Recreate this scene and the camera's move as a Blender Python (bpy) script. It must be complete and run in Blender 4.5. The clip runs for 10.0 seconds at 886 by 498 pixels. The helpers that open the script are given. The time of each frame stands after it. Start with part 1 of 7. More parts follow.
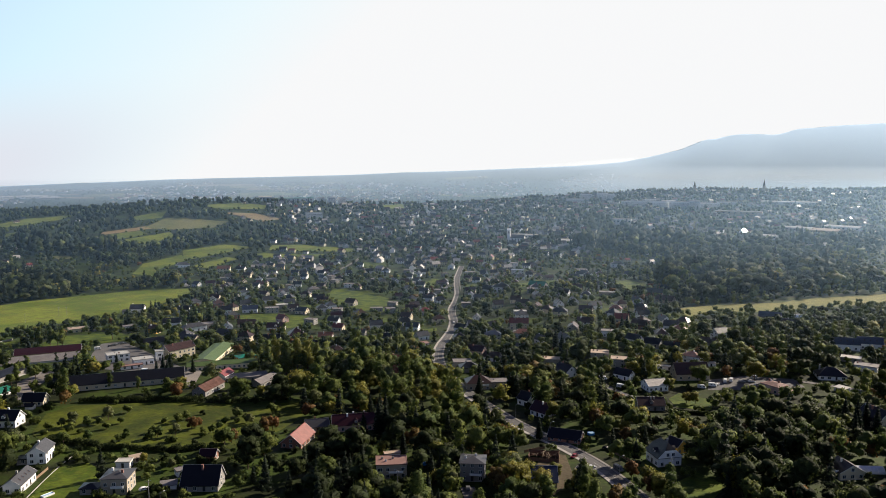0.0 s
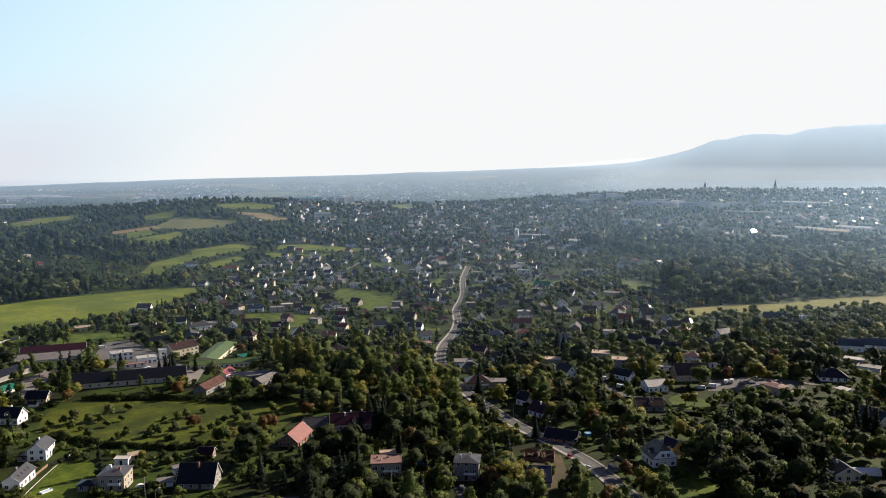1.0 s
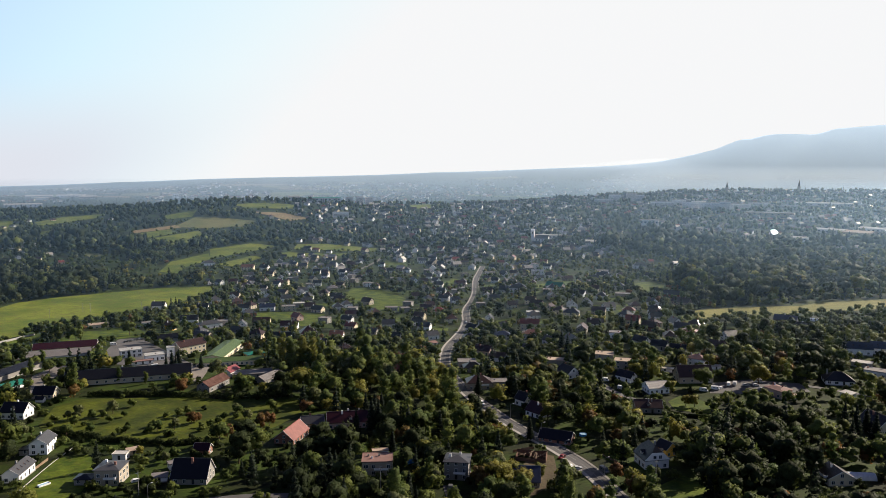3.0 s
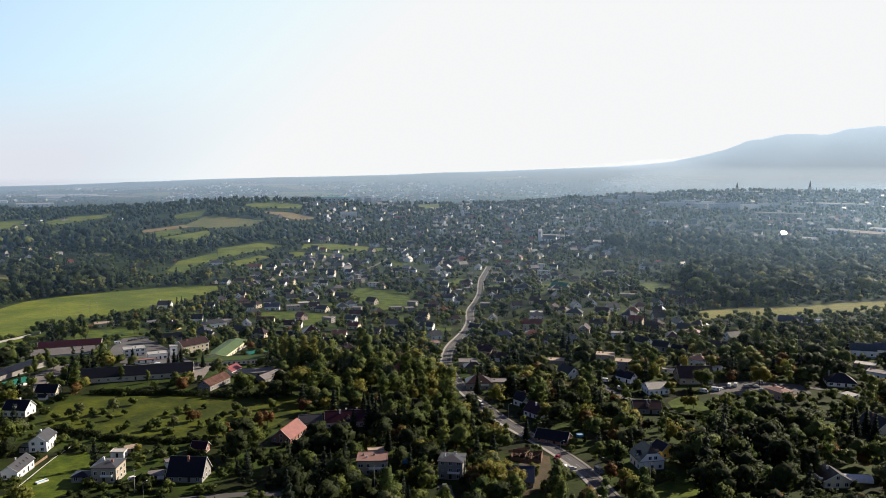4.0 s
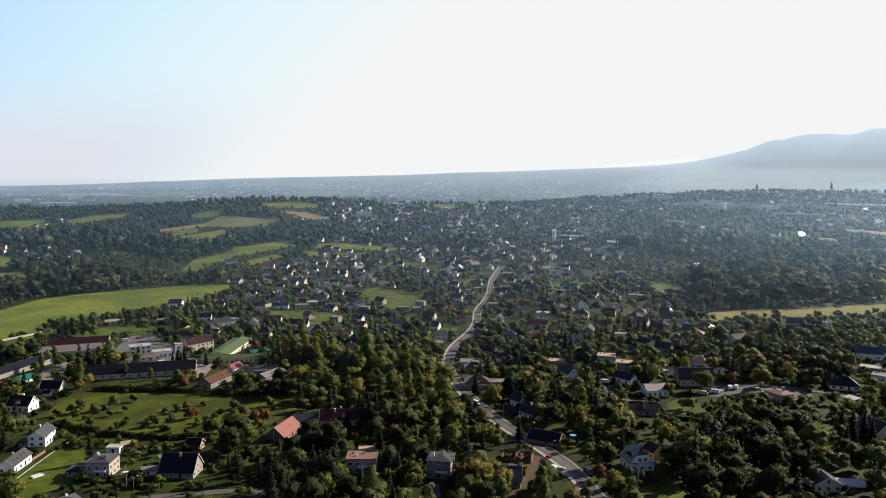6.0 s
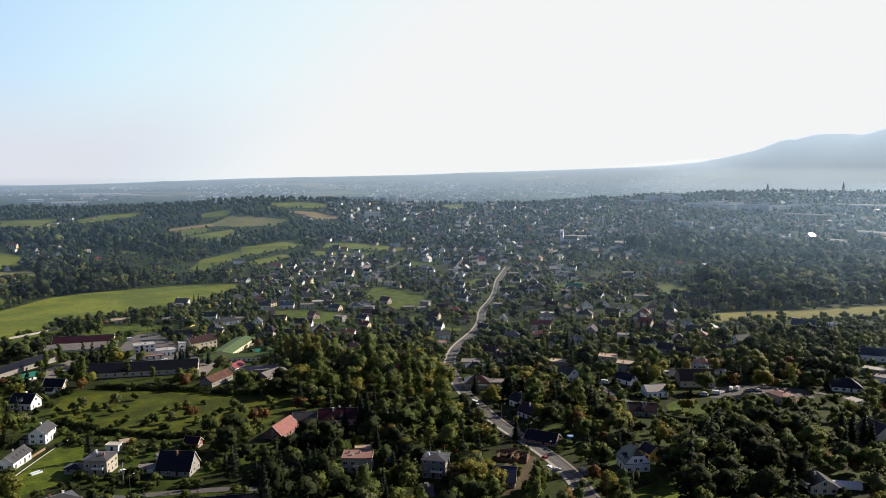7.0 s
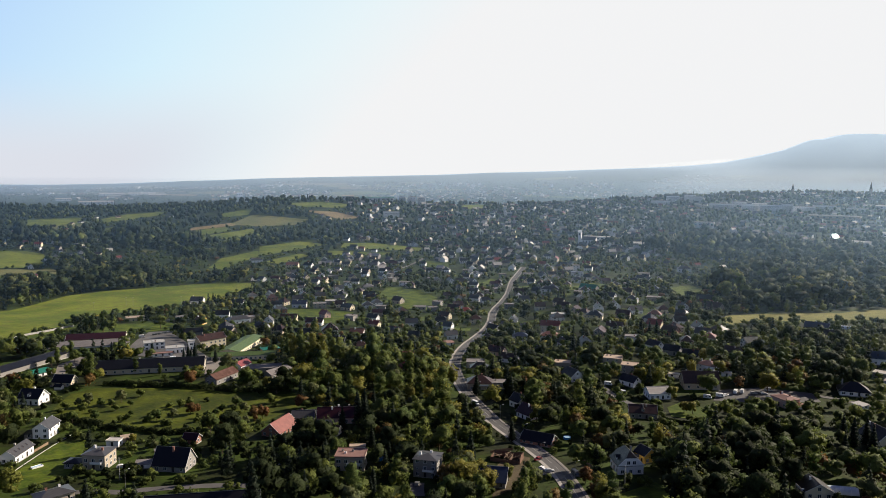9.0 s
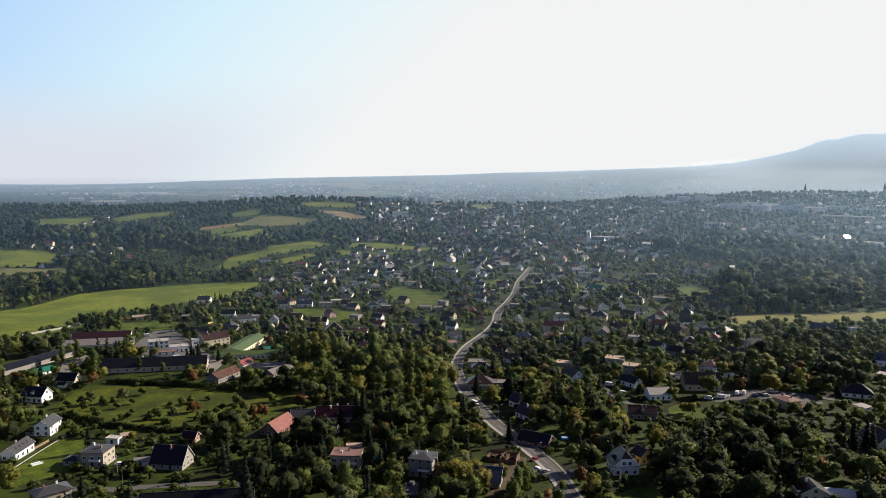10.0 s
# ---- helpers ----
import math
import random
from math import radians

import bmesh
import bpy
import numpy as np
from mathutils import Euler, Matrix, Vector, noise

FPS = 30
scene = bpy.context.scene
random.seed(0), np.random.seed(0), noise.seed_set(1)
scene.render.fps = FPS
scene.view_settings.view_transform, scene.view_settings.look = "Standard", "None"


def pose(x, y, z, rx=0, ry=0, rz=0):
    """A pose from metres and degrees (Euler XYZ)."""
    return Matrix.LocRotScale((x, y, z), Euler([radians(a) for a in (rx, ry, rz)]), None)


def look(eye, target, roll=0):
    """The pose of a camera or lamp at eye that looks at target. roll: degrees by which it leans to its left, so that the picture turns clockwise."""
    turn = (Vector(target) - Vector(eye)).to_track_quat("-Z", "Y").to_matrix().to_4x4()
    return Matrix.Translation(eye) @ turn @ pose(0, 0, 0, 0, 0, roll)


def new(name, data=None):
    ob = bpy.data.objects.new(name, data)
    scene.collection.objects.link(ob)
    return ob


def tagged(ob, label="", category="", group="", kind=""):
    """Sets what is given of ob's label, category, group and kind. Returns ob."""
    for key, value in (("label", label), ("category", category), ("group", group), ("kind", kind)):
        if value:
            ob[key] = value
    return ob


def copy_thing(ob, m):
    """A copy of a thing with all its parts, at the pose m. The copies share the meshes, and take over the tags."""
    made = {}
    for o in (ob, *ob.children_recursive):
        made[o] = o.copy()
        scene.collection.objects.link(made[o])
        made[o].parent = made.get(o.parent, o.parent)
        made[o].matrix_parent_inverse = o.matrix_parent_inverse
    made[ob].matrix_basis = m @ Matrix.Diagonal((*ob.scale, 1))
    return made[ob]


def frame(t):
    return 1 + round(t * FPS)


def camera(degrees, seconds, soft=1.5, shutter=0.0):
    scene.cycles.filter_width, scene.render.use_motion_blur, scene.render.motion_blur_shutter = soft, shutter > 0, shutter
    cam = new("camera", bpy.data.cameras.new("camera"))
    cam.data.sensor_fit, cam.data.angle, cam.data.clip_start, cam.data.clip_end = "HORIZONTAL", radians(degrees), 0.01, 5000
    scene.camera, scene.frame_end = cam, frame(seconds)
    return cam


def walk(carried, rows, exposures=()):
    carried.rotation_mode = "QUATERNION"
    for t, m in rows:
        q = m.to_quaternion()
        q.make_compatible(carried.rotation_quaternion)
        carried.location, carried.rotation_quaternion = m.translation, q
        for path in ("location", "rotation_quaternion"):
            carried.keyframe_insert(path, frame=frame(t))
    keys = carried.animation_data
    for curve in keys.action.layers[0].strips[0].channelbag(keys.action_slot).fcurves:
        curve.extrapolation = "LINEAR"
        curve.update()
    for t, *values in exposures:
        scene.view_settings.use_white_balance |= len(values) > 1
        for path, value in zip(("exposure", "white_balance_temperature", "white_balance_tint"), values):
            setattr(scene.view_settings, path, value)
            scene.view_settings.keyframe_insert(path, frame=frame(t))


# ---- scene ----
# ---- the camera and its flight ----
def aim(x, y, z, yaw, pitch, roll):
    """Eye, heading (to the left of north), tilt and lean, in metres and degrees."""
    return pose(x, y, z, 0, 0, yaw) @ pose(0, 0, 0, 90 + pitch) @ pose(0, 0, 0, 0, 0, roll)


cam = camera(61.475, 10.0, soft=0.3)
PATH = [
    (0, aim(-34.10, 4.98, 132.02, -4.254, -6.091, -0.034)),
    (0.5, aim(-30.69, 4.08, 132.11, -3.850, -6.096, -0.030)),
    (1, aim(-27.29, 3.27, 132.20, -3.415, -6.098, -0.020)),
    (1.5, aim(-23.90, 2.54, 132.29, -2.967, -6.099, -0.006)),
    (2, aim(-20.52, 1.89, 132.37, -2.521, -6.098, 0.010)),
    (2.5, aim(-17.15, 1.30, 132.45, -2.085, -6.096, 0.026)),
    (4, aim(-7.08, -0.14, 132.64, -0.859, -6.094, 0.073)),
    (4.5, aim(-3.74, -0.52, 132.70, -0.473, -6.095, 0.087)),
    (5, aim(-0.40, -0.87, 132.75, -0.091, -6.096, 0.102)),
    (5.5, aim(2.93, -1.18, 132.80, 0.294, -6.097, 0.116)),
    (7, aim(12.93, -1.88, 132.98, 1.518, -6.102, 0.164)),
    (7.5, aim(16.28, -2.04, 133.05, 1.960, -6.103, 0.181)),
    (8, aim(19.65, -2.17, 133.11, 2.420, -6.104, 0.199)),
    (8.5, aim(23.05, -2.26, 133.18, 2.893, -6.105, 0.215)),
    (9, aim(26.49, -2.32, 133.23, 3.369, -6.106, 0.229)),
    (9.5, aim(29.98, -2.35, 133.26, 3.835, -6.108, 0.237)),
    (10, aim(33.54, -2.34, 133.27, 4.272, -6.110, 0.237)),
]
walk(cam, PATH, exposures=[(0, 0.78, 6350, 15), (10, 0.71, 6350, 15)])

# ---- daylight ----
SUN_UP, SUN_ROUND = 26.0, 57.0
world = bpy.data.worlds.new("sky")
scene.world = world
world.use_nodes = True
wn = world.node_tree
sky = wn.nodes.new("ShaderNodeTexSky")
sky.sky_type, sky.sun_disc = "NISHITA", False
sky.sun_elevation, sky.sun_rotation = radians(SUN_UP), radians(SUN_ROUND)
sky.air_density, sky.dust_density, sky.ozone_density, sky.altitude = 1.0, 4.0, 2.0, 1200
tone = wn.nodes.new("ShaderNodeMixRGB")
tone.blend_type = "MULTIPLY"
tone.inputs[0].default_value, tone.inputs[2].default_value = 1.0, (0.96, 1.05, 0.95, 1)
pale = wn.nodes.new("ShaderNodeHueSaturation")
pale.inputs["Saturation"].default_value = 0.64
wn.links.new(sky.outputs[0], pale.inputs["Color"])
wn.links.new(pale.outputs[0], tone.inputs[1])
# pale and milky low down, deeper blue overhead
up = wn.nodes.new("ShaderNodeTexCoord")
split = wn.nodes.new("ShaderNodeSeparateXYZ")
wn.links.new(up.outputs["Generated"], split.inputs[0])
veil, deep = wn.nodes.new("ShaderNodeMixRGB"), wn.nodes.new("ShaderNodeMixRGB")
thick, climb = wn.nodes.new("ShaderNodeValToRGB"), wn.nodes.new("ShaderNodeMapRange")
stops = thick.color_ramp.elements
stops[0].position, stops[0].color = 0.0, (0.85, 0.85, 0.85, 1)
stops[1].position, stops[1].color = 0.55, (0, 0, 0, 1)
for at, v in ((0.05, 0.62), (0.16, 0.38)):
    stops.new(at).color = (v, v, v, 1)
climb.interpolation_type = "SMOOTHSTEP"
climb.inputs[1].default_value, climb.inputs[2].default_value = 0.16, 0.55
for n, mix in ((thick, veil), (climb, deep)):
    wn.links.new(split.outputs[2], n.inputs[0])
    wn.links.new(n.outputs[0], mix.inputs[0])
veil.inputs[2].default_value = (6.0, 6.7, 7.25, 1)
deep.blend_type, deep.inputs[2].default_value = "MULTIPLY", (0.21, 0.215, 0.43, 1)
wn.links.new(tone.outputs[0], veil.inputs[1])
wn.links.new(veil.outputs[0], deep.inputs[1])
# low in the sky the haze glows: white towards the sun, cyan and then blue away from it, grey over the far horizon
SUN_WAY = (math.sin(radians(SUN_ROUND)) * math.cos(radians(SUN_UP)), math.cos(radians(SUN_ROUND)) * math.cos(radians(SUN_UP)), math.sin(radians(SUN_UP)))


def sky_node(kind, operation="", a=None, b=None, c=None):
    n = wn.nodes.new("ShaderNode" + kind)
    if operation:
        n.operation = operation
    for k, v in enumerate((a, b, c)):
        if isinstance(v, bpy.types.NodeSocket):
            wn.links.new(v, n.inputs[k])
        elif v is not None:
            n.inputs[k].default_value = v
    return n


def sky_ramp(source, lo, hi, start, end):
    n = sky_node("MapRange", a=source)
    n.interpolation_type = "SMOOTHSTEP"
    for k, v in enumerate((lo, hi, start, end)):
        n.inputs[k + 1].default_value = v
    return n.outputs[0]


sunward = sky_node("VectorMath", "DOT_PRODUCT", up.outputs["Generated"], SUN_WAY).outputs["Value"]
glow = sky_node("Math", "ADD", sunward, sky_node("Math", "MULTIPLY_ADD", split.outputs[2], -1.3, 0.26).outputs[0]).outputs[0]
spread_glow = sky_node("MapRange", a=glow)
spread_glow.inputs[1].default_value, spread_glow.inputs[2].default_value = -0.8, 1.0
shade = sky_node("ValToRGB", a=spread_glow.outputs[0])
stops = shade.color_ramp.elements
stops[0].position, stops[0].color = 0.12, (0.12, 0.21, 0.40, 1)
stops[1].position, stops[1].color = 0.755, (0.945, 0.965, 0.925, 1)
for at, tint in ((0.36, (0.21, 0.36, 0.62, 1)), (0.475, (0.50, 0.74, 1.0, 1)), (0.60, (0.70, 0.93, 1.0, 1)), (0.69, (0.85, 0.975, 0.965, 1))):
    stops.new(at).color = tint
bright = sky_node("VectorMath", "SCALE", shade.outputs[0])
bright.inputs["Scale"].default_value = 6.15
murk = sky_node("Math", "MULTIPLY", sky_ramp(split.outputs[2], 0.0, 0.13, 1, 0), sky_ramp(glow, 0.34, 0.56, 1, 0)).outputs[0]
low = sky_node("MixRGB", a=murk, b=bright.outputs[0], c=(4.7, 4.95, 5.15, 1)).outputs[0]
full_sky = sky_node("MixRGB", a=sky_ramp(split.outputs[2], 0.24, 0.5, 1, 0), b=deep.outputs[0], c=low)
wn.links.new(full_sky.outputs[0], wn.nodes["Background"].inputs[0])
wn.nodes["Background"].inputs[1].default_value = 0.093
lamp = bpy.data.lights.new("sun", "SUN")
lamp.energy, lamp.angle, lamp.color = 5.0, radians(0.6), (1.0, 0.88, 0.68)
sun = new("sun", lamp)
sun.matrix_world = look((0, 0, 0), (-math.sin(radians(SUN_ROUND)) * math.cos(radians(SUN_UP)),
                                    -math.cos(radians(SUN_ROUND)) * math.cos(radians(SUN_UP)), -math.sin(radians(SUN_UP))))
sun.location = (800, 500, 600)


# ---- the lie of the land ----
def ease(a, b, v):
    u = min(max((v - a) / (b - a), 0.0), 1.0)
    return u * u * (3 - 2 * u)


def bump(x, y, cx, cy, sx, sy):
    return math.exp(-((x - cx) / sx) ** 2 - ((y - cy) / sy) ** 2)


VALLEY_Y = (-900, 100, 250, 320, 430, 600, 700, 1000, 1250, 1500, 2000, 2700, 3600, 4750)
VALLEY_Z = (6, 3, 1.5, 0, -5, -15, -20, -26, -28, -20, 4, 34, 66, 115)
# the far skyline by bearing (x over y): how far it lies under (+) or over (-) the eye's level, per thousand
SKYLINE_A = (-1.5, -0.59, -0.5, -0.44, -0.36, -0.29, -0.21, -0.14, -0.06, 0.01, 0.09, 0.16, 0.20, 0.24, 0.28, 0.315, 0.35, 0.39, 0.41, 0.425, 0.442, 0.455, 0.475, 0.50, 0.525, 0.54, 0.555, 0.58, 0.62, 0.68, 0.8, 1.6)
SKYLINE_S = (26, 23.5, 21.5, 19, 16, 13, 11, 9.5, 7.5, 4.5, 2.2, -0.8, -2.3, -4.0, -6.5, -10, -17, -26, -34, -40, -41, -45, -47.5, -47.5, -46.5, -50, -55, -56.5, -60, -63, -58, -40)
LOW_HILLS = ((-0.55, 4260, 9, 0.03), (-0.49, 4330, 8, 0.03), (-0.40, 4300, 11, 0.045), (-0.33, 4380, 8, 0.03), (-0.22, 4400, 9, 0.03), (-0.12, 4330, 9, 0.05), (0.02, 4380, 8, 0.04), (-0.46, 3900, 7, 0.06), (-0.24, 3850, 8, 0.07))
CREST_A, CREST_Y = (-1, -0.1, 0.0, 0.12, 0.25, 1), (2140, 2140, 2300, 2450, 2720, 2760)


def near_land(x, y, a):
    z = sum(float(np.interp(y + k, VALLEY_Y, VALLEY_Z)) for k in (-50, -25, 0, 25, 50)) / 5
    # the shelf of gardens east of the road, and the hill of fields to the north-west
    z += 13 * ease(30, 150, x) * ease(420, 560, y) * (1 - ease(800, 1150, y))
    z += 6 * ease(60, 160, -x) * ease(380, 560, y) * (1 - ease(620, 800, y))
    z += 30 * bump(x, y, -480, 2150, 420, 380) - 8 * bump(x, y, -430, 1150, 300, 220)
    z += 16 * ease(0.2, 0.42, a) * ease(1500, 2500, y)
    return z + (3 * math.sin(x / 170 + 1) * math.sin(y / 210)) * ease(1200, 2600, y)


def plain_land(x, y, a):
    """The plain behind the crest, climbing to the far ridges and the mountain."""
    top = float(np.interp(a, SKYLINE_A, SKYLINE_S))
    foot = max(top, -2.0)
    fall = float(np.interp(y, (2700, 3250, 3800, 4250, 4640, 4700), (56, 41, (41 + foot) / 2, foot + 3, top, top + 1)))
    ripple = math.sin(x / 310 + y / 240) * math.sin(y / 105 + 0.6) + 0.5 * math.sin(x / 130 - y / 190)
    rock = (math.sin(x / 75 + y / 60) + 0.6 * math.sin(x / 31 - y / 44)) * ease(-3, -30, top) * ease(4250, 4450, y)
    hills = sum(h * bump(a, y, ca, cy, wide, 110) for ca, cy, h, wide in LOW_HILLS)
    return 132.7 - fall * y / 1000 + hills + 4.0 * ripple * ease(3000, 3400, y) * (1 - ease(4350, 4600, y)) + 2.5 * rock


def height(x, y):
    a = x / max(y, 400.0)
    crest = float(np.interp(a, CREST_A, CREST_Y))
    if y < crest:
        return near_land(x, y, a)
    k = ease(crest, crest + 480, y)
    return near_land(x, min(y, crest + 80), a) * (1 - k) + plain_land(x, y, a) * k

# ---- materials ----
MAT = {}


def node(nt, kind, **values):
    n = nt.nodes.new(kind)
    for key, value in values.items():
        n.inputs[key.replace("_", " ")].default_value = value
    return n


def blank(name):
    m = bpy.data.materials.new(name)
    m.use_nodes = True
    MAT[name] = m
    return m, m.node_tree, m.node_tree.nodes["Principled BSDF"]


def surface(name, colour, vary=0.25, scale=0.6, rough=0.85, metal=0.0, fine=6.0, relief=0.3, step=0.05, tint=None, stripes=0.0, along=0, gloss=0.3):
    """Two scales of noise in the colour, a fine relief, and a light per-object change of tone. stripes: spacing in metres of seams or rows of tiles."""
    m, nt, b = blank(name)
    co = nt.nodes.new("ShaderNodeTexCoord")
    big, small = node(nt, "ShaderNodeTexNoise", Scale=scale, Detail=4), node(nt, "ShaderNodeTexNoise", Scale=fine, Detail=3)
    for n in (big, small):
        nt.links.new(co.outputs["Object"], n.inputs["Vector"])
    mix = nt.nodes.new("ShaderNodeMixRGB")
    dark = [c * (1 - vary) for c in colour]
    light = [min(c * (1 + vary), 0.95) for c in (tint or colour)]
    mix.inputs[1].default_value, mix.inputs[2].default_value = (*dark, 1), (*light, 1)
    add = nt.nodes.new("ShaderNodeMath")
    add.operation = "MULTIPLY_ADD"
    nt.links.new(small.outputs[0], add.inputs[0])
    add.inputs[1].default_value = 0.6
    half = nt.nodes.new("ShaderNodeMath")
    half.operation = "MULTIPLY_ADD"
    nt.links.new(big.outputs[0], half.inputs[0])
    half.inputs[1].default_value, half.inputs[2].default_value = 1.3, -0.45
    nt.links.new(half.outputs[0], add.inputs[2])
    nt.links.new(add.outputs[0], mix.inputs[0])
    info, hsv = nt.nodes.new("ShaderNodeObjectInfo"), nt.nodes.new("ShaderNodeHueSaturation")
    ramp = nt.nodes.new("ShaderNodeMapRange")
    ramp.inputs[3].default_value, ramp.inputs[4].default_value = 0.86, 1.12
    nt.links.new(info.outputs["Random"], ramp.inputs[0])
    nt.links.new(ramp.outputs[0], hsv.inputs["Value"])
    nt.links.new(mix.outputs[0], hsv.inputs["Color"])
    nt.links.new(hsv.outputs[0], b.inputs["Base Color"])
    b.inputs["Roughness"].default_value, b.inputs["Metallic"].default_value = rough, metal
    b.inputs["Specular IOR Level"].default_value = gloss
    bump_node = nt.nodes.new("ShaderNodeBump")
    bump_node.inputs["Strength"].default_value, bump_node.inputs["Distance"].default_value = relief, step
    if stripes:
        wave = node(nt, "ShaderNodeTexWave", Scale=0.314 / stripes, Distortion=0.3)
        wave.bands_direction = "XYZ"[along]
        nt.links.new(co.outputs["Object"], wave.inputs["Vector"])
        nt.links.new(wave.outputs[1], bump_node.inputs["Height"])
    else:
        nt.links.new(small.outputs[0], bump_node.inputs["Height"])
    nt.links.new(bump_node.outputs[0], b.inputs["Normal"])
    return m


def foliage(name, colour, second, gloss=0.15):
    """Leaves that let part of the light through; the tone drifts from tree to tree and from leaf to leaf."""
    m, nt, b = blank(name)
    geo = nt.nodes.new("ShaderNodeNewGeometry")
    drift = node(nt, "ShaderNodeTexNoise", Scale=0.07, Detail=2)
    nt.links.new(geo.outputs["Position"], drift.inputs["Vector"])
    mix, hsv = nt.nodes.new("ShaderNodeMixRGB"), nt.nodes.new("ShaderNodeHueSaturation")
    mix.inputs[1].default_value, mix.inputs[2].default_value = (*colour, 1), (*second, 1)
    sharp = nt.nodes.new("ShaderNodeMapRange")
    sharp.inputs[1].default_value, sharp.inputs[2].default_value = 0.35, 0.65
    nt.links.new(drift.outputs[0], sharp.inputs[0])
    nt.links.new(sharp.outputs[0], mix.inputs[0])
    tone = nt.nodes.new("ShaderNodeMapRange")
    tone.inputs[3].default_value, tone.inputs[4].default_value = 0.86, 1.14
    nt.links.new(geo.outputs["Random Per Island"], tone.inputs[0])
    nt.links.new(tone.outputs[0], hsv.inputs["Value"])
    nt.links.new(mix.outputs[0], hsv.inputs["Color"])
    fine = node(nt, "ShaderNodeTexNoise", Scale=1.5, Detail=3, Roughness=0.65)
    nt.links.new(geo.outputs["Position"], fine.inputs["Vector"])
    fleck = nt.nodes.new("ShaderNodeMapRange")
    for k, v in ((1, 0.33), (2, 0.67), (3, 0.62), (4, 1.38)):
        fleck.inputs[k].default_value = v
    nt.links.new(fine.outputs[0], fleck.inputs[0])
    both = nt.nodes.new("ShaderNodeMath")
    both.operation = "MULTIPLY"
    nt.links.new(fleck.outputs[0], both.inputs[0])
    nt.links.new(tone.outputs[0], both.inputs[1])
    nt.links.new(both.outputs[0], hsv.inputs["Value"])
    rough = nt.nodes.new("ShaderNodeBump")
    rough.inputs["Strength"].default_value, rough.inputs["Distance"].default_value = 1.0, 0.7
    nt.links.new(fine.outputs[0], rough.inputs["Height"])
    nt.links.new(rough.outputs[0], b.inputs["Normal"])
    nt.links.new(hsv.outputs[0], b.inputs["Base Color"])
    b.inputs["Roughness"].default_value = 0.6
    b.inputs["Specular IOR Level"].default_value = gloss
    tl, ms = nt.nodes.new("ShaderNodeBsdfTranslucent"), nt.nodes.new("ShaderNodeMixShader")
    nt.links.new(hsv.outputs[0], tl.inputs[0])
    ms.inputs[0].default_value = 0.40
    nt.links.new(b.outputs[0], ms.inputs[1])
    nt.links.new(tl.outputs[0], ms.inputs[2])
    nt.links.new(ms.outputs[0], nt.nodes["Material Output"].inputs["Surface"])
    return m


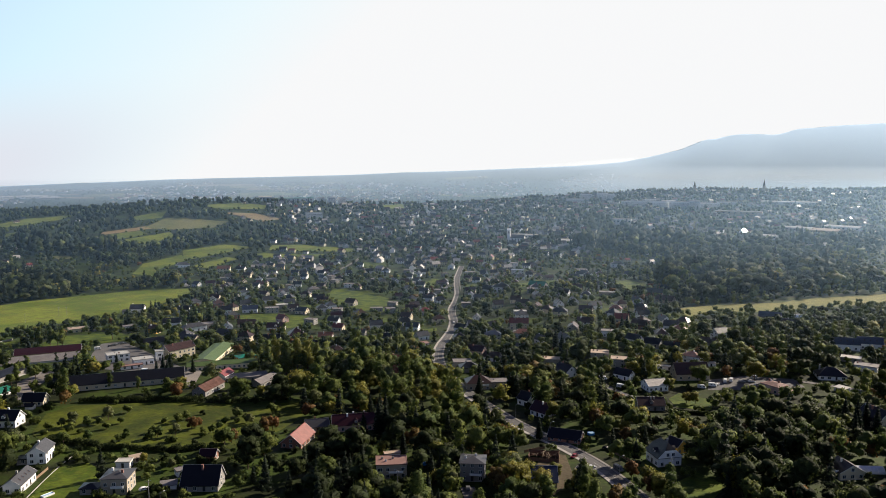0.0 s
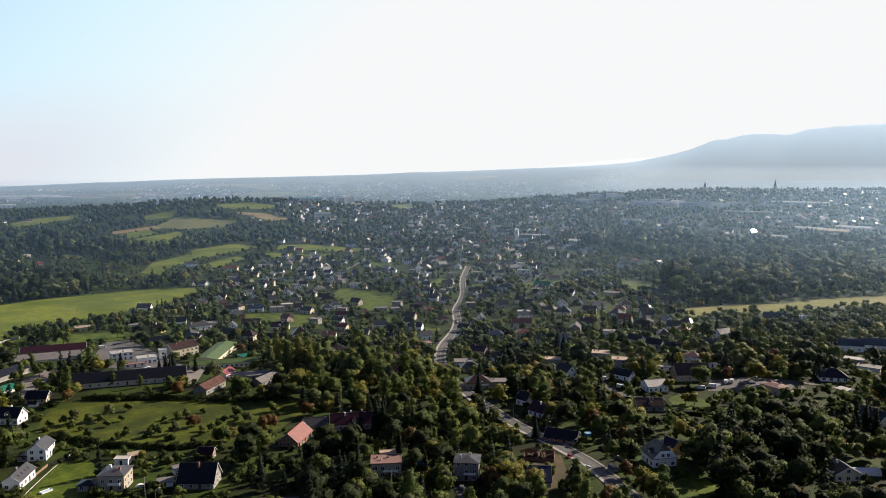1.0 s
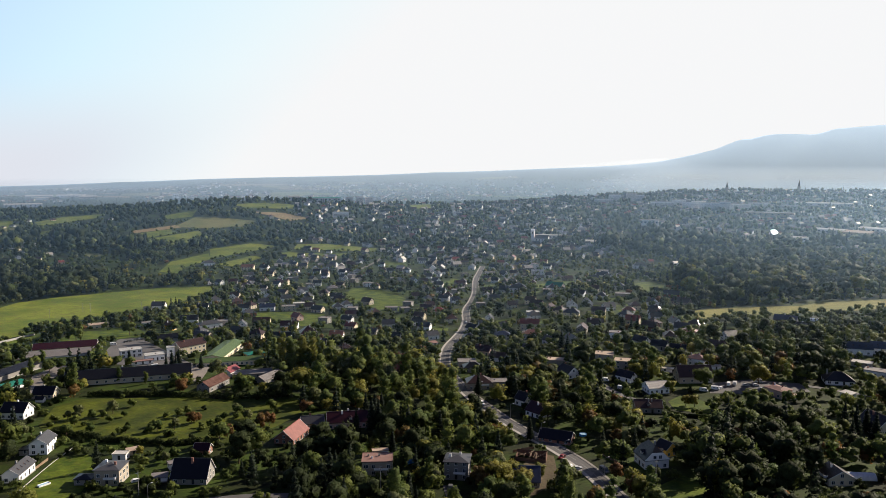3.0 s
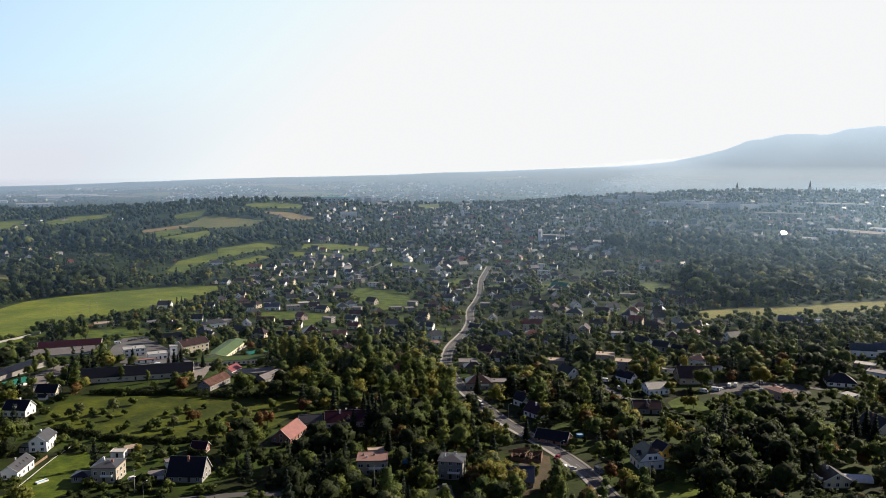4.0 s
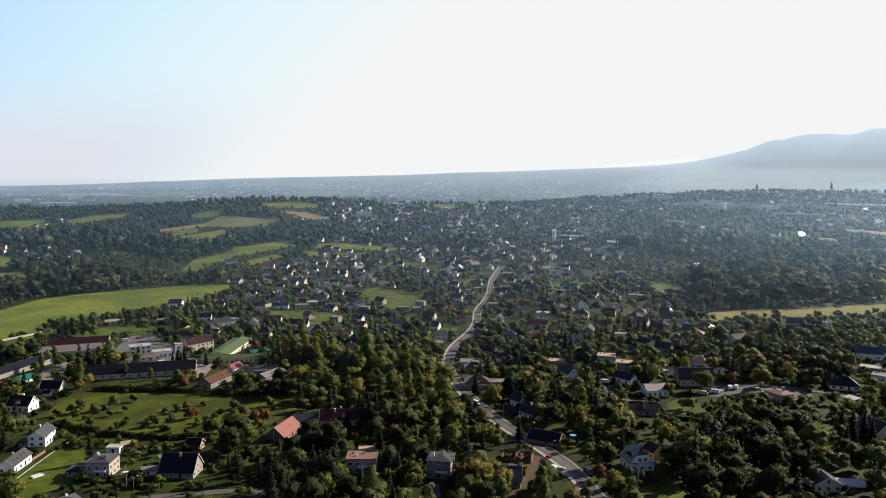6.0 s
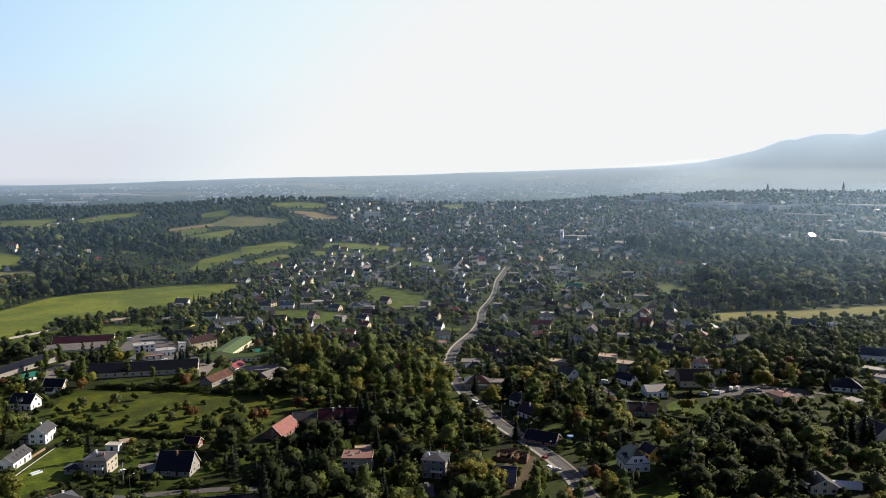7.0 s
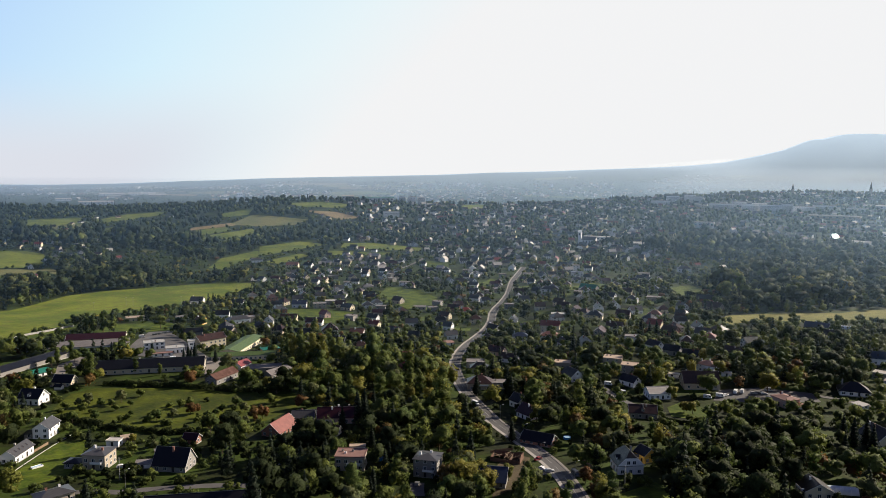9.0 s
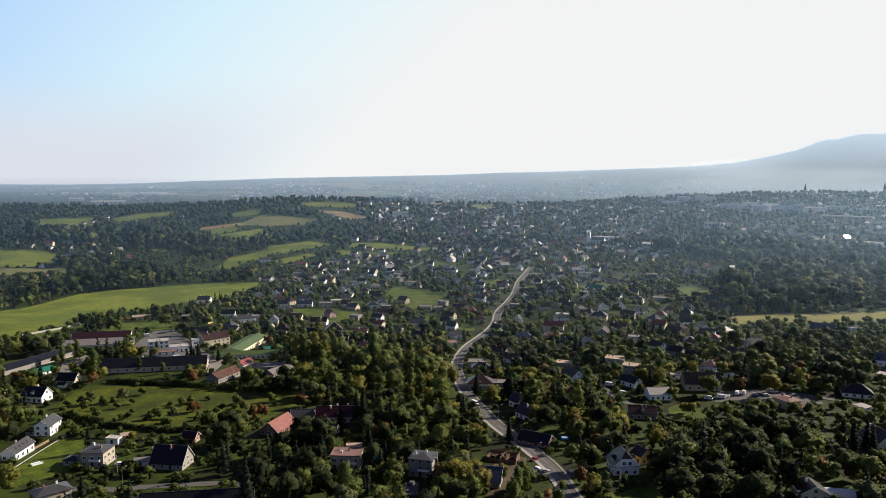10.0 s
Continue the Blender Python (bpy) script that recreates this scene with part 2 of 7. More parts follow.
def sward(name, a, b_, c, scale=0.02, fine=0.5, rows=0.0):
    """Grass or crop: broad patches, finer tufts, and mown or ploughed rows where rows gives their spacing."""
    m, nt, b = blank(name)
    geo = nt.nodes.new("ShaderNodeNewGeometry")
    n1, n2 = node(nt, "ShaderNodeTexNoise", Scale=scale, Detail=5), node(nt, "ShaderNodeTexNoise", Scale=fine, Detail=4)
    for n in (n1, n2):
        nt.links.new(geo.outputs["Position"], n.inputs["Vector"])
    r1 = nt.nodes.new("ShaderNodeMapRange")
    r1.inputs[1].default_value, r1.inputs[2].default_value = 0.40, 0.60
    nt.links.new(n1.outputs[0], r1.inputs[0])
    m1, m2 = nt.nodes.new("ShaderNodeMixRGB"), nt.nodes.new("ShaderNodeMixRGB")
    m1.inputs[1].default_value, m1.inputs[2].default_value = (*a, 1), (*b_, 1)
    nt.links.new(r1.outputs[0], m1.inputs[0])
    m2.inputs[2].default_value = (*c, 1)
    r2 = nt.nodes.new("ShaderNodeMapRange")
    r2.inputs[1].default_value, r2.inputs[2].default_value, r2.inputs[4].default_value = 0.45, 0.8, 0.8
    nt.links.new(n2.outputs[0], r2.inputs[0])
    nt.links.new(r2.outputs[0], m2.inputs[0])
    nt.links.new(m1.outputs[0], m2.inputs[1])
    tuft, tr = node(nt, "ShaderNodeTexNoise", Scale=fine * 3.2, Detail=3, Roughness=0.7), nt.nodes.new("ShaderNodeMapRange")
    stretch = nt.nodes.new("ShaderNodeMapping")
    stretch.inputs["Scale"].default_value, stretch.inputs["Rotation"].default_value = (0.35, 1.3, 1.0), (0, 0, -0.35)
    nt.links.new(geo.outputs["Position"], stretch.inputs[0])
    nt.links.new(stretch.outputs[0], tuft.inputs["Vector"])
    for k, v in ((1, 0.34), (2, 0.66), (3, 0.70), (4, 1.25)):
        tr.inputs[k].default_value = v
    nt.links.new(tuft.outputs[0], tr.inputs[0])
    worn = nt.nodes.new("ShaderNodeHueSaturation")
    nt.links.new(tr.outputs[0], worn.inputs["Value"])
    nt.links.new(m2.outputs[0], worn.inputs["Color"])
    m2 = worn
    last = m2
    if rows:
        wave = node(nt, "ShaderNodeTexWave", Scale=0.314 / rows, Distortion=4.0, Detail=3, Detail_Scale=0.4)
        turn = nt.nodes.new("ShaderNodeMapping")
        turn.inputs["Rotation"].default_value = (0, 0, 1.25)
        nt.links.new(geo.outputs["Position"], turn.inputs[0])
        nt.links.new(turn.outputs[0], wave.inputs["Vector"])
        m3 = nt.nodes.new("ShaderNodeMixRGB")
        m3.blend_type = "MULTIPLY"
        r3 = nt.nodes.new("ShaderNodeMapRange")
        r3.inputs[3].default_value, r3.inputs[4].default_value = 0.0, 0.22
        nt.links.new(wave.outputs[1], r3.inputs[0])
        nt.links.new(r3.outputs[0], m3.inputs[0])
        nt.links.new(m2.outputs[0], m3.inputs[1])
        m3.inputs[2].default_value = (0.55, 0.6, 0.5, 1)
        last = m3
    nt.links.new(last.outputs[0], b.inputs["Base Color"])
    b.inputs["Roughness"].default_value, b.inputs["Specular IOR Level"].default_value = 0.9, 0.15
    bn = nt.nodes.new("ShaderNodeBump")
    bn.inputs["Strength"].default_value, bn.inputs["Distance"].default_value = 0.6, 0.4
    nt.links.new(n2.outputs[0], bn.inputs["Height"])
    nt.links.new(bn.outputs[0], b.inputs["Normal"])
    return m


sward("undergrowth", (0.010, 0.015, 0.003), (0.034, 0.058, 0.005), (0.032, 0.036, 0.008), 0.04, 0.3)
sward("orchard_grass", (0.028, 0.042, 0.003), (0.080, 0.098, 0.006), (0.058, 0.060, 0.009), 0.05, 0.35)
sward("meadow", (0.080, 0.120, 0.009), (0.162, 0.195, 0.018), (0.125, 0.110, 0.026), 0.02, 0.12, 9.0)
sward("lawn", (0.032, 0.060, 0.004), (0.090, 0.124, 0.008), (0.080, 0.086, 0.010), 0.09, 0.4)
sward("hay_field", (0.15, 0.15, 0.035), (0.22, 0.20, 0.055), (0.12, 0.14, 0.03), 0.02, 0.2, 14.0)
sward("stubble", (0.24, 0.17, 0.09), (0.28, 0.22, 0.11), (0.16, 0.13, 0.06), 0.02, 0.3, 12.0)
sward("olive_field", (0.12, 0.14, 0.045), (0.17, 0.17, 0.06), (0.13, 0.10, 0.05), 0.015, 0.2, 22.0)
sward("bare_earth", (0.06, 0.045, 0.027), (0.10, 0.076, 0.046), (0.07, 0.07, 0.03), 0.1, 0.8)
surface("asphalt", (0.098, 0.093, 0.090), 0.32, 0.08, 0.8, fine=2.0)
surface("paving", (0.175, 0.160, 0.142), 0.3, 0.3, 0.85)
surface("yard_gravel", (0.20, 0.18, 0.16), 0.3, 0.1, 0.9)
surface("pale_paving", (0.30, 0.28, 0.25), 0.25, 0.3, 0.85)
surface("road_paint", (0.45, 0.45, 0.43), 0.3, 1.0, 0.7)
surface("kerb_stone", (0.27, 0.26, 0.245), 0.2, 0.6)
for key, tone in {"white": (0.83, 0.82, 0.80), "cream": (0.64, 0.56, 0.40), "grey": (0.27, 0.255, 0.235), "beige": (0.40, 0.345, 0.27), "yellow": (0.72, 0.46, 0.10),
                  "pink": (0.55, 0.38, 0.33), "rendered_brick": (0.30, 0.15, 0.11)}.items():
    surface(key + "_render", tone, 0.10, 0.35, 0.9, fine=4.0, relief=0.15, step=0.02)
for key, tone, gap in (("charcoal", (0.010, 0.0105, 0.014), 0.33), ("slate_blue", (0.028, 0.038, 0.07), 0.33), ("maroon", (0.030, 0.008, 0.012), 0.33),
                       ("red", (0.20, 0.05, 0.04), 0.33), ("orange", (0.24, 0.11, 0.075), 0.33), ("brown", (0.048, 0.027, 0.023), 0.33), ("grey", (0.060, 0.060, 0.064), 0.4)):
    surface(key + "_tiles", tone, 0.28, 0.3, 0.32, fine=3.0, relief=0.3, stripes=gap, along=0, gloss=0.28)
surface("green_sheet", (0.080, 0.122, 0.036), 0.15, 0.2, 0.45, fine=1.5, stripes=0.5, relief=0.4)
surface("teal_sheet", (0.012, 0.17, 0.105), 0.15, 0.2, 0.45, fine=1.5, stripes=0.5, relief=0.4)
surface("pale_sheet", (0.50, 0.46, 0.40), 0.25, 0.15, 0.42, 0.2, fine=1.2, stripes=0.6, relief=0.5)
surface("rust_sheet", (0.075, 0.03, 0.024), 0.5, 0.3, 0.9, fine=1.0, stripes=0.5, relief=0.5, gloss=0.05, tint=(0.13, 0.075, 0.062))
surface("crimson_sheet", (0.27, 0.07, 0.075), 0.45, 0.3, 0.5, stripes=0.5, relief=0.4)
surface("faded_red_sheet", (0.21, 0.068, 0.056), 0.32, 0.35, 0.6, fine=1.5, stripes=0.6, relief=0.5)
surface("bitumen", (0.17, 0.155, 0.15), 0.3, 0.25, 0.8, fine=2.0)
surface("bitumen_red", (0.22, 0.125, 0.105), 0.25, 0.25, 0.8, fine=2.0)
surface("bitumen_tan", (0.42, 0.32, 0.24), 0.2, 0.25, 0.8, fine=2.0)
surface("chimney_brick", (0.26, 0.13, 0.10), 0.3, 2.0, 0.9)
surface("frame_white", (0.78, 0.78, 0.77), 0.05, 1.0, 0.5)
surface("frame_brown", (0.10, 0.055, 0.03), 0.2, 1.0, 0.6)
surface("weathered_wood", (0.20, 0.14, 0.09), 0.35, 0.6, 0.85, stripes=0.16, relief=0.4)
surface("bark", (0.09, 0.065, 0.045), 0.35, 3.0, 0.95, relief=0.8)
surface("concrete", (0.34, 0.33, 0.31), 0.2, 0.5, 0.9)
surface("galvanised", (0.35, 0.36, 0.37), 0.12, 1.0, 0.45, 0.7)
m, nt, b = blank("window_glass")
b.inputs["Base Color"].default_value, b.inputs["Roughness"].default_value = (0.03, 0.04, 0.05, 1), 0.06
b.inputs["Specular IOR Level"].default_value = 0.8
foliage("leaves_green", (0.060, 0.092, 0.026), (0.142, 0.168, 0.040), 0.08)
foliage("leaves_dark", (0.028, 0.040, 0.017), (0.055, 0.072, 0.025), 0.06)
foliage("leaves_yellow", (0.150, 0.165, 0.030), (0.225, 0.200, 0.036))
foliage("leaves_russet", (0.175, 0.085, 0.032), (0.145, 0.108, 0.032))
foliage("leaves_silver", (0.105, 0.125, 0.050), (0.150, 0.165, 0.062))
foliage("needles", (0.017, 0.028, 0.019), (0.032, 0.045, 0.027), 0.1)


# ---- mesh helpers ----
def mesh_of(name, verts, faces, materials, slots=None, smooth=False):
    me = bpy.data.meshes.new(name)
    me.from_pydata([tuple(v) for v in verts], [], [tuple(f) for f in faces])
    for key in materials:
        me.materials.append(MAT[key])
    if slots is not None:
        me.polygons.foreach_set("material_index", np.array(slots, dtype=np.int32))
    if smooth:
        me.polygons.foreach_set("use_smooth", np.ones(len(me.polygons), dtype=bool))
    me.update()
    return me


def finish(bm, name, *materials):
    me = bpy.data.meshes.new(name)
    bm.to_mesh(me)
    bm.free()
    for key in materials:
        me.materials.append(MAT[key])
    return me


def part(name, bm, material, parent, label="", at=None):
    """Links a bmesh, or a mesh that is shared, as one object under a thing or a part."""
    data = finish(bm, name, *((material,) if isinstance(material, str) else material)) if isinstance(bm, bmesh.types.BMesh) else bm
    ob = new(name, data)
    ob.parent = parent
    if at is not None:
        ob.matrix_basis = at
    return tagged(ob, label)


def slab(bm, x0, x1, y0, y1, z0, z1, bevel=0.0, slot=0):
    """A block between the given limits, its edges rounded by bevel."""
    made = bmesh.ops.create_cube(bm, size=1.0, matrix=Matrix.Translation(((x0 + x1) / 2, (y0 + y1) / 2, (z0 + z1) / 2)) @ Matrix.Diagonal((x1 - x0, y1 - y0, z1 - z0, 1)))
    faces = {f for v in made["verts"] for f in v.link_faces}
    for f in faces:
        f.material_index = slot
    if bevel:
        bmesh.ops.bevel(bm, geom=list({e for f in faces for e in f.edges}), offset=bevel, segments=1, affect="EDGES")
    return bm


def prism(bm, outline, x0, x1, slot=0):
    """A closed outline in y and z, run along x."""
    a, c = [bm.verts.new((x0, y, z)) for y, z in outline], [bm.verts.new((x1, y, z)) for y, z in outline]
    n = len(outline)
    faces = [bm.faces.new(a), bm.faces.new(c[::-1])] + [bm.faces.new((a[k], c[k], c[(k + 1) % n], a[(k + 1) % n])) for k in range(n)]
    for f in faces:
        f.material_index = slot
    bmesh.ops.recalc_face_normals(bm, faces=faces)
    return bm


def inside(x, y, ring):
    hit, n = False, len(ring)
    for k in range(n):
        (ax, ay), (bx, by) = ring[k], ring[k - 1]
        if (ay > y) != (by > y) and x < (bx - ax) * (y - ay) / (by - ay) + ax:
            hit = not hit
    return hit


# ---- ground ----
gx = [float(v) for v in np.concatenate([np.linspace(-3600, -900, 60)[:-1], np.linspace(-900, -300, 40)[:-1], np.linspace(-300, 300, 81)[:-1], np.linspace(300, 900, 40)[:-1], np.linspace(900, 3600, 60)])]
gy = [float(v) for v in np.concatenate([np.linspace(-900, 150, 30)[:-1], np.linspace(150, 900, 100)[:-1], np.linspace(900, 2000, 80)[:-1], np.linspace(2000, 4680, 110)])]
gv = [(x, y, height(x, y)) for y in gy for x in gx]
nx = len(gx)
gf = [(r * nx + c, r * nx + c + 1, (r + 1) * nx + c + 1, (r + 1) * nx + c) for r in range(len(gy) - 1) for c in range(nx - 1)]
ground = new("ground", mesh_of("ground", gv, gf, ["undergrowth"], smooth=True))
tagged(ground, "rough green and brown undergrowth over rolling valley land", "ground", kind="structure")

CLEAR = []  # rings in which no tree grows by chance


def patch(name, label, material, ring, lift=0.15, cell=12.0, clear=True, category="field"):
    """A field or yard: one draped sheet inside a ring of corners."""
    if clear:
        CLEAR.append(ring)
    bm = bmesh.new()
    bm.faces.new([bm.verts.new((x, y, 0)) for x, y in ring])
    xs, ys = [p[0] for p in ring], [p[1] for p in ring]
    for axis, lo, hi in ((0, min(xs), max(xs)), (1, min(ys), max(ys))):
        k = lo + cell
        while k < hi:
            spot, way = [0, 0, 0], [0, 0, 0]
            spot[axis], way[axis] = k, 1
            bmesh.ops.bisect_plane(bm, geom=bm.verts[:] + bm.edges[:] + bm.faces[:], dist=1e-4, plane_co=spot, plane_no=way)
            k += cell
    bmesh.ops.triangulate(bm, faces=bm.faces[:])
    for v in bm.verts:
        v.co.z = height(v.co.x, v.co.y) + lift
    bmesh.ops.recalc_face_normals(bm, faces=bm.faces[:])
    if bm.faces and sum(f.normal.z for f in bm.faces) < 0:
        bmesh.ops.reverse_faces(bm, faces=bm.faces[:])
    return tagged(new(name, finish(bm, name, material)), label, category, kind="structure")


def along(line, step=4.0):
    """A smooth line (Catmull-Rom) through corners, as points and their leftward normals."""
    pts = [Vector(p) for p in line]
    pts = [2 * pts[0] - pts[1]] + pts + [2 * pts[-1] - pts[-2]]
    out = []
    for k in range(1, len(pts) - 2):
        p0, p1, p2, p3 = pts[k - 1 : k + 3]
        n = max(2, int((p2 - p1).length / step))
        for u in (j / n for j in range(n)):
            out.append(0.5 * (2 * p1 + (p2 - p0) * u + (2 * p0 - 5 * p1 + 4 * p2 - p3) * u * u + (3 * p1 - p0 - 3 * p2 + p3) * u ** 3))
    out.append(pts[-2])
    ways = [(out[min(k + 1, len(out) - 1)] - out[max(k - 1, 0)]).normalized() for k in range(len(out))]
    return [(p, Vector((-w.y, w.x))) for p, w in zip(out, ways)]


ROADS = []


def ribbon(name, line, left, right, lift, material, label="", parent=None, thick=0.0, category="road", breaks=None):
    """A band of road between two offsets to the left of a line, with sides where it has thickness."""
    rail = along(line)
    verts, faces = [], []
    for k, (p, n) in enumerate(rail):
        z = height(p.x, p.y) + lift
        for off, dz in ((left, -thick), (left, 0), (right, 0), (right, -thick)):
            q = p + n * off
            verts.append((q.x, q.y, z + dz))
    for k in range(len(rail) - 1):
        if breaks and (k % breaks[0]) >= breaks[1]:
            continue
        for c in range(3) if thick else (1,):
            faces.append((4 * k + c + 1, 4 * k + c, 4 * k + c + 4, 4 * k + c + 5))
    ob = new(name, mesh_of(name, verts, faces, [material]))
    if parent:
        ob.parent = parent
        return tagged(ob, label)
    return tagged(ob, label, category, kind="structure")

# ---- haze of the far valley ----
def haze(name, label, bm, density, tone, forward):
    """A body of even, thin haze."""
    m = bpy.data.materials.new(name)
    m.use_nodes = True
    nt = m.node_tree
    nt.nodes.remove(nt.nodes["Principled BSDF"])
    s, dim, both = (nt.nodes.new("ShaderNode" + k) for k in ("VolumeScatter", "VolumeAbsorption", "AddShader"))
    s.inputs["Color"].default_value, s.inputs["Density"].default_value, s.inputs["Anisotropy"].default_value = (*tone, 1), density, forward
    # what is not scattered is swallowed, so that the haze dims all colours alike
    dim.inputs["Color"].default_value, dim.inputs["Density"].default_value = (*tone, 1), density
    for k, n in enumerate((s, dim)):
        nt.links.new(n.outputs[0], both.inputs[k])
    nt.links.new(both.outputs[0], nt.nodes["Material Output"].inputs["Volume"])
    ob = new(name, finish(bm, name))
    ob.data.materials.append(m)
    return tagged(ob, label, "haze", kind="structure")


def lying_haze(near_y, far_y, low, under):
    """A body that fills the plain up to just under the ridges."""
    bm = bmesh.new()
    spans = [k / 100 for k in range(-75, 76)]
    rings = []
    for a in spans:
        slope = (float(np.interp(a, SKYLINE_A, SKYLINE_S)) + under) / 1000
        rings.append([bm.verts.new((a * y, y, z)) for y, z in ((near_y, low), (near_y, 132.7 - slope * near_y), (far_y, 132.7 - slope * far_y), (far_y, low))])
    for p, q in zip(rings, rings[1:]):
        for k in range(4):
            bm.faces.new((p[k], q[k], q[(k + 1) % 4], p[(k + 1) % 4]))
    bm.faces.new(rings[0])
    bm.faces.new(rings[-1][::-1])
    bmesh.ops.recalc_face_normals(bm, faces=bm.faces[:])
    return bm


def foot_mist():
    """A bank of mist that thins out up the mountain's foot and towards the open plain."""
    bm = bmesh.new()
    rings = []
    for k in range(10, 79, 2):
        a = k / 100
        low = 75 * (1 - ease(0.1, 0.36, a))
        ridge = [(y, z - low) for y, z in ((3130, -10), (3300, 42), (3700, 96), (4250, 150), (4660, 212))]
        rings.append([bm.verts.new((a * y, y, z)) for y, z in [(3130, -97)] + ridge + [(4660, -97)]])
    for p, q in zip(rings, rings[1:]):
        for k in range(7):
            bm.faces.new((p[k], q[k], q[(k + 1) % 7], p[(k + 1) % 7]))
    bm.faces.new(rings[0])
    bm.faces.new(rings[-1][::-1])
    bmesh.ops.recalc_face_normals(bm, faces=bm.faces[:])
    return bm


haze("valley_haze", "thin blue morning haze over the valley", slab(bmesh.new(), -3500, 3500, 450, 2690, -80, 100), 0.00014, (0.44, 0.70, 1.0), 0.66)
haze("plain_haze", "blue haze over the distant plain and mountain", lying_haze(2700, 4690, -90, -0.4), 0.00075, (0.57, 0.77, 1.0), 0.22)
haze("mountain_mist", "pale mist lying at the mountain foot", foot_mist(), 0.0026, (0.80, 0.91, 1.0), 0.55)

# ---- roads ----
MAIN = [(71, 240), (67, 275), (62.5, 307.0), (58.4, 325.7), (51.0, 346.2), (42.3, 366.0), (32.8, 389.5), (25.1, 415.2), (18.0, 440.7), (11.9, 469.8), (6.8, 503.3), (4.3, 531.7), (4.1, 563.4), (6.7, 598.6), (11.5, 629.6), (18.2, 660.2), (27.0, 704.4), (32.1, 748.4), (33.9, 791.9), (38.0, 828.4), (45.1, 867.1), (54.3, 933.6), (60.5, 1014.3), (65.7, 1074.4), (74.8, 1139.6), (88.2, 1229.9)]
ROADS.append((MAIN, 5.3))
ribbon("road", MAIN, 3.1, -3.1, 0.10, "asphalt", "two-lane grey asphalt village road curving between gardens")
ribbon("pavement", MAIN, 4.9, 3.25, 0.24, "pale_paving", "pale paved footway along the village road", thick=0.3, category="pavement")
ribbon("pavement", MAIN, -3.25, -4.4, 0.24, "paving", "pale paved footway along the village road", thick=0.3, category="pavement")
ribbon("kerb", MAIN, 3.25, 3.1, 0.23, "kerb_stone", "light concrete kerb along the road edge", thick=0.3, category="kerb")
ribbon("kerb", MAIN, -3.1, -3.25, 0.23, "kerb_stone", "light concrete kerb along the road edge", thick=0.3, category="kerb")
ribbon("centre_line", MAIN, 0.06, -0.06, 0.115, "road_paint", "broken white centre line painted on the road", category="road marking", breaks=(3, 2))

# ---- fields, lawns and yards ----
patch("meadow", "long mown green meadow on the valley side", "meadow", [(-489, 753), (-490, 813), (-494, 889), (-471, 939), (-432, 984), (-384, 1036), (-310, 1051), (-291, 985), (-304, 875), (-315, 815), (-335, 803), (-368, 754), (-383, 728), (-366, 604), (-374, 574)], 0.2, 14)
patch("meadow", "rough green meadow reaching down to a pale wall", "meadow", [(-493, 645), (-504, 720), (-493, 758), (-472, 775), (-420, 734), (-363, 660), (-363, 590), (-365, 557), (-368, 489)], 0.35, 12)
patch("meadow", "small bright green clearing among garden trees", "lawn", [(-108, 987), (-62, 974), (-33, 902), (-34, 814), (-57, 803), (-88, 867), (-111, 934)], 0.2, 12)
patch("meadow", "narrow green paddock behind village houses", "lawn", [(-198, 799), (-164, 810), (-117, 788), (-115, 720), (-130, 708), (-180, 747)], 0.2, 12)
patch("meadow", "sloping green pasture above the wooded valley", "meadow", [(-444, 1224), (-456, 1317), (-414, 1405), (-392, 1340), (-416, 1258), (-398, 1188)], 0.4, 18)
patch("meadow", "sloping green pasture above the wooded valley", "meadow", [(-425, 1451), (-362, 1523), (-294, 1488), (-355, 1399), (-393, 1340)], 0.4, 18)
patch("meadow", "sloping green pasture above the wooded valley", "meadow", [(-369, 1290), (-327, 1374), (-301, 1355), (-332, 1267)], 0.4, 18)
patch("meadow", "rounded bright green hilltop pasture edged by trees", "meadow", [(-267, 1506), (-210, 1514), (-102, 1454), (-99, 1410), (-200, 1434), (-262, 1448)], 0.4, 18)
patch("meadow", "long bright green strip below the hilltop pasture", "meadow", [(-280, 1414), (-194, 1392), (-151, 1390), (-154, 1364), (-269, 1358)], 0.4, 18)
patch("lawn", "sunlit garden lawn among village houses", "lawn", [(262, 968), (301, 1012), (301, 940), (277, 874), (245, 868)], 0.3, 14)
patch("lawn", "sunlit lawn beside a blue roofed house", "lawn", [(359, 958), (388, 940), (362, 880), (338, 894)], 0.3, 14)
patch("lawn", "narrow sunlit lawn among village houses", "lawn", [(133, 974), (200, 1032), (186, 942), (129, 918)], 0.3, 14)
patch("lawn", "small green clearing at the wood edge", "lawn", [(464, 1056), (492, 1064), (464, 1012), (446, 1012)], 0.3, 14)
patch("lawn", "roadside lawn with a garden wall", "lawn", [(14, 1050), (55, 1064), (49, 1030), (14, 1016)], 0.3, 14)
patch("meadow", "far strip of green grass on the hill", "meadow", [(-660, 1623), (-585, 1706), (-554, 1652), (-604, 1578)], 0.8, 30)
patch("stubble_field", "far pale brown harvested strip on the hill", "stubble", [(-665, 1685), (-590, 1760), (-566, 1728), (-646, 1653)], 0.8, 30)
patch("crop_field", "broad olive green crop field on the hill", "olive_field", [(-588, 1736), (-575, 1876), (-477, 1842), (-413, 1814), (-430, 1737), (-512, 1713)], 0.8, 30)
patch("meadow", "far strip of green grass on the hill", "meadow", [(-667, 1895), (-603, 1982), (-586, 1876), (-633, 1841)], 0.8, 30)
patch("meadow", "bright green field along the far hilltop", "meadow", [(-540, 2066), (-450, 2101), (-364, 2068), (-356, 1995), (-473, 1990)], 1, 30)
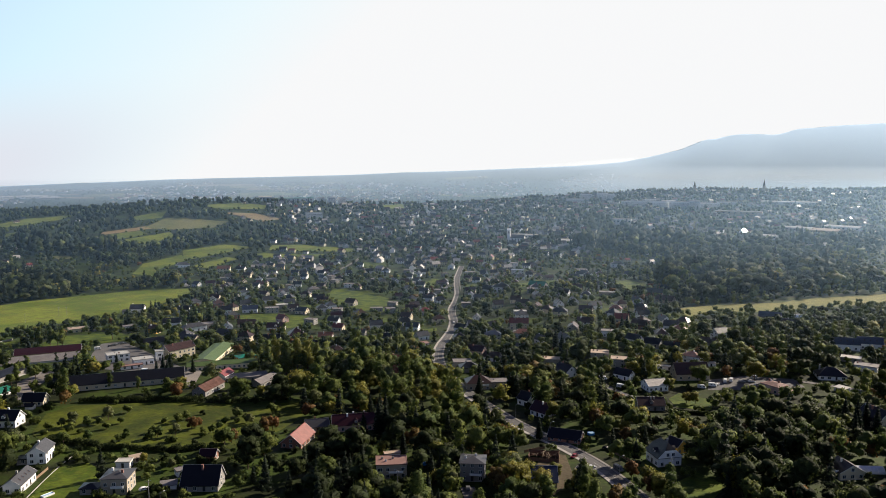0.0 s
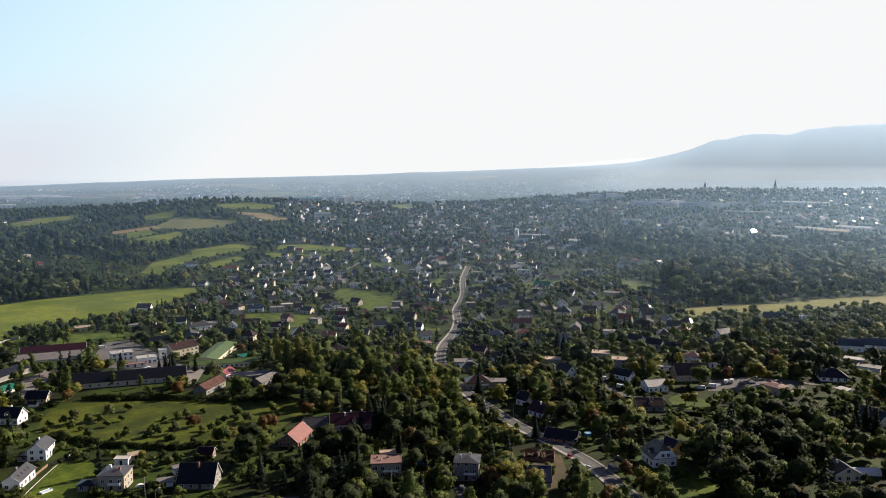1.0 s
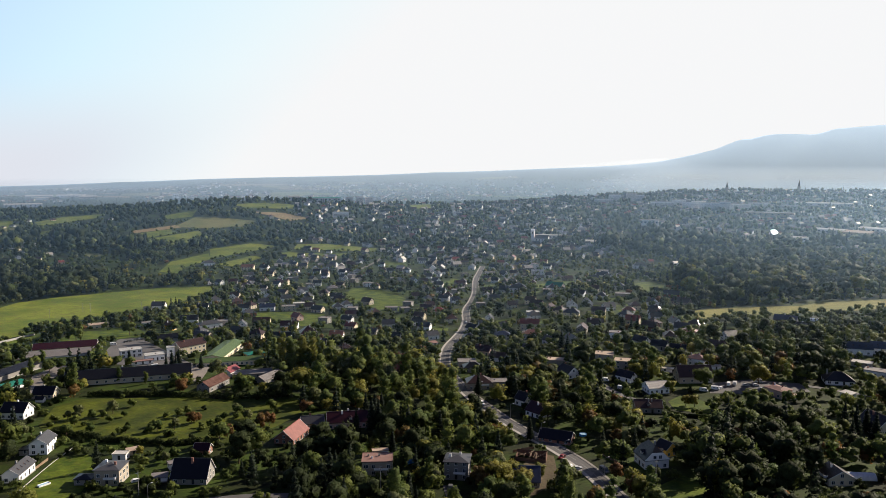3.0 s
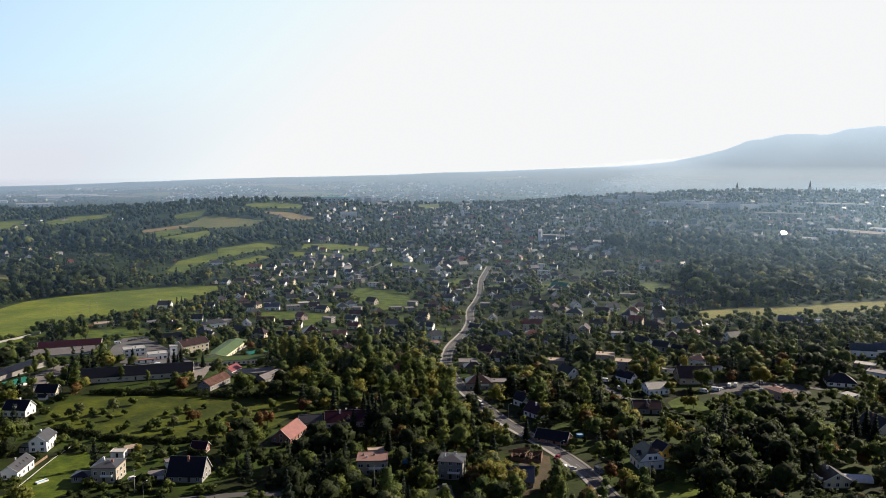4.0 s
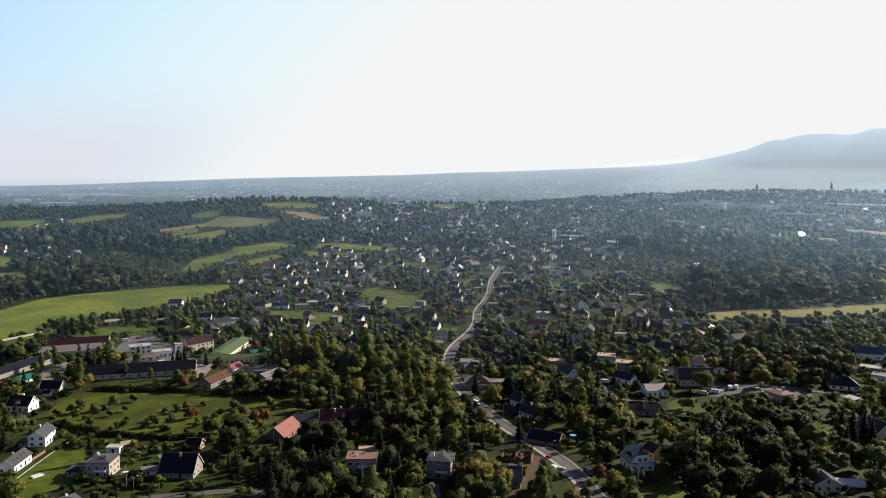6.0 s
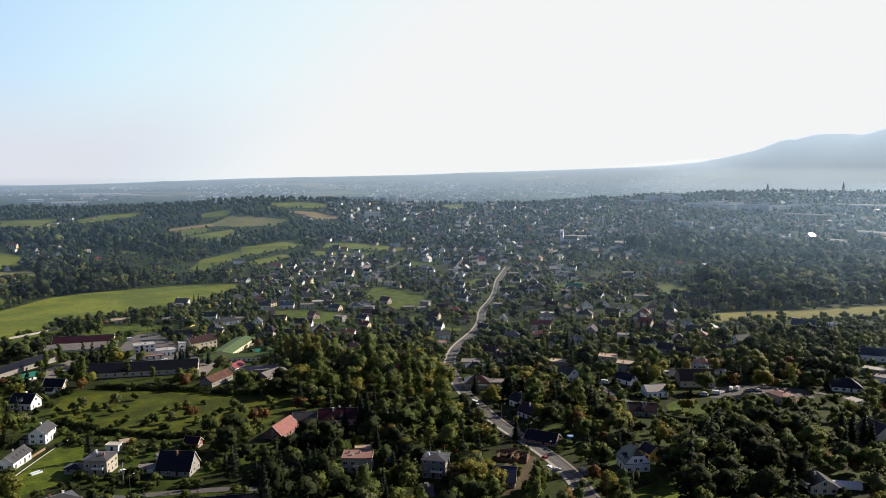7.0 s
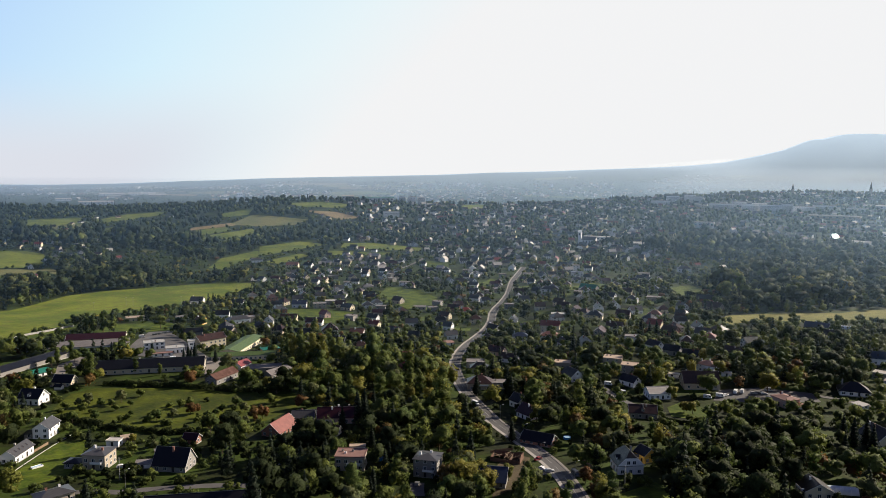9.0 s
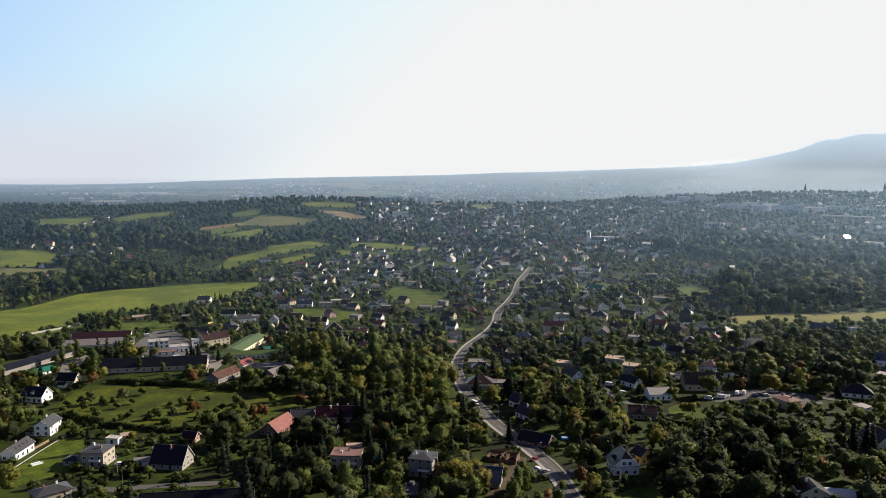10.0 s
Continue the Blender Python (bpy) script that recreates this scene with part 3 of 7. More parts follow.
patch("stubble_field", "far pale brown harvested strip on the hill", "stubble", [(-464, 1946), (-369, 1930), (-290, 1859), (-334, 1821), (-408, 1900)], 0.8, 30)
patch("meadow", "far green pasture among woods", "meadow", [(-960, 1846), (-938, 1954), (-842, 1983), (-835, 1893), (-912, 1779)], 1, 30)
patch("meadow", "far green pasture among woods", "meadow", [(-1158, 1849), (-1035, 1891), (-956, 1746), (-1082, 1727)], 1, 30)
patch("meadow", "far strip of green grass on the hill", "meadow", [(-585, 1585), (-514, 1683), (-483, 1623), (-516, 1528)], 0.8, 30)
patch("meadow", "far grassy hamlet slope among woods", "olive_field", [(-1045, 1758), (-1019, 1806), (-978, 1820), (-946, 1748), (-944, 1660), (-978, 1644)], 0.8, 30)
patch("meadow", "narrow green glade in a distant wood", "meadow", [(-837, 1574), (-822, 1612), (-808, 1588), (-820, 1550)], 0.8, 30)
patch("meadow", "narrow green glade in a distant wood", "meadow", [(-868, 1672), (-849, 1712), (-831, 1686), (-844, 1646)], 0.8, 30)
patch("meadow", "small yellow green glade between trees", "olive_field", [(-641, 1394), (-616, 1400), (-594, 1370), (-613, 1356)], 0.8, 30)
patch("meadow", "sunlit green pasture beside a distant hamlet", "meadow", [(-921, 1352), (-844, 1352), (-793, 1322), (-761, 1280), (-750, 1244), (-714, 1208), (-707, 1184), (-730, 1160), (-779, 1140)], 0.8, 30)
patch("stubble_field", "brown fallow field at the wood edge", "olive_field", [(-771, 1128), (-714, 1148), (-675, 1156), (-638, 1134), (-628, 1090), (-667, 1072), (-720, 1052)], 0.8, 30)
patch("hay_field", "long pale yellow hay field edged with bushes", "hay_field", [(259, 726), (294, 738), (322, 744), (381, 752), (400, 766), (429, 776), (477, 788), (570, 812), (489, 740), (440, 726), (394, 712), (360, 710), (330, 692), (306, 700), (282, 706), (249, 674), (245, 690)], 0.25, 14)
patch("meadow", "small yellow green glade between trees", "hay_field", [(224, 614), (240, 606), (261, 612), (256, 596), (222, 590)], 0.2, 10)
far_fields = random.Random(17)
for k in range(34):
    fy = far_fields.uniform(3350, 4180)
    fx = far_fields.uniform(-0.6, 0.6) * fy
    long_, deep, lean = far_fields.uniform(60, 210), far_fields.uniform(18, 46), far_fields.uniform(-0.25, 0.25)
    ring = [(fx + u * long_ + far_fields.uniform(-15, 15), fy + v * deep + u * lean * long_) for u, v in ((-1, -1), (0.1, -1.1), (1, -0.8), (0.9, 1), (-0.2, 1.1), (-1.1, 0.9))]
    patch("crop_field", "pale strip of farmland on the distant plain", far_fields.choice(("olive_field", "hay_field", "stubble", "meadow")), ring, 1.5, 40)
ORCHARD = [(-218, 391), (-226, 426), (-217, 440), (-153, 443), (-123, 435), (-85, 441), (-82, 409), (-91, 385), (-101, 375), (-108, 358), (-137, 362), (-174, 369), (-204, 374)]
patch("orchard_meadow", "green orchard meadow with scattered small fruit trees", "orchard_grass", ORCHARD, 0.1, 8)
patch("lawn", "mown green garden lawn beside white houses", "lawn", [(-188, 288), (-178, 295), (-184, 339), (-171, 344), (-160, 332), (-154, 299), (-164, 285), (-168, 281)], 0.1, 6)
patch("sports_field", "flat green playing field behind a long building", "lawn", [(-321, 600), (-320, 672), (-277, 689), (-250, 647), (-279, 619), (-284, 595)], 0.15, 10)
patch("meadow", "green verge beside a pale wall", "lawn", [(-363, 584), (-350, 649), (-337, 630), (-345, 569)], 0.15, 10)
patch("lawn", "sunlit garden lawn ringed by a hedge", "lawn", [(133, 429), (144, 440), (159, 424), (148, 403), (131, 410)], 0.1, 5)
patch("lawn", "small sunlit lawn in a dark wooded garden", "lawn", [(-10, 380), (-6, 392), (2, 392), (0, 377)], 0.1, 5)
patch("lawn", "garden lawn beside a house with a red roof", "lawn", [(87, 715), (110, 701), (108, 677), (86, 687)], 0.15, 8)
patch("lawn", "small green lawn among houses", "lawn", [(148, 953), (186, 1043), (186, 998), (155, 927)], 0.2, 12)
patch("lawn", "bright green lawn on the village edge", "lawn", [(-83, 1302), (-40, 1274), (-34, 1214), (-74, 1231)], 0.3, 14)
patch("meadow", "far green field beyond the town", "meadow", [(-48, 2271), (15, 2363), (14, 2186), (-37, 2154)], 1, 30)
patch("lawn", "small green lawn beside the road", "lawn", [(31, 1084), (56, 1076), (42, 1042), (22, 1055)], 0.2, 12)
patch("lawn", "roadside lawn beside a fence", "lawn", [(67, 336), (78, 345), (84, 336), (73, 327)], 0.08, 4)
patch("lawn", "shaded garden lawn under trees", "lawn", [(81, 295), (100, 310), (107, 295), (92, 279), (79, 279)], 0.08, 4)
patch("yard", "pale gravel yard beside long barn", "yard_gravel", [(-162, 476), (-175, 516), (-172, 528), (-161, 511), (-157, 472)], 0.1, 6)
patch("yard", "dark asphalt car park of the works", "asphalt", [(-261, 584), (-269, 624), (-255, 634), (-189, 540), (-171, 516), (-172, 505), (-231, 524), (-248, 539)], 0.1, 6)
patch("yard", "dark asphalt yard crowded with parked vans", "asphalt", [(164, 444), (173, 463), (200, 469), (229, 461), (228, 445), (189, 442)], 0.1, 6)
patch("yard", "pale gravel track between sheds", "yard_gravel", [(-248, 440), (-273, 492), (-270, 524), (-257, 516), (-256, 478), (-241, 440)], 0.1, 6)
patch("bare_plot", "bare brown earth plot around a ruin", "bare_earth", [(29, 315), (38, 342), (48, 336), (45, 307), (30, 288)], 0.06, 4)

# ---- leaf clumps ----
def leaf_cloud(rng, blobs, n, size, corners=4, tight=False):
    """n leaf clumps scattered through the outer shells of some blobs (centre, radii)."""
    weight = np.array([b[1][0] * b[1][2] for b in blobs])
    pick = rng.choice(len(blobs), n, p=weight / weight.sum())
    c, r = np.array([b[0] for b in blobs])[pick], np.array([b[1] for b in blobs])[pick]
    way = rng.normal(size=(n, 3))
    way /= np.linalg.norm(way, axis=1)[:, None]
    spot = c + way * r * rng.uniform(0.82 if tight else 0.55, 1.06, (n, 1))
    out = way + rng.normal(size=(n, 3)) * (0.28 if tight else 0.5)
    a = np.cross(out, rng.normal(size=(n, 3)))
    a /= np.linalg.norm(a, axis=1)[:, None]
    b = np.cross(out, a)
    b /= np.linalg.norm(b, axis=1)[:, None]
    s = size * rng.uniform(0.55, 1.25, (n, 1))
    if corners == 4:
        fold = np.cross(a, b) * s * 0.3
        v = np.stack([spot - a * s - b * s * 0.5, spot + a * s * 0.2 - b * s * 0.7 + fold, spot + a * s + b * s * 0.4, spot - a * s * 0.3 + b * s * 0.8 + fold], 1)
    else:
        v = np.stack([spot - a * s - b * s * 0.6, spot + a * s - b * s * 0.3, spot + b * s], 1)
    return v.reshape(-1, 3)


ICO = [(0, 0, -1), (0.72, -0.53, -0.45), (-0.28, -0.85, -0.45), (-0.89, 0, -0.45), (-0.28, 0.85, -0.45), (0.72, 0.53, -0.45),
       (0.28, -0.85, 0.45), (-0.72, -0.53, 0.45), (-0.72, 0.53, 0.45), (0.28, 0.85, 0.45), (0.89, 0, 0.45), (0, 0, 1)]
ICO_FACES = [(0, 1, 2), (1, 6, 2), (0, 2, 3), (0, 3, 4), (0, 4, 5), (1, 10, 6), (2, 6, 7), (3, 7, 8), (4, 8, 9), (5, 9, 10),
             (10, 1, 5), (6, 7, 2), (7, 8, 3), (8, 9, 4), (11, 6, 10), (11, 7, 6), (11, 8, 7), (11, 9, 8), (11, 10, 9), (0, 5, 1)]


def dense_heart(rng, blobs, share):
    """The dense inner boughs of a crown: one crumpled round clump a blob. Corners and triangles."""
    way = np.array(ICO)
    spots = [np.array(c) + way * np.array(r) * share * rng.uniform(0.88, 1.14, (12, 1)) for c, r in blobs]
    tri = np.concatenate([np.array(ICO_FACES) + 12 * k for k in range(len(blobs))])
    return np.concatenate(spots), tri


def crown_normals(v, blobs, tall, wide):
    """Soft normals: out of the bough that a leaf belongs to and out of the whole crown."""
    c, r = np.array([b[0] for b in blobs]), np.array([b[1] for b in blobs])
    off = (v[:, None, :] - c[None]) / r[None]
    own = np.argmin((off ** 2).sum(2), 1)
    a = off[np.arange(len(v)), own] / r[own]
    b = (v - (0, 0, tall * 0.55)) / np.array((wide, wide, tall * 0.45)) ** 2
    n = 0.5 * a / (np.linalg.norm(a, axis=1)[:, None] + 1e-6) + 0.6 * b / (np.linalg.norm(b, axis=1)[:, None] + 1e-6)
    return n / (np.linalg.norm(n, axis=1)[:, None] + 1e-6)


def with_leaves(heart, leaves):
    """A crown of dense boughs and loose three-cornered leaf clumps."""
    v, tri = heart
    return np.concatenate([v, leaves]), np.concatenate([tri, len(v) + np.arange(len(leaves)).reshape(-1, 3)])


# ---- houses ----
TAKEN = []  # x, y, reach


def window_mesh(w, h, frame_mat):
    """The frame of a window, its pane, and the two as one mesh for houses far off; facing -y."""
    t = 0.09

    def sheet(glass):
        bm = bmesh.new()
        xs, zs = (-w / 2, -w / 2 + t, -0.04, 0.04, w / 2 - t, w / 2), (0, t, h - t, h)
        v = [[bm.verts.new((x, 0, z)) for x in xs] for z in zs]
        for r in range(3):
            for c in range(5):
                pane_here = r == 1 and c in (1, 3)
                if glass or not pane_here:
                    bm.faces.new((v[r][c], v[r][c + 1], v[r + 1][c + 1], v[r + 1][c])).material_index = int(pane_here)
        made = bmesh.ops.extrude_face_region(bm, geom=bm.faces[:])
        bmesh.ops.translate(bm, verts=[e for e in made["geom"] if isinstance(e, bmesh.types.BMVert)], vec=(0, -0.06, 0))
        bmesh.ops.recalc_face_normals(bm, faces=bm.faces[:])
        return bm

    pane_bm = slab(bmesh.new(), -w / 2 + t, w / 2 - t, -0.03, -0.005, t, h - t)
    plain = slab(bmesh.new(), -w / 2, w / 2, -0.06, 0, 0, h)
    for u in (-1, 1):
        slab(plain, min(u * 0.04, u * (w / 2 - t)), max(u * 0.04, u * (w / 2 - t)), -0.07, -0.05, t, h - t, slot=1)
    return finish(sheet(False), "window", frame_mat), finish(pane_bm, "pane", "window_glass"), finish(plain, "window", frame_mat, "window_glass")


WINDOW = {"wide": window_mesh(2.1, 1.6, "frame_white"), "plain": window_mesh(1.5, 1.6, "frame_white"), "small": window_mesh(0.9, 0.9, "frame_white"),
          "brown": window_mesh(1.6, 1.6, "frame_brown"), "door": window_mesh(1.1, 2.2, "frame_brown")}


def add_window(root, kind, m, panes=True, name="window"):
    w = part(name, WINDOW[kind][0 if panes else 2], None, root, at=m)
    if panes:
        part("pane", WINDOW[kind][1], None, w)


def roof_mesh(bm, kind, w, d, eaves, rise, over=0.5, thick=0.22):
    """The roof over a w by d plan; its ridge runs along x."""
    W, D = w / 2 + over, d / 2 + over
    drop = rise * over / (d / 2)
    if kind == "gable":
        z0 = eaves - drop
        prism(bm, [(-D, z0), (0, eaves + rise), (D, z0), (D, z0 + thick), (0, eaves + rise + thick), (-D, z0 + thick)], -W, W)
        slab(bm, -W, W, -0.13, 0.13, eaves + rise + thick * 0.6, eaves + rise + thick + 0.09)
    elif kind in ("hip", "pyramid", "halfhip"):
        z0, zt = eaves - drop + 0.01, eaves + rise + thick
        inset = {"hip": min(D, W * 0.98), "pyramid": W * 0.98, "halfhip": D * 0.42}[kind]
        zg = zt - (zt - z0) * 0.42 if kind == "halfhip" else None
        c = [bm.verts.new(p) for p in ((-W, -D, z0), (W, -D, z0), (W, D, z0), (-W, D, z0))]
        u = [bm.verts.new(p) for p in ((-W, -D, z0 + thick), (W, -D, z0 + thick), (W, D, z0 + thick), (-W, D, z0 + thick))]
        r = [bm.verts.new((-W + inset, 0, zt)), bm.verts.new((W - inset, 0, zt))]
        f = [bm.faces.new(c[::-1])] + [bm.faces.new((c[k], c[(k + 1) % 4], u[(k + 1) % 4], u[k])) for k in range(4)]
        if kind == "halfhip":
            ends = len(f) + 4
            yy = D * 0.42
            e = [bm.verts.new(p) for p in ((-W, -yy, zg), (-W, yy, zg), (W, -yy, zg), (W, yy, zg))]
            f += [bm.faces.new(q) for q in ((u[0], u[1], e[2], r[1], r[0], e[0]), (u[2], u[3], e[1], r[0], r[1], e[3]), (e[1], e[0], r[0]), (e[2], e[3], r[1]),
                                            (u[3], u[0], e[0], e[1]), (u[1], u[2], e[3], e[2]))]
            for q in f[ends:]:
                q.material_index = 1
        else:
            f += [bm.faces.new(q) for q in ((u[0], u[1], r[1], r[0]), (u[1], u[2], r[1]), (u[2], u[3], r[0], r[1]), (u[3], u[0], r[0]))]
        bmesh.ops.recalc_face_normals(bm, faces=f)
    elif kind == "shed":
        prism(bm, [(-D, eaves - 0.05), (D, eaves + rise), (D, eaves + rise + thick), (-D, eaves - 0.05 + thick)], -W, W)
    else:
        slab(bm, -W + 0.3, W - 0.3, -D + 0.3, D - 0.3, eaves, eaves + 0.25)
        for a in ((-W + 0.2, W - 0.2, -D + 0.2, -D + 0.45), (-W + 0.2, W - 0.2, D - 0.45, D - 0.2), (-W + 0.2, -W + 0.45, -D + 0.45, D - 0.45), (W - 0.45, W - 0.2, -D + 0.45, D - 0.45)):
            slab(bm, *a, eaves - 0.05, eaves + 0.4)
    return bm


def house(x, y, turn, w, d, eaves, kind, rise, wall, roof, label, chimneys=1, storeys=2, skylights=0, dormers=0, balcony=False, pane="plain", name="house", windows=True, group="", reach=None, door=True, place=True, detail=1):
    """A house with walls, roof, chimneys, windows and a door. x, y: its middle; turn: degrees to the left."""
    root = tagged(new(name), label, name.replace("_", " "), group)
    base = min(height(x + dx, y + dy) for dx in (-w / 3, w / 3) for dy in (-d / 3, d / 3)) if place else 0.0
    root.matrix_basis = pose(x, y, base, 0, 0, turn)
    if place:
        TAKEN.append((x, y, reach or math.hypot(w, d) / 2))
    bm = bmesh.new()
    if kind == "gable":
        prism(bm, [(-d / 2, -2.0), (d / 2, -2.0), (d / 2, eaves), (0, eaves + rise), (-d / 2, eaves)], -w / 2, w / 2)
    elif kind == "shed":
        prism(bm, [(-d / 2, -2.0), (d / 2, -2.0), (d / 2, eaves + rise - 0.05), (-d / 2, eaves - 0.1)], -w / 2, w / 2)
    elif kind == "halfhip":
        prism(bm, [(-d / 2, -2.0), (d / 2, -2.0), (d / 2, eaves), (d * 0.2, eaves + rise * 0.56), (-d * 0.2, eaves + rise * 0.56), (-d / 2, eaves)], -w / 2, w / 2)
    else:
        slab(bm, -w / 2, w / 2, -d / 2, d / 2, -2.0, eaves)
    part("wall", bm, wall, root)
    bm = slab(bmesh.new(), -w / 2 - 0.06, w / 2 + 0.06, -d / 2 - 0.06, d / 2 + 0.06, -2.0, 0.5)
    part("plinth", bm, "concrete", root)
    part("roof", roof_mesh(bmesh.new(), kind, w, d, eaves, rise), (roof, wall) if kind == "halfhip" else roof, root)
    if kind == "gable" and detail > 1 and rise > 2.0:
        D, drop = d / 2 + 0.5, rise * 0.5 / (d / 2)
        for end in (-1, 1):
            for side in (-1, 1):
                bm = prism(bmesh.new(), [(side * D, eaves - drop), (0, eaves + rise + 0.02), (0, eaves + rise + 0.26), (side * D, eaves - drop + 0.24)], end * (w / 2 + 0.5), end * (w / 2 + 0.56))
                part("verge_board", bm, "frame_white", root)
    rng = random.Random(int(x * 7 + y * 13))
    top = eaves + (rise if kind not in ("flat", "shed") else 0.2)
    for k in range(chimneys):
        cx, cy = (rng.uniform(-0.3, 0.3) + k * 0.25 - 0.1 * chimneys) * w, rng.choice((-0.12, 0.14)) * d
        bm = slab(bmesh.new(), cx - 0.4, cx + 0.4, cy - 0.3, cy + 0.3, eaves - 0.3, top + 0.9)
        slab(bm, cx - 0.48, cx + 0.48, cy - 0.38, cy + 0.38, top + 0.78, top + 0.9)
        part("chimney", bm, rng.choice(("chimney_brick", "concrete", "white_render")), root)
    slope = math.atan2(rise, d / 2)
    if kind in ("gable", "halfhip"):
        for k in range(skylights):
            u = (k + 1) / (skylights + 1) - 0.5
            for side in (-1, 1):
                m = pose(u * w, side * d * 0.27, eaves + rise * 0.46 + 0.24, 0, 0, 0 if side < 0 else 180) @ pose(0, 0, 0, math.degrees(slope))
                bm = slab(bmesh.new(), -0.45, 0.45, -0.7, 0.7, -0.03, 0.06)
                s = part("skylight", bm, "frame_brown", root, at=m)
                part("pane", slab(bmesh.new(), -0.36, 0.36, -0.6, 0.6, 0.062, 0.075), "window_glass", s)
        for k in range(dormers):
            u = (k + 1) / (dormers + 1) - 0.5
            for side in (-1, 1):
                bm = prism(bmesh.new(), [(-0.9, 0), (0.9, 0), (0.9, 1.4), (0, 2.1), (-0.9, 1.4)], 0, d * 0.34)
                m = pose(u * w, side * d * 0.44, eaves + rise * 0.1, 0, 0, 90 if side < 0 else -90)
                dr = part("dormer", bm, wall, root, at=m)
                bm = prism(bmesh.new(), [(-1.2, 1.25), (0, 2.15), (1.2, 1.25), (1.2, 1.4), (0, 2.3), (-1.2, 1.4)], -0.3, d * 0.36)
                part("dormer_roof", bm, roof, dr)
                add = part("window", WINDOW["small"][2], None, dr, at=pose(0, 0, 0.3, 0, 0, -90))
    if windows:
        rows = [0.95 + 2.85 * s for s in range(storeys) if 0.95 + 2.85 * s + 1.5 < eaves + 0.25]
        for face, (length, m) in enumerate(((w, pose(0, -d / 2, 0)), (d, pose(w / 2, 0, 0, 0, 0, 90)), (w, pose(0, d / 2, 0, 0, 0, 180)), (d, pose(-w / 2, 0, 0, 0, 0, -90)))):
            n = min(max(1, int(length / (3.2 if detail > 1 else 4.2))), 14 if detail > 1 else 4)
            if face == 2 and detail < 2:
                continue
            for r, z in enumerate(rows):
                for k in range(n):
                    u = (k + 0.5) / n * length - length / 2
                    if face == 0 and r == 0 and k == n // 2 and door:
                        add_window(root, "door", m @ pose(u, -0.07, 0.5), detail > 1.5, name="door")
                    else:
                        add_window(root, rng.choice((pane, pane, "wide", "small")) if r else pane, m @ pose(u, 0, z), detail > 1.5)
            if face in (1, 3) and kind in ("gable", "halfhip") and rise > 2.6:
                for u in ((-1.3, 1.3) if kind == "halfhip" else (0,)):
                    add_window(root, pane, m @ pose(u, -0.52 if kind == "halfhip" else 0, eaves + 0.35), detail > 1.5)
    if balcony:
        bm = slab(bmesh.new(), -w * 0.1, w * 0.38, -d / 2 - 1.3, -d / 2, 3.2, 3.4)
        bl = part("balcony", bm, "concrete", root)
        bm = slab(bmesh.new(), -w * 0.1, w * 0.38, -d / 2 - 1.3, -d / 2 - 1.24, 3.4, 4.35)
        slab(bm, w * 0.38 - 0.06, w * 0.38, -d / 2 - 1.24, -d / 2, 3.4, 4.35)
        part("balustrade", bm, "frame_white", bl)
    return root


house(1.7, 312.7, -10.3, 10.5, 10, 8.2, "hip", 1.2, "grey_render", "grey_tiles", "grey cube-shaped three-storey house with low grey roof", storeys=3, balcony=True, chimneys=2, detail=2)
house(-33.4, 318.2, 1.0, 13, 10, 6.6, "flat", 0, "beige_render", "bitumen_red", "two-storey house with a flat reddish brown roof and terrace", chimneys=3, balcony=True, detail=2)
house(-33.0, 332.5, 8.7, 7, 3.0, 5.0, "flat", 0, "white_render", "bitumen_tan", "narrow pale stair block behind a flat roofed house", chimneys=0, windows=False, name='annex', reach=2, detail=2)
house(-79.2, 365.0, 74.0, 17.5, 10.4, 3.0, "gable", 4.2, "rendered_brick_render", "faded_red_sheet", "barn-like house with a bright red sheet roof", chimneys=0, storeys=1, detail=2)
house(-51.8, 386.4, 7.6, 24, 10, 4, "gable", 4.0, "pink_render", "maroon_tiles", "long low house with dark maroon tiled roof", chimneys=3, storeys=1, dormers=1, detail=2)
house(-71.7, 384.8, 10.6, 11.3, 7.8, 3.3, "gable", 2.8, "grey_render", "grey_tiles", "low outbuilding with grey sheet roof beside a long house", chimneys=1, storeys=1, detail=2)
house(-50.7, 363.5, -12.1, 6.1, 5.2, 2.6, "gable", 2.1, "cream_render", "brown_tiles", "small garden house with brown roof and cream gable", chimneys=1, storeys=1, detail=2)
house(-146.3, 311.0, 0.2, 10.4, 10.4, 7.0, "hip", 1.3, "beige_render", "grey_tiles", "two-storey beige house with low grey roof", chimneys=2, balcony=True, detail=2)
house(-156.8, 309.5, 1.9, 7.0, 6.1, 2.8, "hip", 0.9, "grey_render", "charcoal_tiles", "dark single-storey annex beside a beige house", chimneys=0, storeys=1, name='garage', detail=2)
house(-153.1, 337.6, -0.6, 6.1, 4.3, 3.1, "flat", 0.0, "white_render", "pale_sheet", "pale flat roofed block behind a beige house", chimneys=0, name='annex', detail=2)
house(-194.8, 350.2, 96.1, 12, 8, 5.6, "gable", 2.6, "white_render", "grey_tiles", "white modern house with grey gable roof", chimneys=1, detail=2)
house(-200.4, 346.7, 97.0, 5.2, 5.2, 2.6, "flat", 0.0, "grey_render", "charcoal_tiles", "low dark garage beside a white modern house", chimneys=0, name='garage', storeys=1, detail=2)
house(-188.6, 317.0, 92.8, 14.8, 7.0, 4.0, "gable", 2.4, "white_render", "grey_tiles", "long white terraced house with skylights in grey roof", chimneys=1, skylights=4, detail=2)
house(-196.5, 299.7, 95.3, 10.4, 7.0, 4.0, "gable", 2.4, "white_render", "grey_tiles", "white house end with grey gable roof", chimneys=1, skylights=2, detail=2)
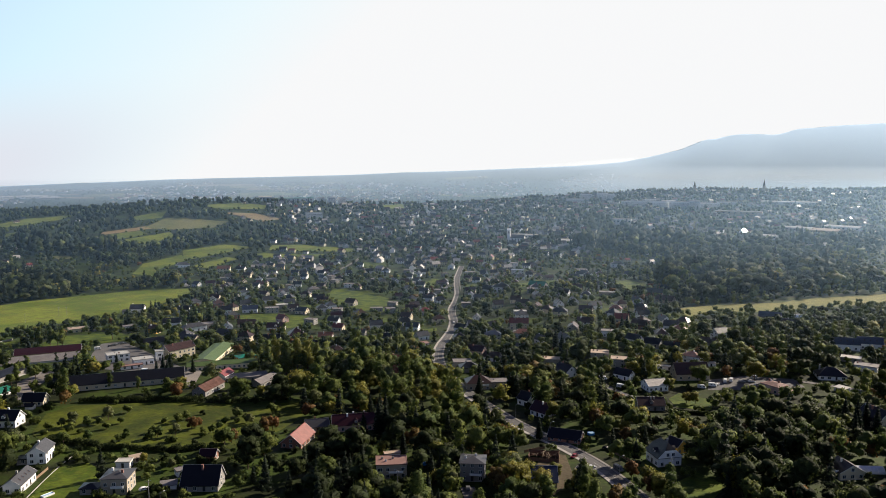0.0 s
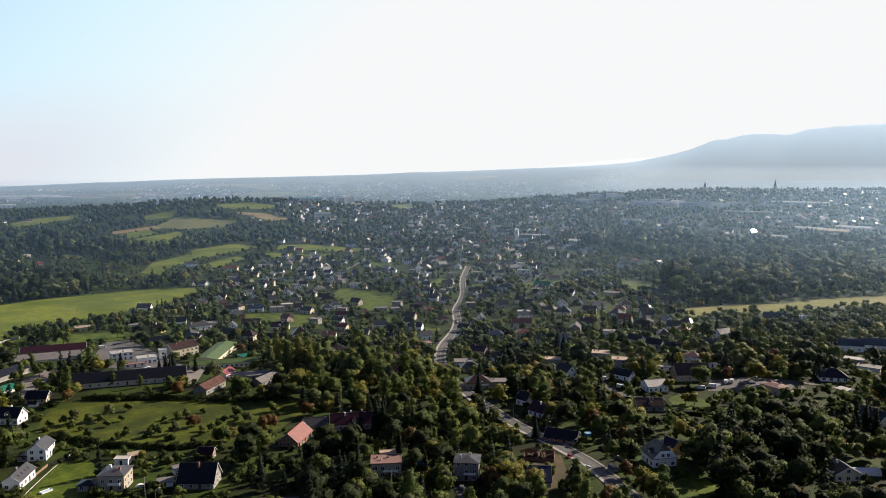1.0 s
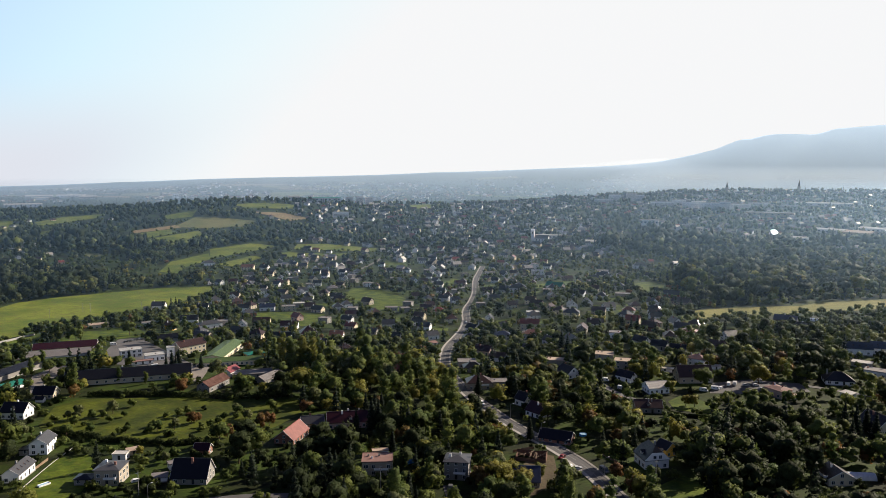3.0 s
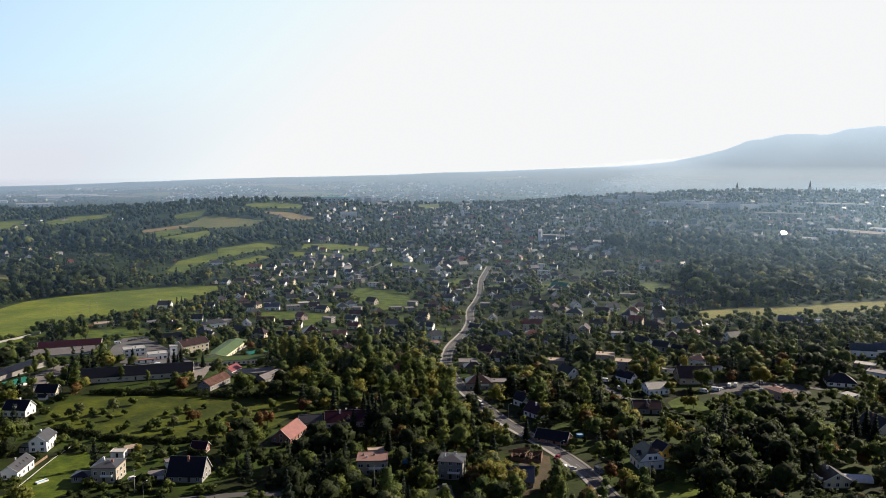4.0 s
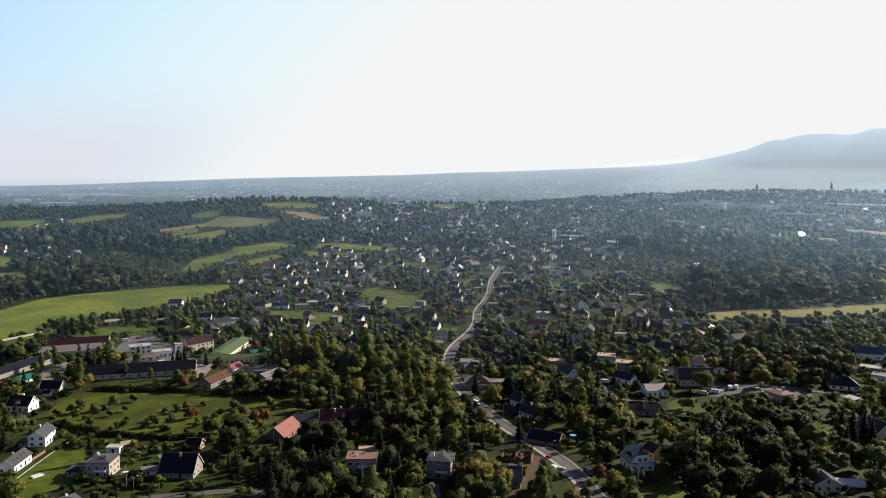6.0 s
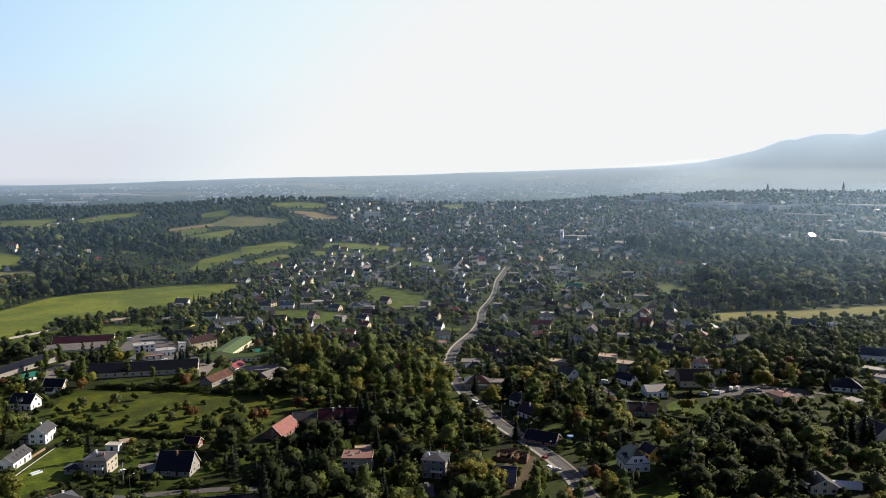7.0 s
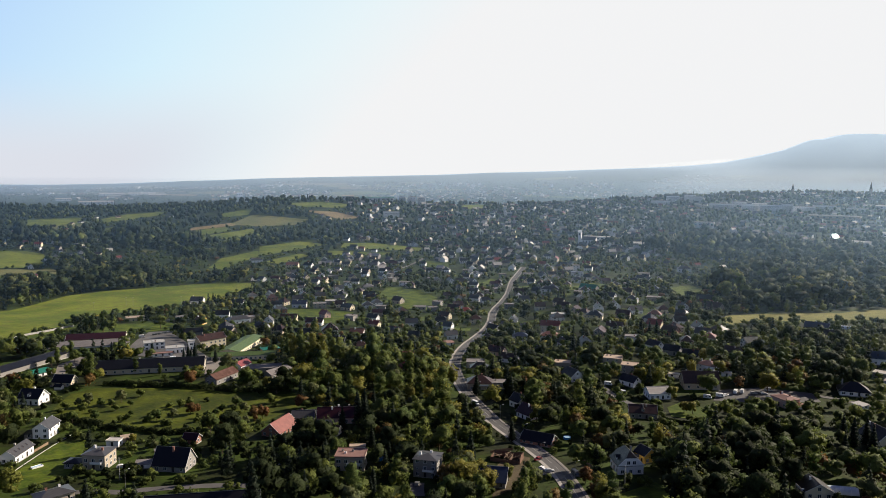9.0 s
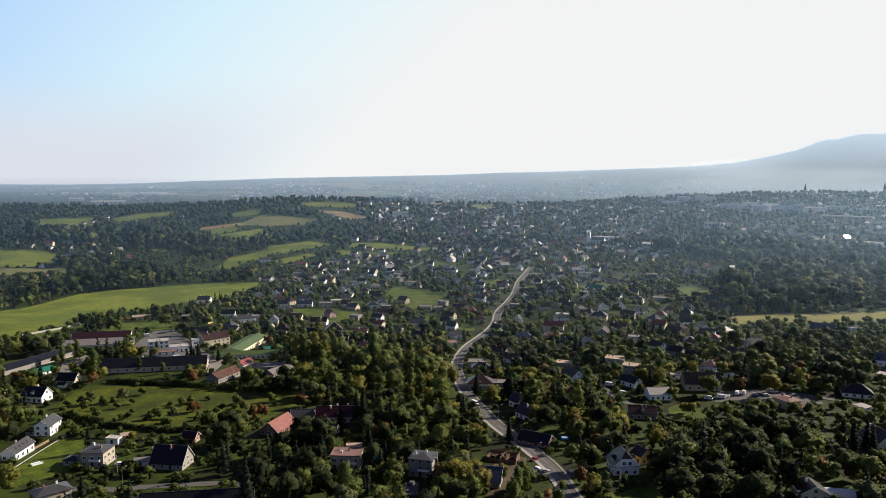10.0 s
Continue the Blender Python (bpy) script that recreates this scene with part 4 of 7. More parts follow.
house(-237.1, 406.9, -4.8, 13, 9.5, 4.4, "gable", 4.0, "white_render", "charcoal_tiles", "white house with dark roof and broad dormer", chimneys=1, dormers=1, detail=2)
house(-240.0, 444.3, -1.6, 12.2, 7.8, 3.3, "gable", 3.5, "cream_render", "charcoal_tiles", "cream house with steep charcoal roof", chimneys=1, detail=2)
house(-238.6, 435.0, -1.3, 4.3, 3.5, 2.3, "gable", 1.0, "white_render", "charcoal_tiles", "small white porch with dark roof", chimneys=0, windows=False, name='porch', reach=2, detail=2)
house(-204.7, 482.8, 15.0, 76, 14, 3.8, "gable", 4.4, "beige_render", "charcoal_tiles", "very long beige barn with charcoal roof", chimneys=2, storeys=1, name='barn', reach=30, detail=1.5)
house(-150.5, 525.0, 12.8, 46, 10, 3.8, "gable", 1.6, "cream_render", "green_sheet", "long low yellow school wing under green sheet roof", chimneys=0, storeys=1, reach=20, detail=1.5)
house(-164.0, 560.0, 86.6, 52, 15, 4.2, "gable", 1.5, "cream_render", "green_sheet", "yellow hall with broad green sheet roof", chimneys=0, storeys=1, name='hall', reach=16, detail=1.5)
house(-139.2, 551.2, 34.2, 13.1, 9.6, 3.1, "hip", 1.2, "yellow_render", "teal_sheet", "low yellow pavilion with teal green roof", chimneys=0, storeys=1, name='pavilion', detail=1)
house(-230.7, 551.3, 27.7, 14.8, 10.4, 5.7, "flat", 0.0, "white_render", "pale_sheet", "white two-storey office block with flat roof", chimneys=2, pane='wide', name='office_block', detail=1.5)
house(-208.9, 539.0, 26.2, 13.1, 9.6, 4.3, "flat", 0.0, "white_render", "pale_sheet", "white low office wing with flat roof", chimneys=1, pane='wide', name='office_block', detail=1.5)
house(-201.2, 551.4, 23.0, 5.2, 6.1, 7.0, "flat", 0.0, "white_render", "pale_sheet", "white taller stair block with flat roof", chimneys=0, name='office_block', storeys=3, detail=1)
house(-211.9, 524.2, 25.0, 13.9, 4.3, 2.6, "flat", 0.0, "white_render", "bitumen_red", "small red roofed gatehouse by the yard", chimneys=0, storeys=1, name='gatehouse', detail=1)
house(-191.2, 563.9, 48.7, 22, 11, 7.0, "gable", 3.4, "cream_render", "brown_tiles", "cream two-storey house with brown tiled roof", chimneys=2, skylights=1, detail=1.5)
house(-221.8, 606.6, 18.1, 15.1, 8.4, 5.0, "gable", 2.7, "grey_render", "charcoal_tiles", "grey workshop with dark roof behind white offices", chimneys=0, name='workshop', detail=1)
house(-197.7, 622.5, -17.4, 13.4, 8.4, 4.6, "gable", 2.5, "beige_render", "grey_tiles", "beige house with grey roof beside the works", chimneys=1, detail=1)
house(-289.4, 575.1, 18.7, 44, 11.5, 4.0, "gable", 3.4, "cream_render", "maroon_tiles", "long cream hall with maroon sheet roof", chimneys=0, storeys=1, name='hall', reach=20, detail=1.5)
house(-285.3, 553.5, 21.3, 60, 12, 1.6, "shed", 2.2, "white_render", "bitumen", "long lean-to with grey corrugated roof", chimneys=0, windows=False, name='lean_to', reach=26, detail=1)
house(-291.0, 487.0, 75.7, 60, 12, 3.6, "gable", 2.2, "grey_render", "charcoal_tiles", "long dark grey shed roof among yards", chimneys=0, windows=False, name='shed', reach=24, detail=1)
house(-269.9, 465.4, 65.1, 14.8, 7.8, 2.4, "shed", 0.9, "white_render", "teal_sheet", "low workshop with teal green sheet roof", chimneys=0, storeys=1, name='workshop', detail=1)
house(-145.5, 464.0, 71.7, 22, 9, 3.8, "gable", 2.8, "grey_render", "rust_sheet", "old shed with patched rusty sheet roof", chimneys=0, storeys=1, name='shed', detail=1)
house(-142.7, 494.9, 71.1, 11.3, 7.8, 3.5, "gable", 2.3, "white_render", "crimson_sheet", "white shed with crimson and pale sheet roof", chimneys=0, storeys=1, name='shed', reach=5, detail=1)
house(-127.8, 494.1, 14.5, 26, 12, 3.2, "flat", 0, "grey_render", "bitumen", "low workshop with flat dark roof", chimneys=0, storeys=1, name='workshop', detail=1)
house(-114.8, 484.1, 63.3, 20, 9, 3.4, "gable", 2.2, "grey_render", "bitumen", "grey shed with dark sheet roof under trees", chimneys=0, storeys=1, name='shed', detail=1)
house(-112.0, 311.5, -3.0, 15.0, 11.0, 3.3, "gable", 6.2, "grey_render", "charcoal_tiles", "grey house with big black gable roof", chimneys=1, storeys=1, detail=2)
house(-117.4, 344.7, -6.2, 7.0, 5.2, 2.8, "gable", 2.1, "rendered_brick_render", "maroon_tiles", "small shed with dark red roof behind a house", chimneys=0, storeys=1, name='shed', detail=2)
house(-124.5, 325.5, 30.9, 5.2, 4.3, 2.8, "flat", 0.0, "white_render", "bitumen", "small flat roofed annex beside black roofed house", chimneys=0, storeys=1, name='annex', detail=2)
house(-125.9, 310.5, 14.1, 6.1, 4.3, 2.3, "shed", 0.4, "white_render", "bitumen", "small white garden shed with dark roof", chimneys=0, storeys=1, name='shed', detail=2)
house(-150.1, 344.5, 31.6, 5.2, 3.5, 2.3, "shed", 0.4, "beige_render", "bitumen_tan", "small beige garden shed among trees", chimneys=0, storeys=1, name='shed', detail=2)
house(-81.1, 265.6, 13.0, 42, 13, 4, "gable", 4.6, "white_render", "charcoal_tiles", "very long dark roofed building below the garden", chimneys=0, storeys=1, name='barn', reach=14, detail=2)
house(-143.9, 271.4, 47.9, 13.1, 8.7, 4.3, "hip", 1.4, "beige_render", "grey_tiles", "beige house with low grey roof near the lane", chimneys=2, detail=2)
house(29.0, 305.5, -8.0, 14.5, 13.0, 3.0, "gable", 4.0, "grey_render", "slate_blue_tiles", "low shed with dark blue sheet roof beside bare earth", chimneys=0, storeys=1, name='shed', reach=5, detail=2)
house(90.1, 323.4, -81.6, 11.0, 11.4, 4.8, "halfhip", 5.6, "white_render", "charcoal_tiles", "white house with dark steep half-hipped roof and dormer", chimneys=1, dormers=1, detail=2)
house(101.0, 336.0, -62.2, 7.0, 7.0, 4.3, "gable", 2.6, "yellow_render", "charcoal_tiles", "yellow annex with dark red roof", chimneys=0, name='annex', detail=2)
house(162.4, 301.5, -90.3, 10.4, 11.1, 3.6, "gable", 3.0, "cream_render", "charcoal_tiles", "pale house with wide dark gable roof and balcony", chimneys=1, balcony=True, detail=2)
house(222.5, 368.6, -79.0, 14.5, 13.0, 4.3, "gable", 5.2, "cream_render", "charcoal_tiles", "cream house with dark steep roof among trees", chimneys=2, detail=2)
house(254.5, 462.0, -16.4, 17.0, 12.5, 3.2, "hip", 4.4, "white_render", "charcoal_tiles", "bungalow with large dark hipped roof", chimneys=1, storeys=1, pane='wide', detail=1)
house(246.2, 435.9, -64.5, 7.0, 5.2, 2.3, "shed", 0.5, "white_render", "pale_sheet", "small outbuilding with bright sheet roof", chimneys=0, storeys=1, name='shed', detail=2)
house(203.8, 437.9, -65.0, 12.2, 9.6, 5.0, "hip", 1.2, "pink_render", "bitumen_red", "pinkish two-storey house with low reddish roof", chimneys=3, detail=2)
house(209.3, 435.0, -65.7, 10.4, 5.2, 2.4, "hip", 0.9, "white_render", "orange_tiles", "low porch with reddish roof beside a house", chimneys=0, storeys=1, name='porch', reach=4, detail=2)
house(131.5, 448.4, 8.7, 13.1, 10.4, 4.0, "gable", 2.8, "white_render", "pale_sheet", "white house with pale shining sheet roof", chimneys=0, detail=2)
house(162.5, 468.8, 1.0, 22, 12, 4.4, "gable", 5.8, "beige_render", "brown_tiles", "large house with dark brown striped roof", chimneys=1, skylights=2, detail=1)
house(114.6, 409.5, -5.6, 14.8, 9.6, 3.7, "gable", 3.1, "grey_render", "brown_tiles", "grey house with brown patched roof", chimneys=2, dormers=1, detail=2)
house(119.5, 471.2, -49.2, 11.3, 7.8, 3.7, "gable", 3.0, "white_render", "charcoal_tiles", "white house with charcoal gable roof", chimneys=1, skylights=1, detail=1)
house(115.8, 515.1, -16.7, 12.2, 10.4, 5.6, "flat", 0.0, "beige_render", "bitumen_tan", "beige cube house with tan flat roof", chimneys=2, detail=1)
house(123.9, 497.0, -20.0, 10.4, 9.6, 5.6, "flat", 0.0, "grey_render", "bitumen_tan", "grey cube house with light flat roof", chimneys=1, detail=1)
house(176.5, 498.3, -44.5, 12.2, 9.6, 5.4, "hip", 2.1, "white_render", "bitumen_red", "white two-storey house with reddish hipped roof", chimneys=2, balcony=True, detail=1)
house(185.5, 488.9, -10.8, 6.1, 4.3, 2.6, "flat", 0.0, "white_render", "pale_sheet", "low white garage with pale roof", chimneys=0, storeys=1, name='garage', detail=1)
house(152.2, 484.7, -22.4, 10.4, 4.3, 2.4, "flat", 0.0, "white_render", "pale_sheet", "low garage with bright flat roof", chimneys=0, storeys=1, name='garage', detail=1)
house(151.4, 546.4, -55.5, 11.3, 7.8, 4.3, "gable", 3.0, "white_render", "charcoal_tiles", "white gabled house with dark roof", chimneys=1, detail=1)
house(161.8, 535.2, -36.8, 11.3, 7.8, 3.8, "gable", 3.1, "grey_render", "charcoal_tiles", "grey house with black roof among trees", chimneys=1, detail=1)
house(172.1, 525.0, -28.2, 10.4, 7.8, 3.5, "gable", 3.0, "grey_render", "charcoal_tiles", "low house with dark roof among conifers", chimneys=1, detail=1)
house(202.5, 587.1, -24.0, 12.2, 10.4, 4.3, "pyramid", 3.1, "cream_render", "orange_tiles", "cream house with pale red pyramid roof", chimneys=1, detail=1)
house(142.0, 581.5, -18.7, 11.3, 8.7, 4.9, "flat", 0.0, "white_render", "bitumen", "white cube house with flat grey roof", chimneys=1, detail=1)
house(204.7, 535.7, -45.9, 11.3, 7.8, 3.5, "gable", 2.8, "grey_render", "brown_tiles", "brown roofed house half hidden by trees", chimneys=1, detail=1)
house(302.0, 519.9, -18.2, 16.5, 8.7, 4.9, "gable", 3.8, "white_render", "slate_blue_tiles", "terraced house with dark blue roof and skylights", chimneys=1, skylights=3, detail=1)
house(320.3, 520.2, -19.6, 16.5, 8.7, 4.9, "gable", 3.8, "white_render", "slate_blue_tiles", "terraced house with dark blue roof and skylights", chimneys=1, skylights=3, detail=1)
house(289.3, 493.8, -38.4, 12.2, 8.7, 3.0, "flat", 0.0, "grey_render", "pale_sheet", "low grey garage row with pale roof", chimneys=0, storeys=1, name='garage', detail=1)
house(287.4, 474.1, -41.2, 13.9, 10.4, 4.3, "flat", 0.0, "white_render", "bitumen", "white flat roofed house behind trees", chimneys=1, detail=1)
house(311.5, 647.2, -35.7, 18.5, 10.1, 4.2, "gable", 3.7, "grey_render", "slate_blue_tiles", "large house with slate blue roof among orchards", chimneys=1, detail=1)
house(307.9, 609.9, -36.8, 13.4, 8.4, 3.7, "gable", 3.2, "grey_render", "charcoal_tiles", "house with dark roof among orchard trees", chimneys=1, detail=1)
house(81.8, 630.8, -11.4, 16.8, 10.1, 4.7, "hip", 2.7, "white_render", "orange_tiles", "white villa with pale red hipped roof", chimneys=1, detail=1)
house(85.2, 670.2, -11.2, 16.8, 8.4, 6.7, "gable", 3.5, "cream_render", "red_tiles", "tall house with bright red tiled roof", chimneys=2, detail=1)
house(56.7, 639.6, 0.9, 13.4, 9.2, 5.5, "hip", 2.5, "white_render", "slate_blue_tiles", "white two-storey house with blue roof", chimneys=1, detail=1)
house(27.5, 640.0, 7.5, 10.1, 8.4, 4.5, "hip", 2.9, "white_render", "charcoal_tiles", "white house with dark hipped roof by the road", chimneys=1, detail=1)
house(33.7, 686.9, -42.8, 10.9, 7.6, 4.5, "gable", 3.4, "white_render", "charcoal_tiles", "white gabled house with sunlit dark roof", chimneys=1, detail=1)
house(35.8, 581.7, -31.5, 13.1, 8.7, 4.0, "gable", 3.3, "pink_render", "maroon_tiles", "pink house with maroon roof", chimneys=1, skylights=1, detail=1)
house(44.5, 553.2, -32.6, 12.2, 8.7, 3.8, "gable", 3.1, "white_render", "brown_tiles", "white house with dark brown roof", chimneys=1, detail=1)
house(19.3, 535.1, 0.9, 13.1, 10.4, 4.5, "flat", 0.0, "beige_render", "bitumen", "beige flat roofed shop by the road", chimneys=0, detail=1)
house(22.8, 468.1, 2.2, 15.7, 11.3, 4.9, "hip", 3.5, "beige_render", "brown_tiles", "large beige house with dark brown hipped roof", chimneys=1, balcony=True, detail=1)
house(22.3, 517.6, 2.5, 13.1, 9.6, 4.0, "hip", 3.0, "grey_render", "charcoal_tiles", "house with dark hipped roof behind the shop", chimneys=1, detail=1)
house(37.1, 469.6, -0.5, 12.2, 8.7, 4.3, "flat", 0.0, "grey_render", "bitumen", "grey flat roofed house under trees", chimneys=1, detail=1)
house(46.3, 424.5, -51.2, 7.8, 7.8, 4.3, "gable", 3.5, "white_render", "charcoal_tiles", "white gabled house with dark roof by the road", chimneys=1, detail=2)
house(51.1, 402.0, -52.2, 10.4, 9.6, 3.5, "gable", 4.0, "white_render", "maroon_tiles", "house with dark red roof and white gable", chimneys=1, detail=2)
house(53.4, 358.2, -26.5, 15.7, 9.6, 2.4, "gable", 3.1, "rendered_brick_render", "charcoal_tiles", "low shed with black roof beside the road", chimneys=0, storeys=1, name='shed', detail=2)
house(84.3, 486.6, -59.8, 11.3, 10.4, 4.3, "gable", 3.8, "white_render", "charcoal_tiles", "white chalet house with broad dark roof", chimneys=1, balcony=True, detail=1)
house(81.6, 518.4, -11.9, 13.1, 8.7, 4.7, "flat", 0.0, "beige_render", "bitumen_tan", "pale flat roofed house", chimneys=1, detail=1)
house(89.5, 591.3, -48.6, 8.7, 7.0, 4.0, "gable", 3.1, "white_render", "grey_tiles", "small white gabled house with shining roof", chimneys=1, detail=1)
house(70.2, 575.0, -42.0, 7.8, 7.0, 3.5, "gable", 2.6, "white_render", "grey_tiles", "small white gabled house in gardens", chimneys=1, detail=1)
house(-4.7, 651.8, 25.4, 10.9, 7.6, 4.4, "gable", 3.0, "white_render", "grey_tiles", "white house on the road bend with pale roof", chimneys=1, detail=1)
house(-5.9, 618.0, 25.6, 10.1, 5.0, 3.0, "shed", 0.7, "white_render", "bitumen_red", "low white shop with reddish roof on the bend", chimneys=0, storeys=1, name='shop', detail=1)
house(-88.8, 650.0, -4.2, 11.8, 9.2, 4.4, "gable", 3.2, "white_render", "orange_tiles", "white house with orange and dark roof", chimneys=1, detail=1)
house(-114.9, 655.8, 14.9, 14.3, 12.6, 4.2, "pyramid", 5.5, "white_render", "maroon_tiles", "square house with steep dark red pyramid roof", chimneys=1, detail=1)
house(-138.1, 694.8, -0.8, 16.0, 9.2, 4.0, "gable", 3.4, "white_render", "maroon_tiles", "white house with maroon roof", chimneys=1, dormers=1, detail=1)
house(-140.3, 750.3, -44.4, 10.9, 7.6, 4.5, "gable", 3.5, "pink_render", "red_tiles", "pink house with red gable roof", chimneys=1, detail=1)
house(-81.2, 703.9, -21.4, 10.1, 7.6, 3.9, "gable", 3.0, "cream_render", "red_tiles", "cream house with red roof among trees", chimneys=1, detail=1)
house(-88.0, 738.4, -21.2, 10.9, 7.6, 4.5, "gable", 3.4, "white_render", "grey_tiles", "white house with pale grey gable roof", chimneys=1, detail=1)
house(-77.1, 596.7, 17.4, 11.3, 8.7, 3.5, "hip", 2.8, "cream_render", "brown_tiles", "cream house with brown roof in trees", chimneys=1, detail=1)
house(-60.0, 678.9, -12.9, 10.1, 7.6, 3.4, "gable", 2.5, "grey_render", "grey_tiles", "grey roofed house in trees", chimneys=1, detail=1)
house(-37.5, 650.8, -14.7, 10.1, 7.6, 3.7, "gable", 3.0, "grey_render", "charcoal_tiles", "dark roofed house in trees", chimneys=1, detail=1)
house(-30.1, 548.1, -20.9, 13.1, 8.7, 3.8, "gable", 3.5, "rendered_brick_render", "red_tiles", "red roofed house half hidden by trees", chimneys=1, detail=1)
house(-32.0, 516.7, 27.5, 7.8, 6.1, 3.5, "pyramid", 3.5, "rendered_brick_render", "red_tiles", "small red tower roof among trees", chimneys=0, name='summerhouse', detail=1)
house(-98.4, 612.2, -0.9, 10.9, 8.4, 3.5, "gable", 3.0, "white_render", "charcoal_tiles", "house with dark roof among garden trees", chimneys=1, detail=1)
house(-132.6, 628.8, -3.1, 15.1, 9.2, 3.4, "gable", 3.4, "grey_render", "charcoal_tiles", "grey house with black gable roof", chimneys=1, detail=1)
house(-309.1, 836.0, 2.3, 14.3, 10.1, 4.4, "gable", 3.9, "white_render", "grey_tiles", "white farmhouse with grey roof on the meadow edge", chimneys=1, detail=1)
house(-318.7, 701.7, 29.4, 16.8, 10.9, 3.9, "flat", 0.0, "cream_render", "bitumen_tan", "cream flat roofed house at the meadow", chimneys=1, detail=1)
house(-316.9, 822.8, 16.1, 7.6, 6.7, 3.0, "gable", 1.7, "white_render", "grey_tiles", "small white outbuilding with grey roof", chimneys=0, storeys=1, name='shed', detail=1)
house(-244.5, 681.6, -8.3, 7.6, 8.4, 5.5, "gable", 2.5, "yellow_render", "brown_tiles", "yellow gabled house behind trees", chimneys=1, detail=1)
house(-242.6, 730.5, 10.4, 16.0, 9.2, 5.0, "gable", 3.4, "white_render", "charcoal_tiles", "white house with charcoal roof", chimneys=1, detail=1)
house(-277.9, 716.9, 29.2, 11.8, 7.6, 3.4, "flat", 0.0, "white_render", "bitumen", "low white house by the playing field", chimneys=0, detail=1)
house(-213.6, 696.1, 39.1, 21.8, 10.1, 4.7, "hip", 2.7, "white_render", "grey_tiles", "row of grey roofed white houses", chimneys=2, detail=1)
house(-204.1, 713.9, 21.0, 15.1, 9.2, 5.0, "flat", 0.0, "grey_render", "bitumen", "grey flat roofed house", chimneys=1, detail=1)
house(-259.2, 881.3, 36.4, 11.8, 9.2, 4.5, "hip", 3.0, "white_render", "grey_tiles", "white house with grey hipped roof", chimneys=1, detail=1)
house(-256.3, 823.2, 7.3, 11.8, 8.4, 4.5, "gable", 3.4, "white_render", "charcoal_tiles", "white house with dark roof", chimneys=1, detail=1)
house(-228.2, 858.6, 34.9, 12.6, 9.2, 5.5, "hip", 3.4, "rendered_brick_render", "brown_tiles", "brick house with brown hipped roof", chimneys=1, detail=1)
house(-195.4, 779.0, 29.1, 13.4, 9.2, 4.7, "hip", 3.0, "rendered_brick_render", "grey_tiles", "brick house with grey hipped roof", chimneys=1, detail=1)
house(-168.8, 716.4, 1.3, 16.0, 9.2, 4.2, "gable", 3.4, "cream_render", "brown_tiles", "cream house with brown roof", chimneys=1, detail=1)
house(-184.6, 820.0, 6.7, 16.0, 10.1, 4.5, "gable", 3.4, "white_render", "slate_blue_tiles", "white house with slate blue roof", chimneys=1, detail=1)
house(-160.6, 816.5, 15.1, 14.3, 9.2, 5.5, "flat", 0.0, "beige_render", "bitumen", "beige cube house with flat roof", chimneys=1, detail=1)
house(-153.4, 843.4, 14.3, 13.4, 8.4, 4.7, "flat", 0.0, "grey_render", "pale_sheet", "low house with pale flat roof", chimneys=0, detail=1)
house(-126.9, 805.6, -23.1, 12.6, 9.2, 3.9, "gable", 3.5, "cream_render", "grey_tiles", "cream house with grey gable roof", chimneys=1, detail=1)
house(-117.7, 899.0, 1.5, 14.3, 9.2, 4.7, "gable", 3.4, "white_render", "charcoal_tiles", "white house with dark roof at clearing", chimneys=1, detail=1)
house(-76.7, 856.5, -29.9, 11.8, 9.2, 4.5, "gable", 3.7, "beige_render", "brown_tiles", "brown roofed house at the clearing", chimneys=1, detail=1)
house(-47.3, 814.7, 3.3, 13.4, 8.4, 3.7, "flat", 0.0, "grey_render", "bitumen", "low dark flat roofed house", chimneys=0, detail=1)
house(-131.8, 978.7, 13.7, 14.3, 10.1, 4.5, "hip", 3.0, "beige_render", "bitumen", "beige house with hipped grey roof", chimneys=1, detail=1)
house(-86.7, 1014.0, 6.9, 15.1, 9.2, 5.4, "flat", 0.0, "white_render", "bitumen", "white flat roofed house", chimneys=1, detail=1)
house(-217.0, 956.5, 27.8, 11.8, 9.2, 5.4, "hip", 2.5, "white_render", "grey_tiles", "white house with grey roof", chimneys=1, detail=1)
house(-208.8, 1045.5, -13.7, 16.0, 10.9, 5.5, "gable", 3.7, "cream_render", "orange_tiles", "cream house with orange roof", chimneys=1, detail=1)
house(-215.6, 1032.0, -13.2, 10.1, 8.4, 4.5, "gable", 3.4, "white_render", "grey_tiles", "white gabled house with grey roof", chimneys=1, detail=1)
house(-203.3, 1094.5, 15.5, 15.1, 9.2, 5.0, "flat", 0.0, "grey_render", "bitumen", "grey flat roofed house", chimneys=0, detail=1)
house(-971.1, 1686.0, -8.6, 10.6, 7.4, 3.6, "gable", 2.7, "white_render", "charcoal_tiles", "distant white house with dark roof in a wooded hamlet", chimneys=1, detail=1)
house(-1003.0, 1708.0, 24.4, 10.9, 6.9, 3.6, "gable", 2.7, "grey_render", "charcoal_tiles", "distant grey house with dark roof in a wooded hamlet", chimneys=1, detail=1)
house(-981.9, 1752.0, -28.8, 11.7, 7.2, 3.6, "gable", 2.7, "cream_render", "brown_tiles", "distant cream house with brown roof in a wooded hamlet", chimneys=1, detail=1)
house(-977.0, 1780.0, -8.9, 12.2, 7.5, 3.6, "hip", 2.7, "white_render", "grey_tiles", "distant white house with grey roof in a wooded hamlet", chimneys=1, detail=1)
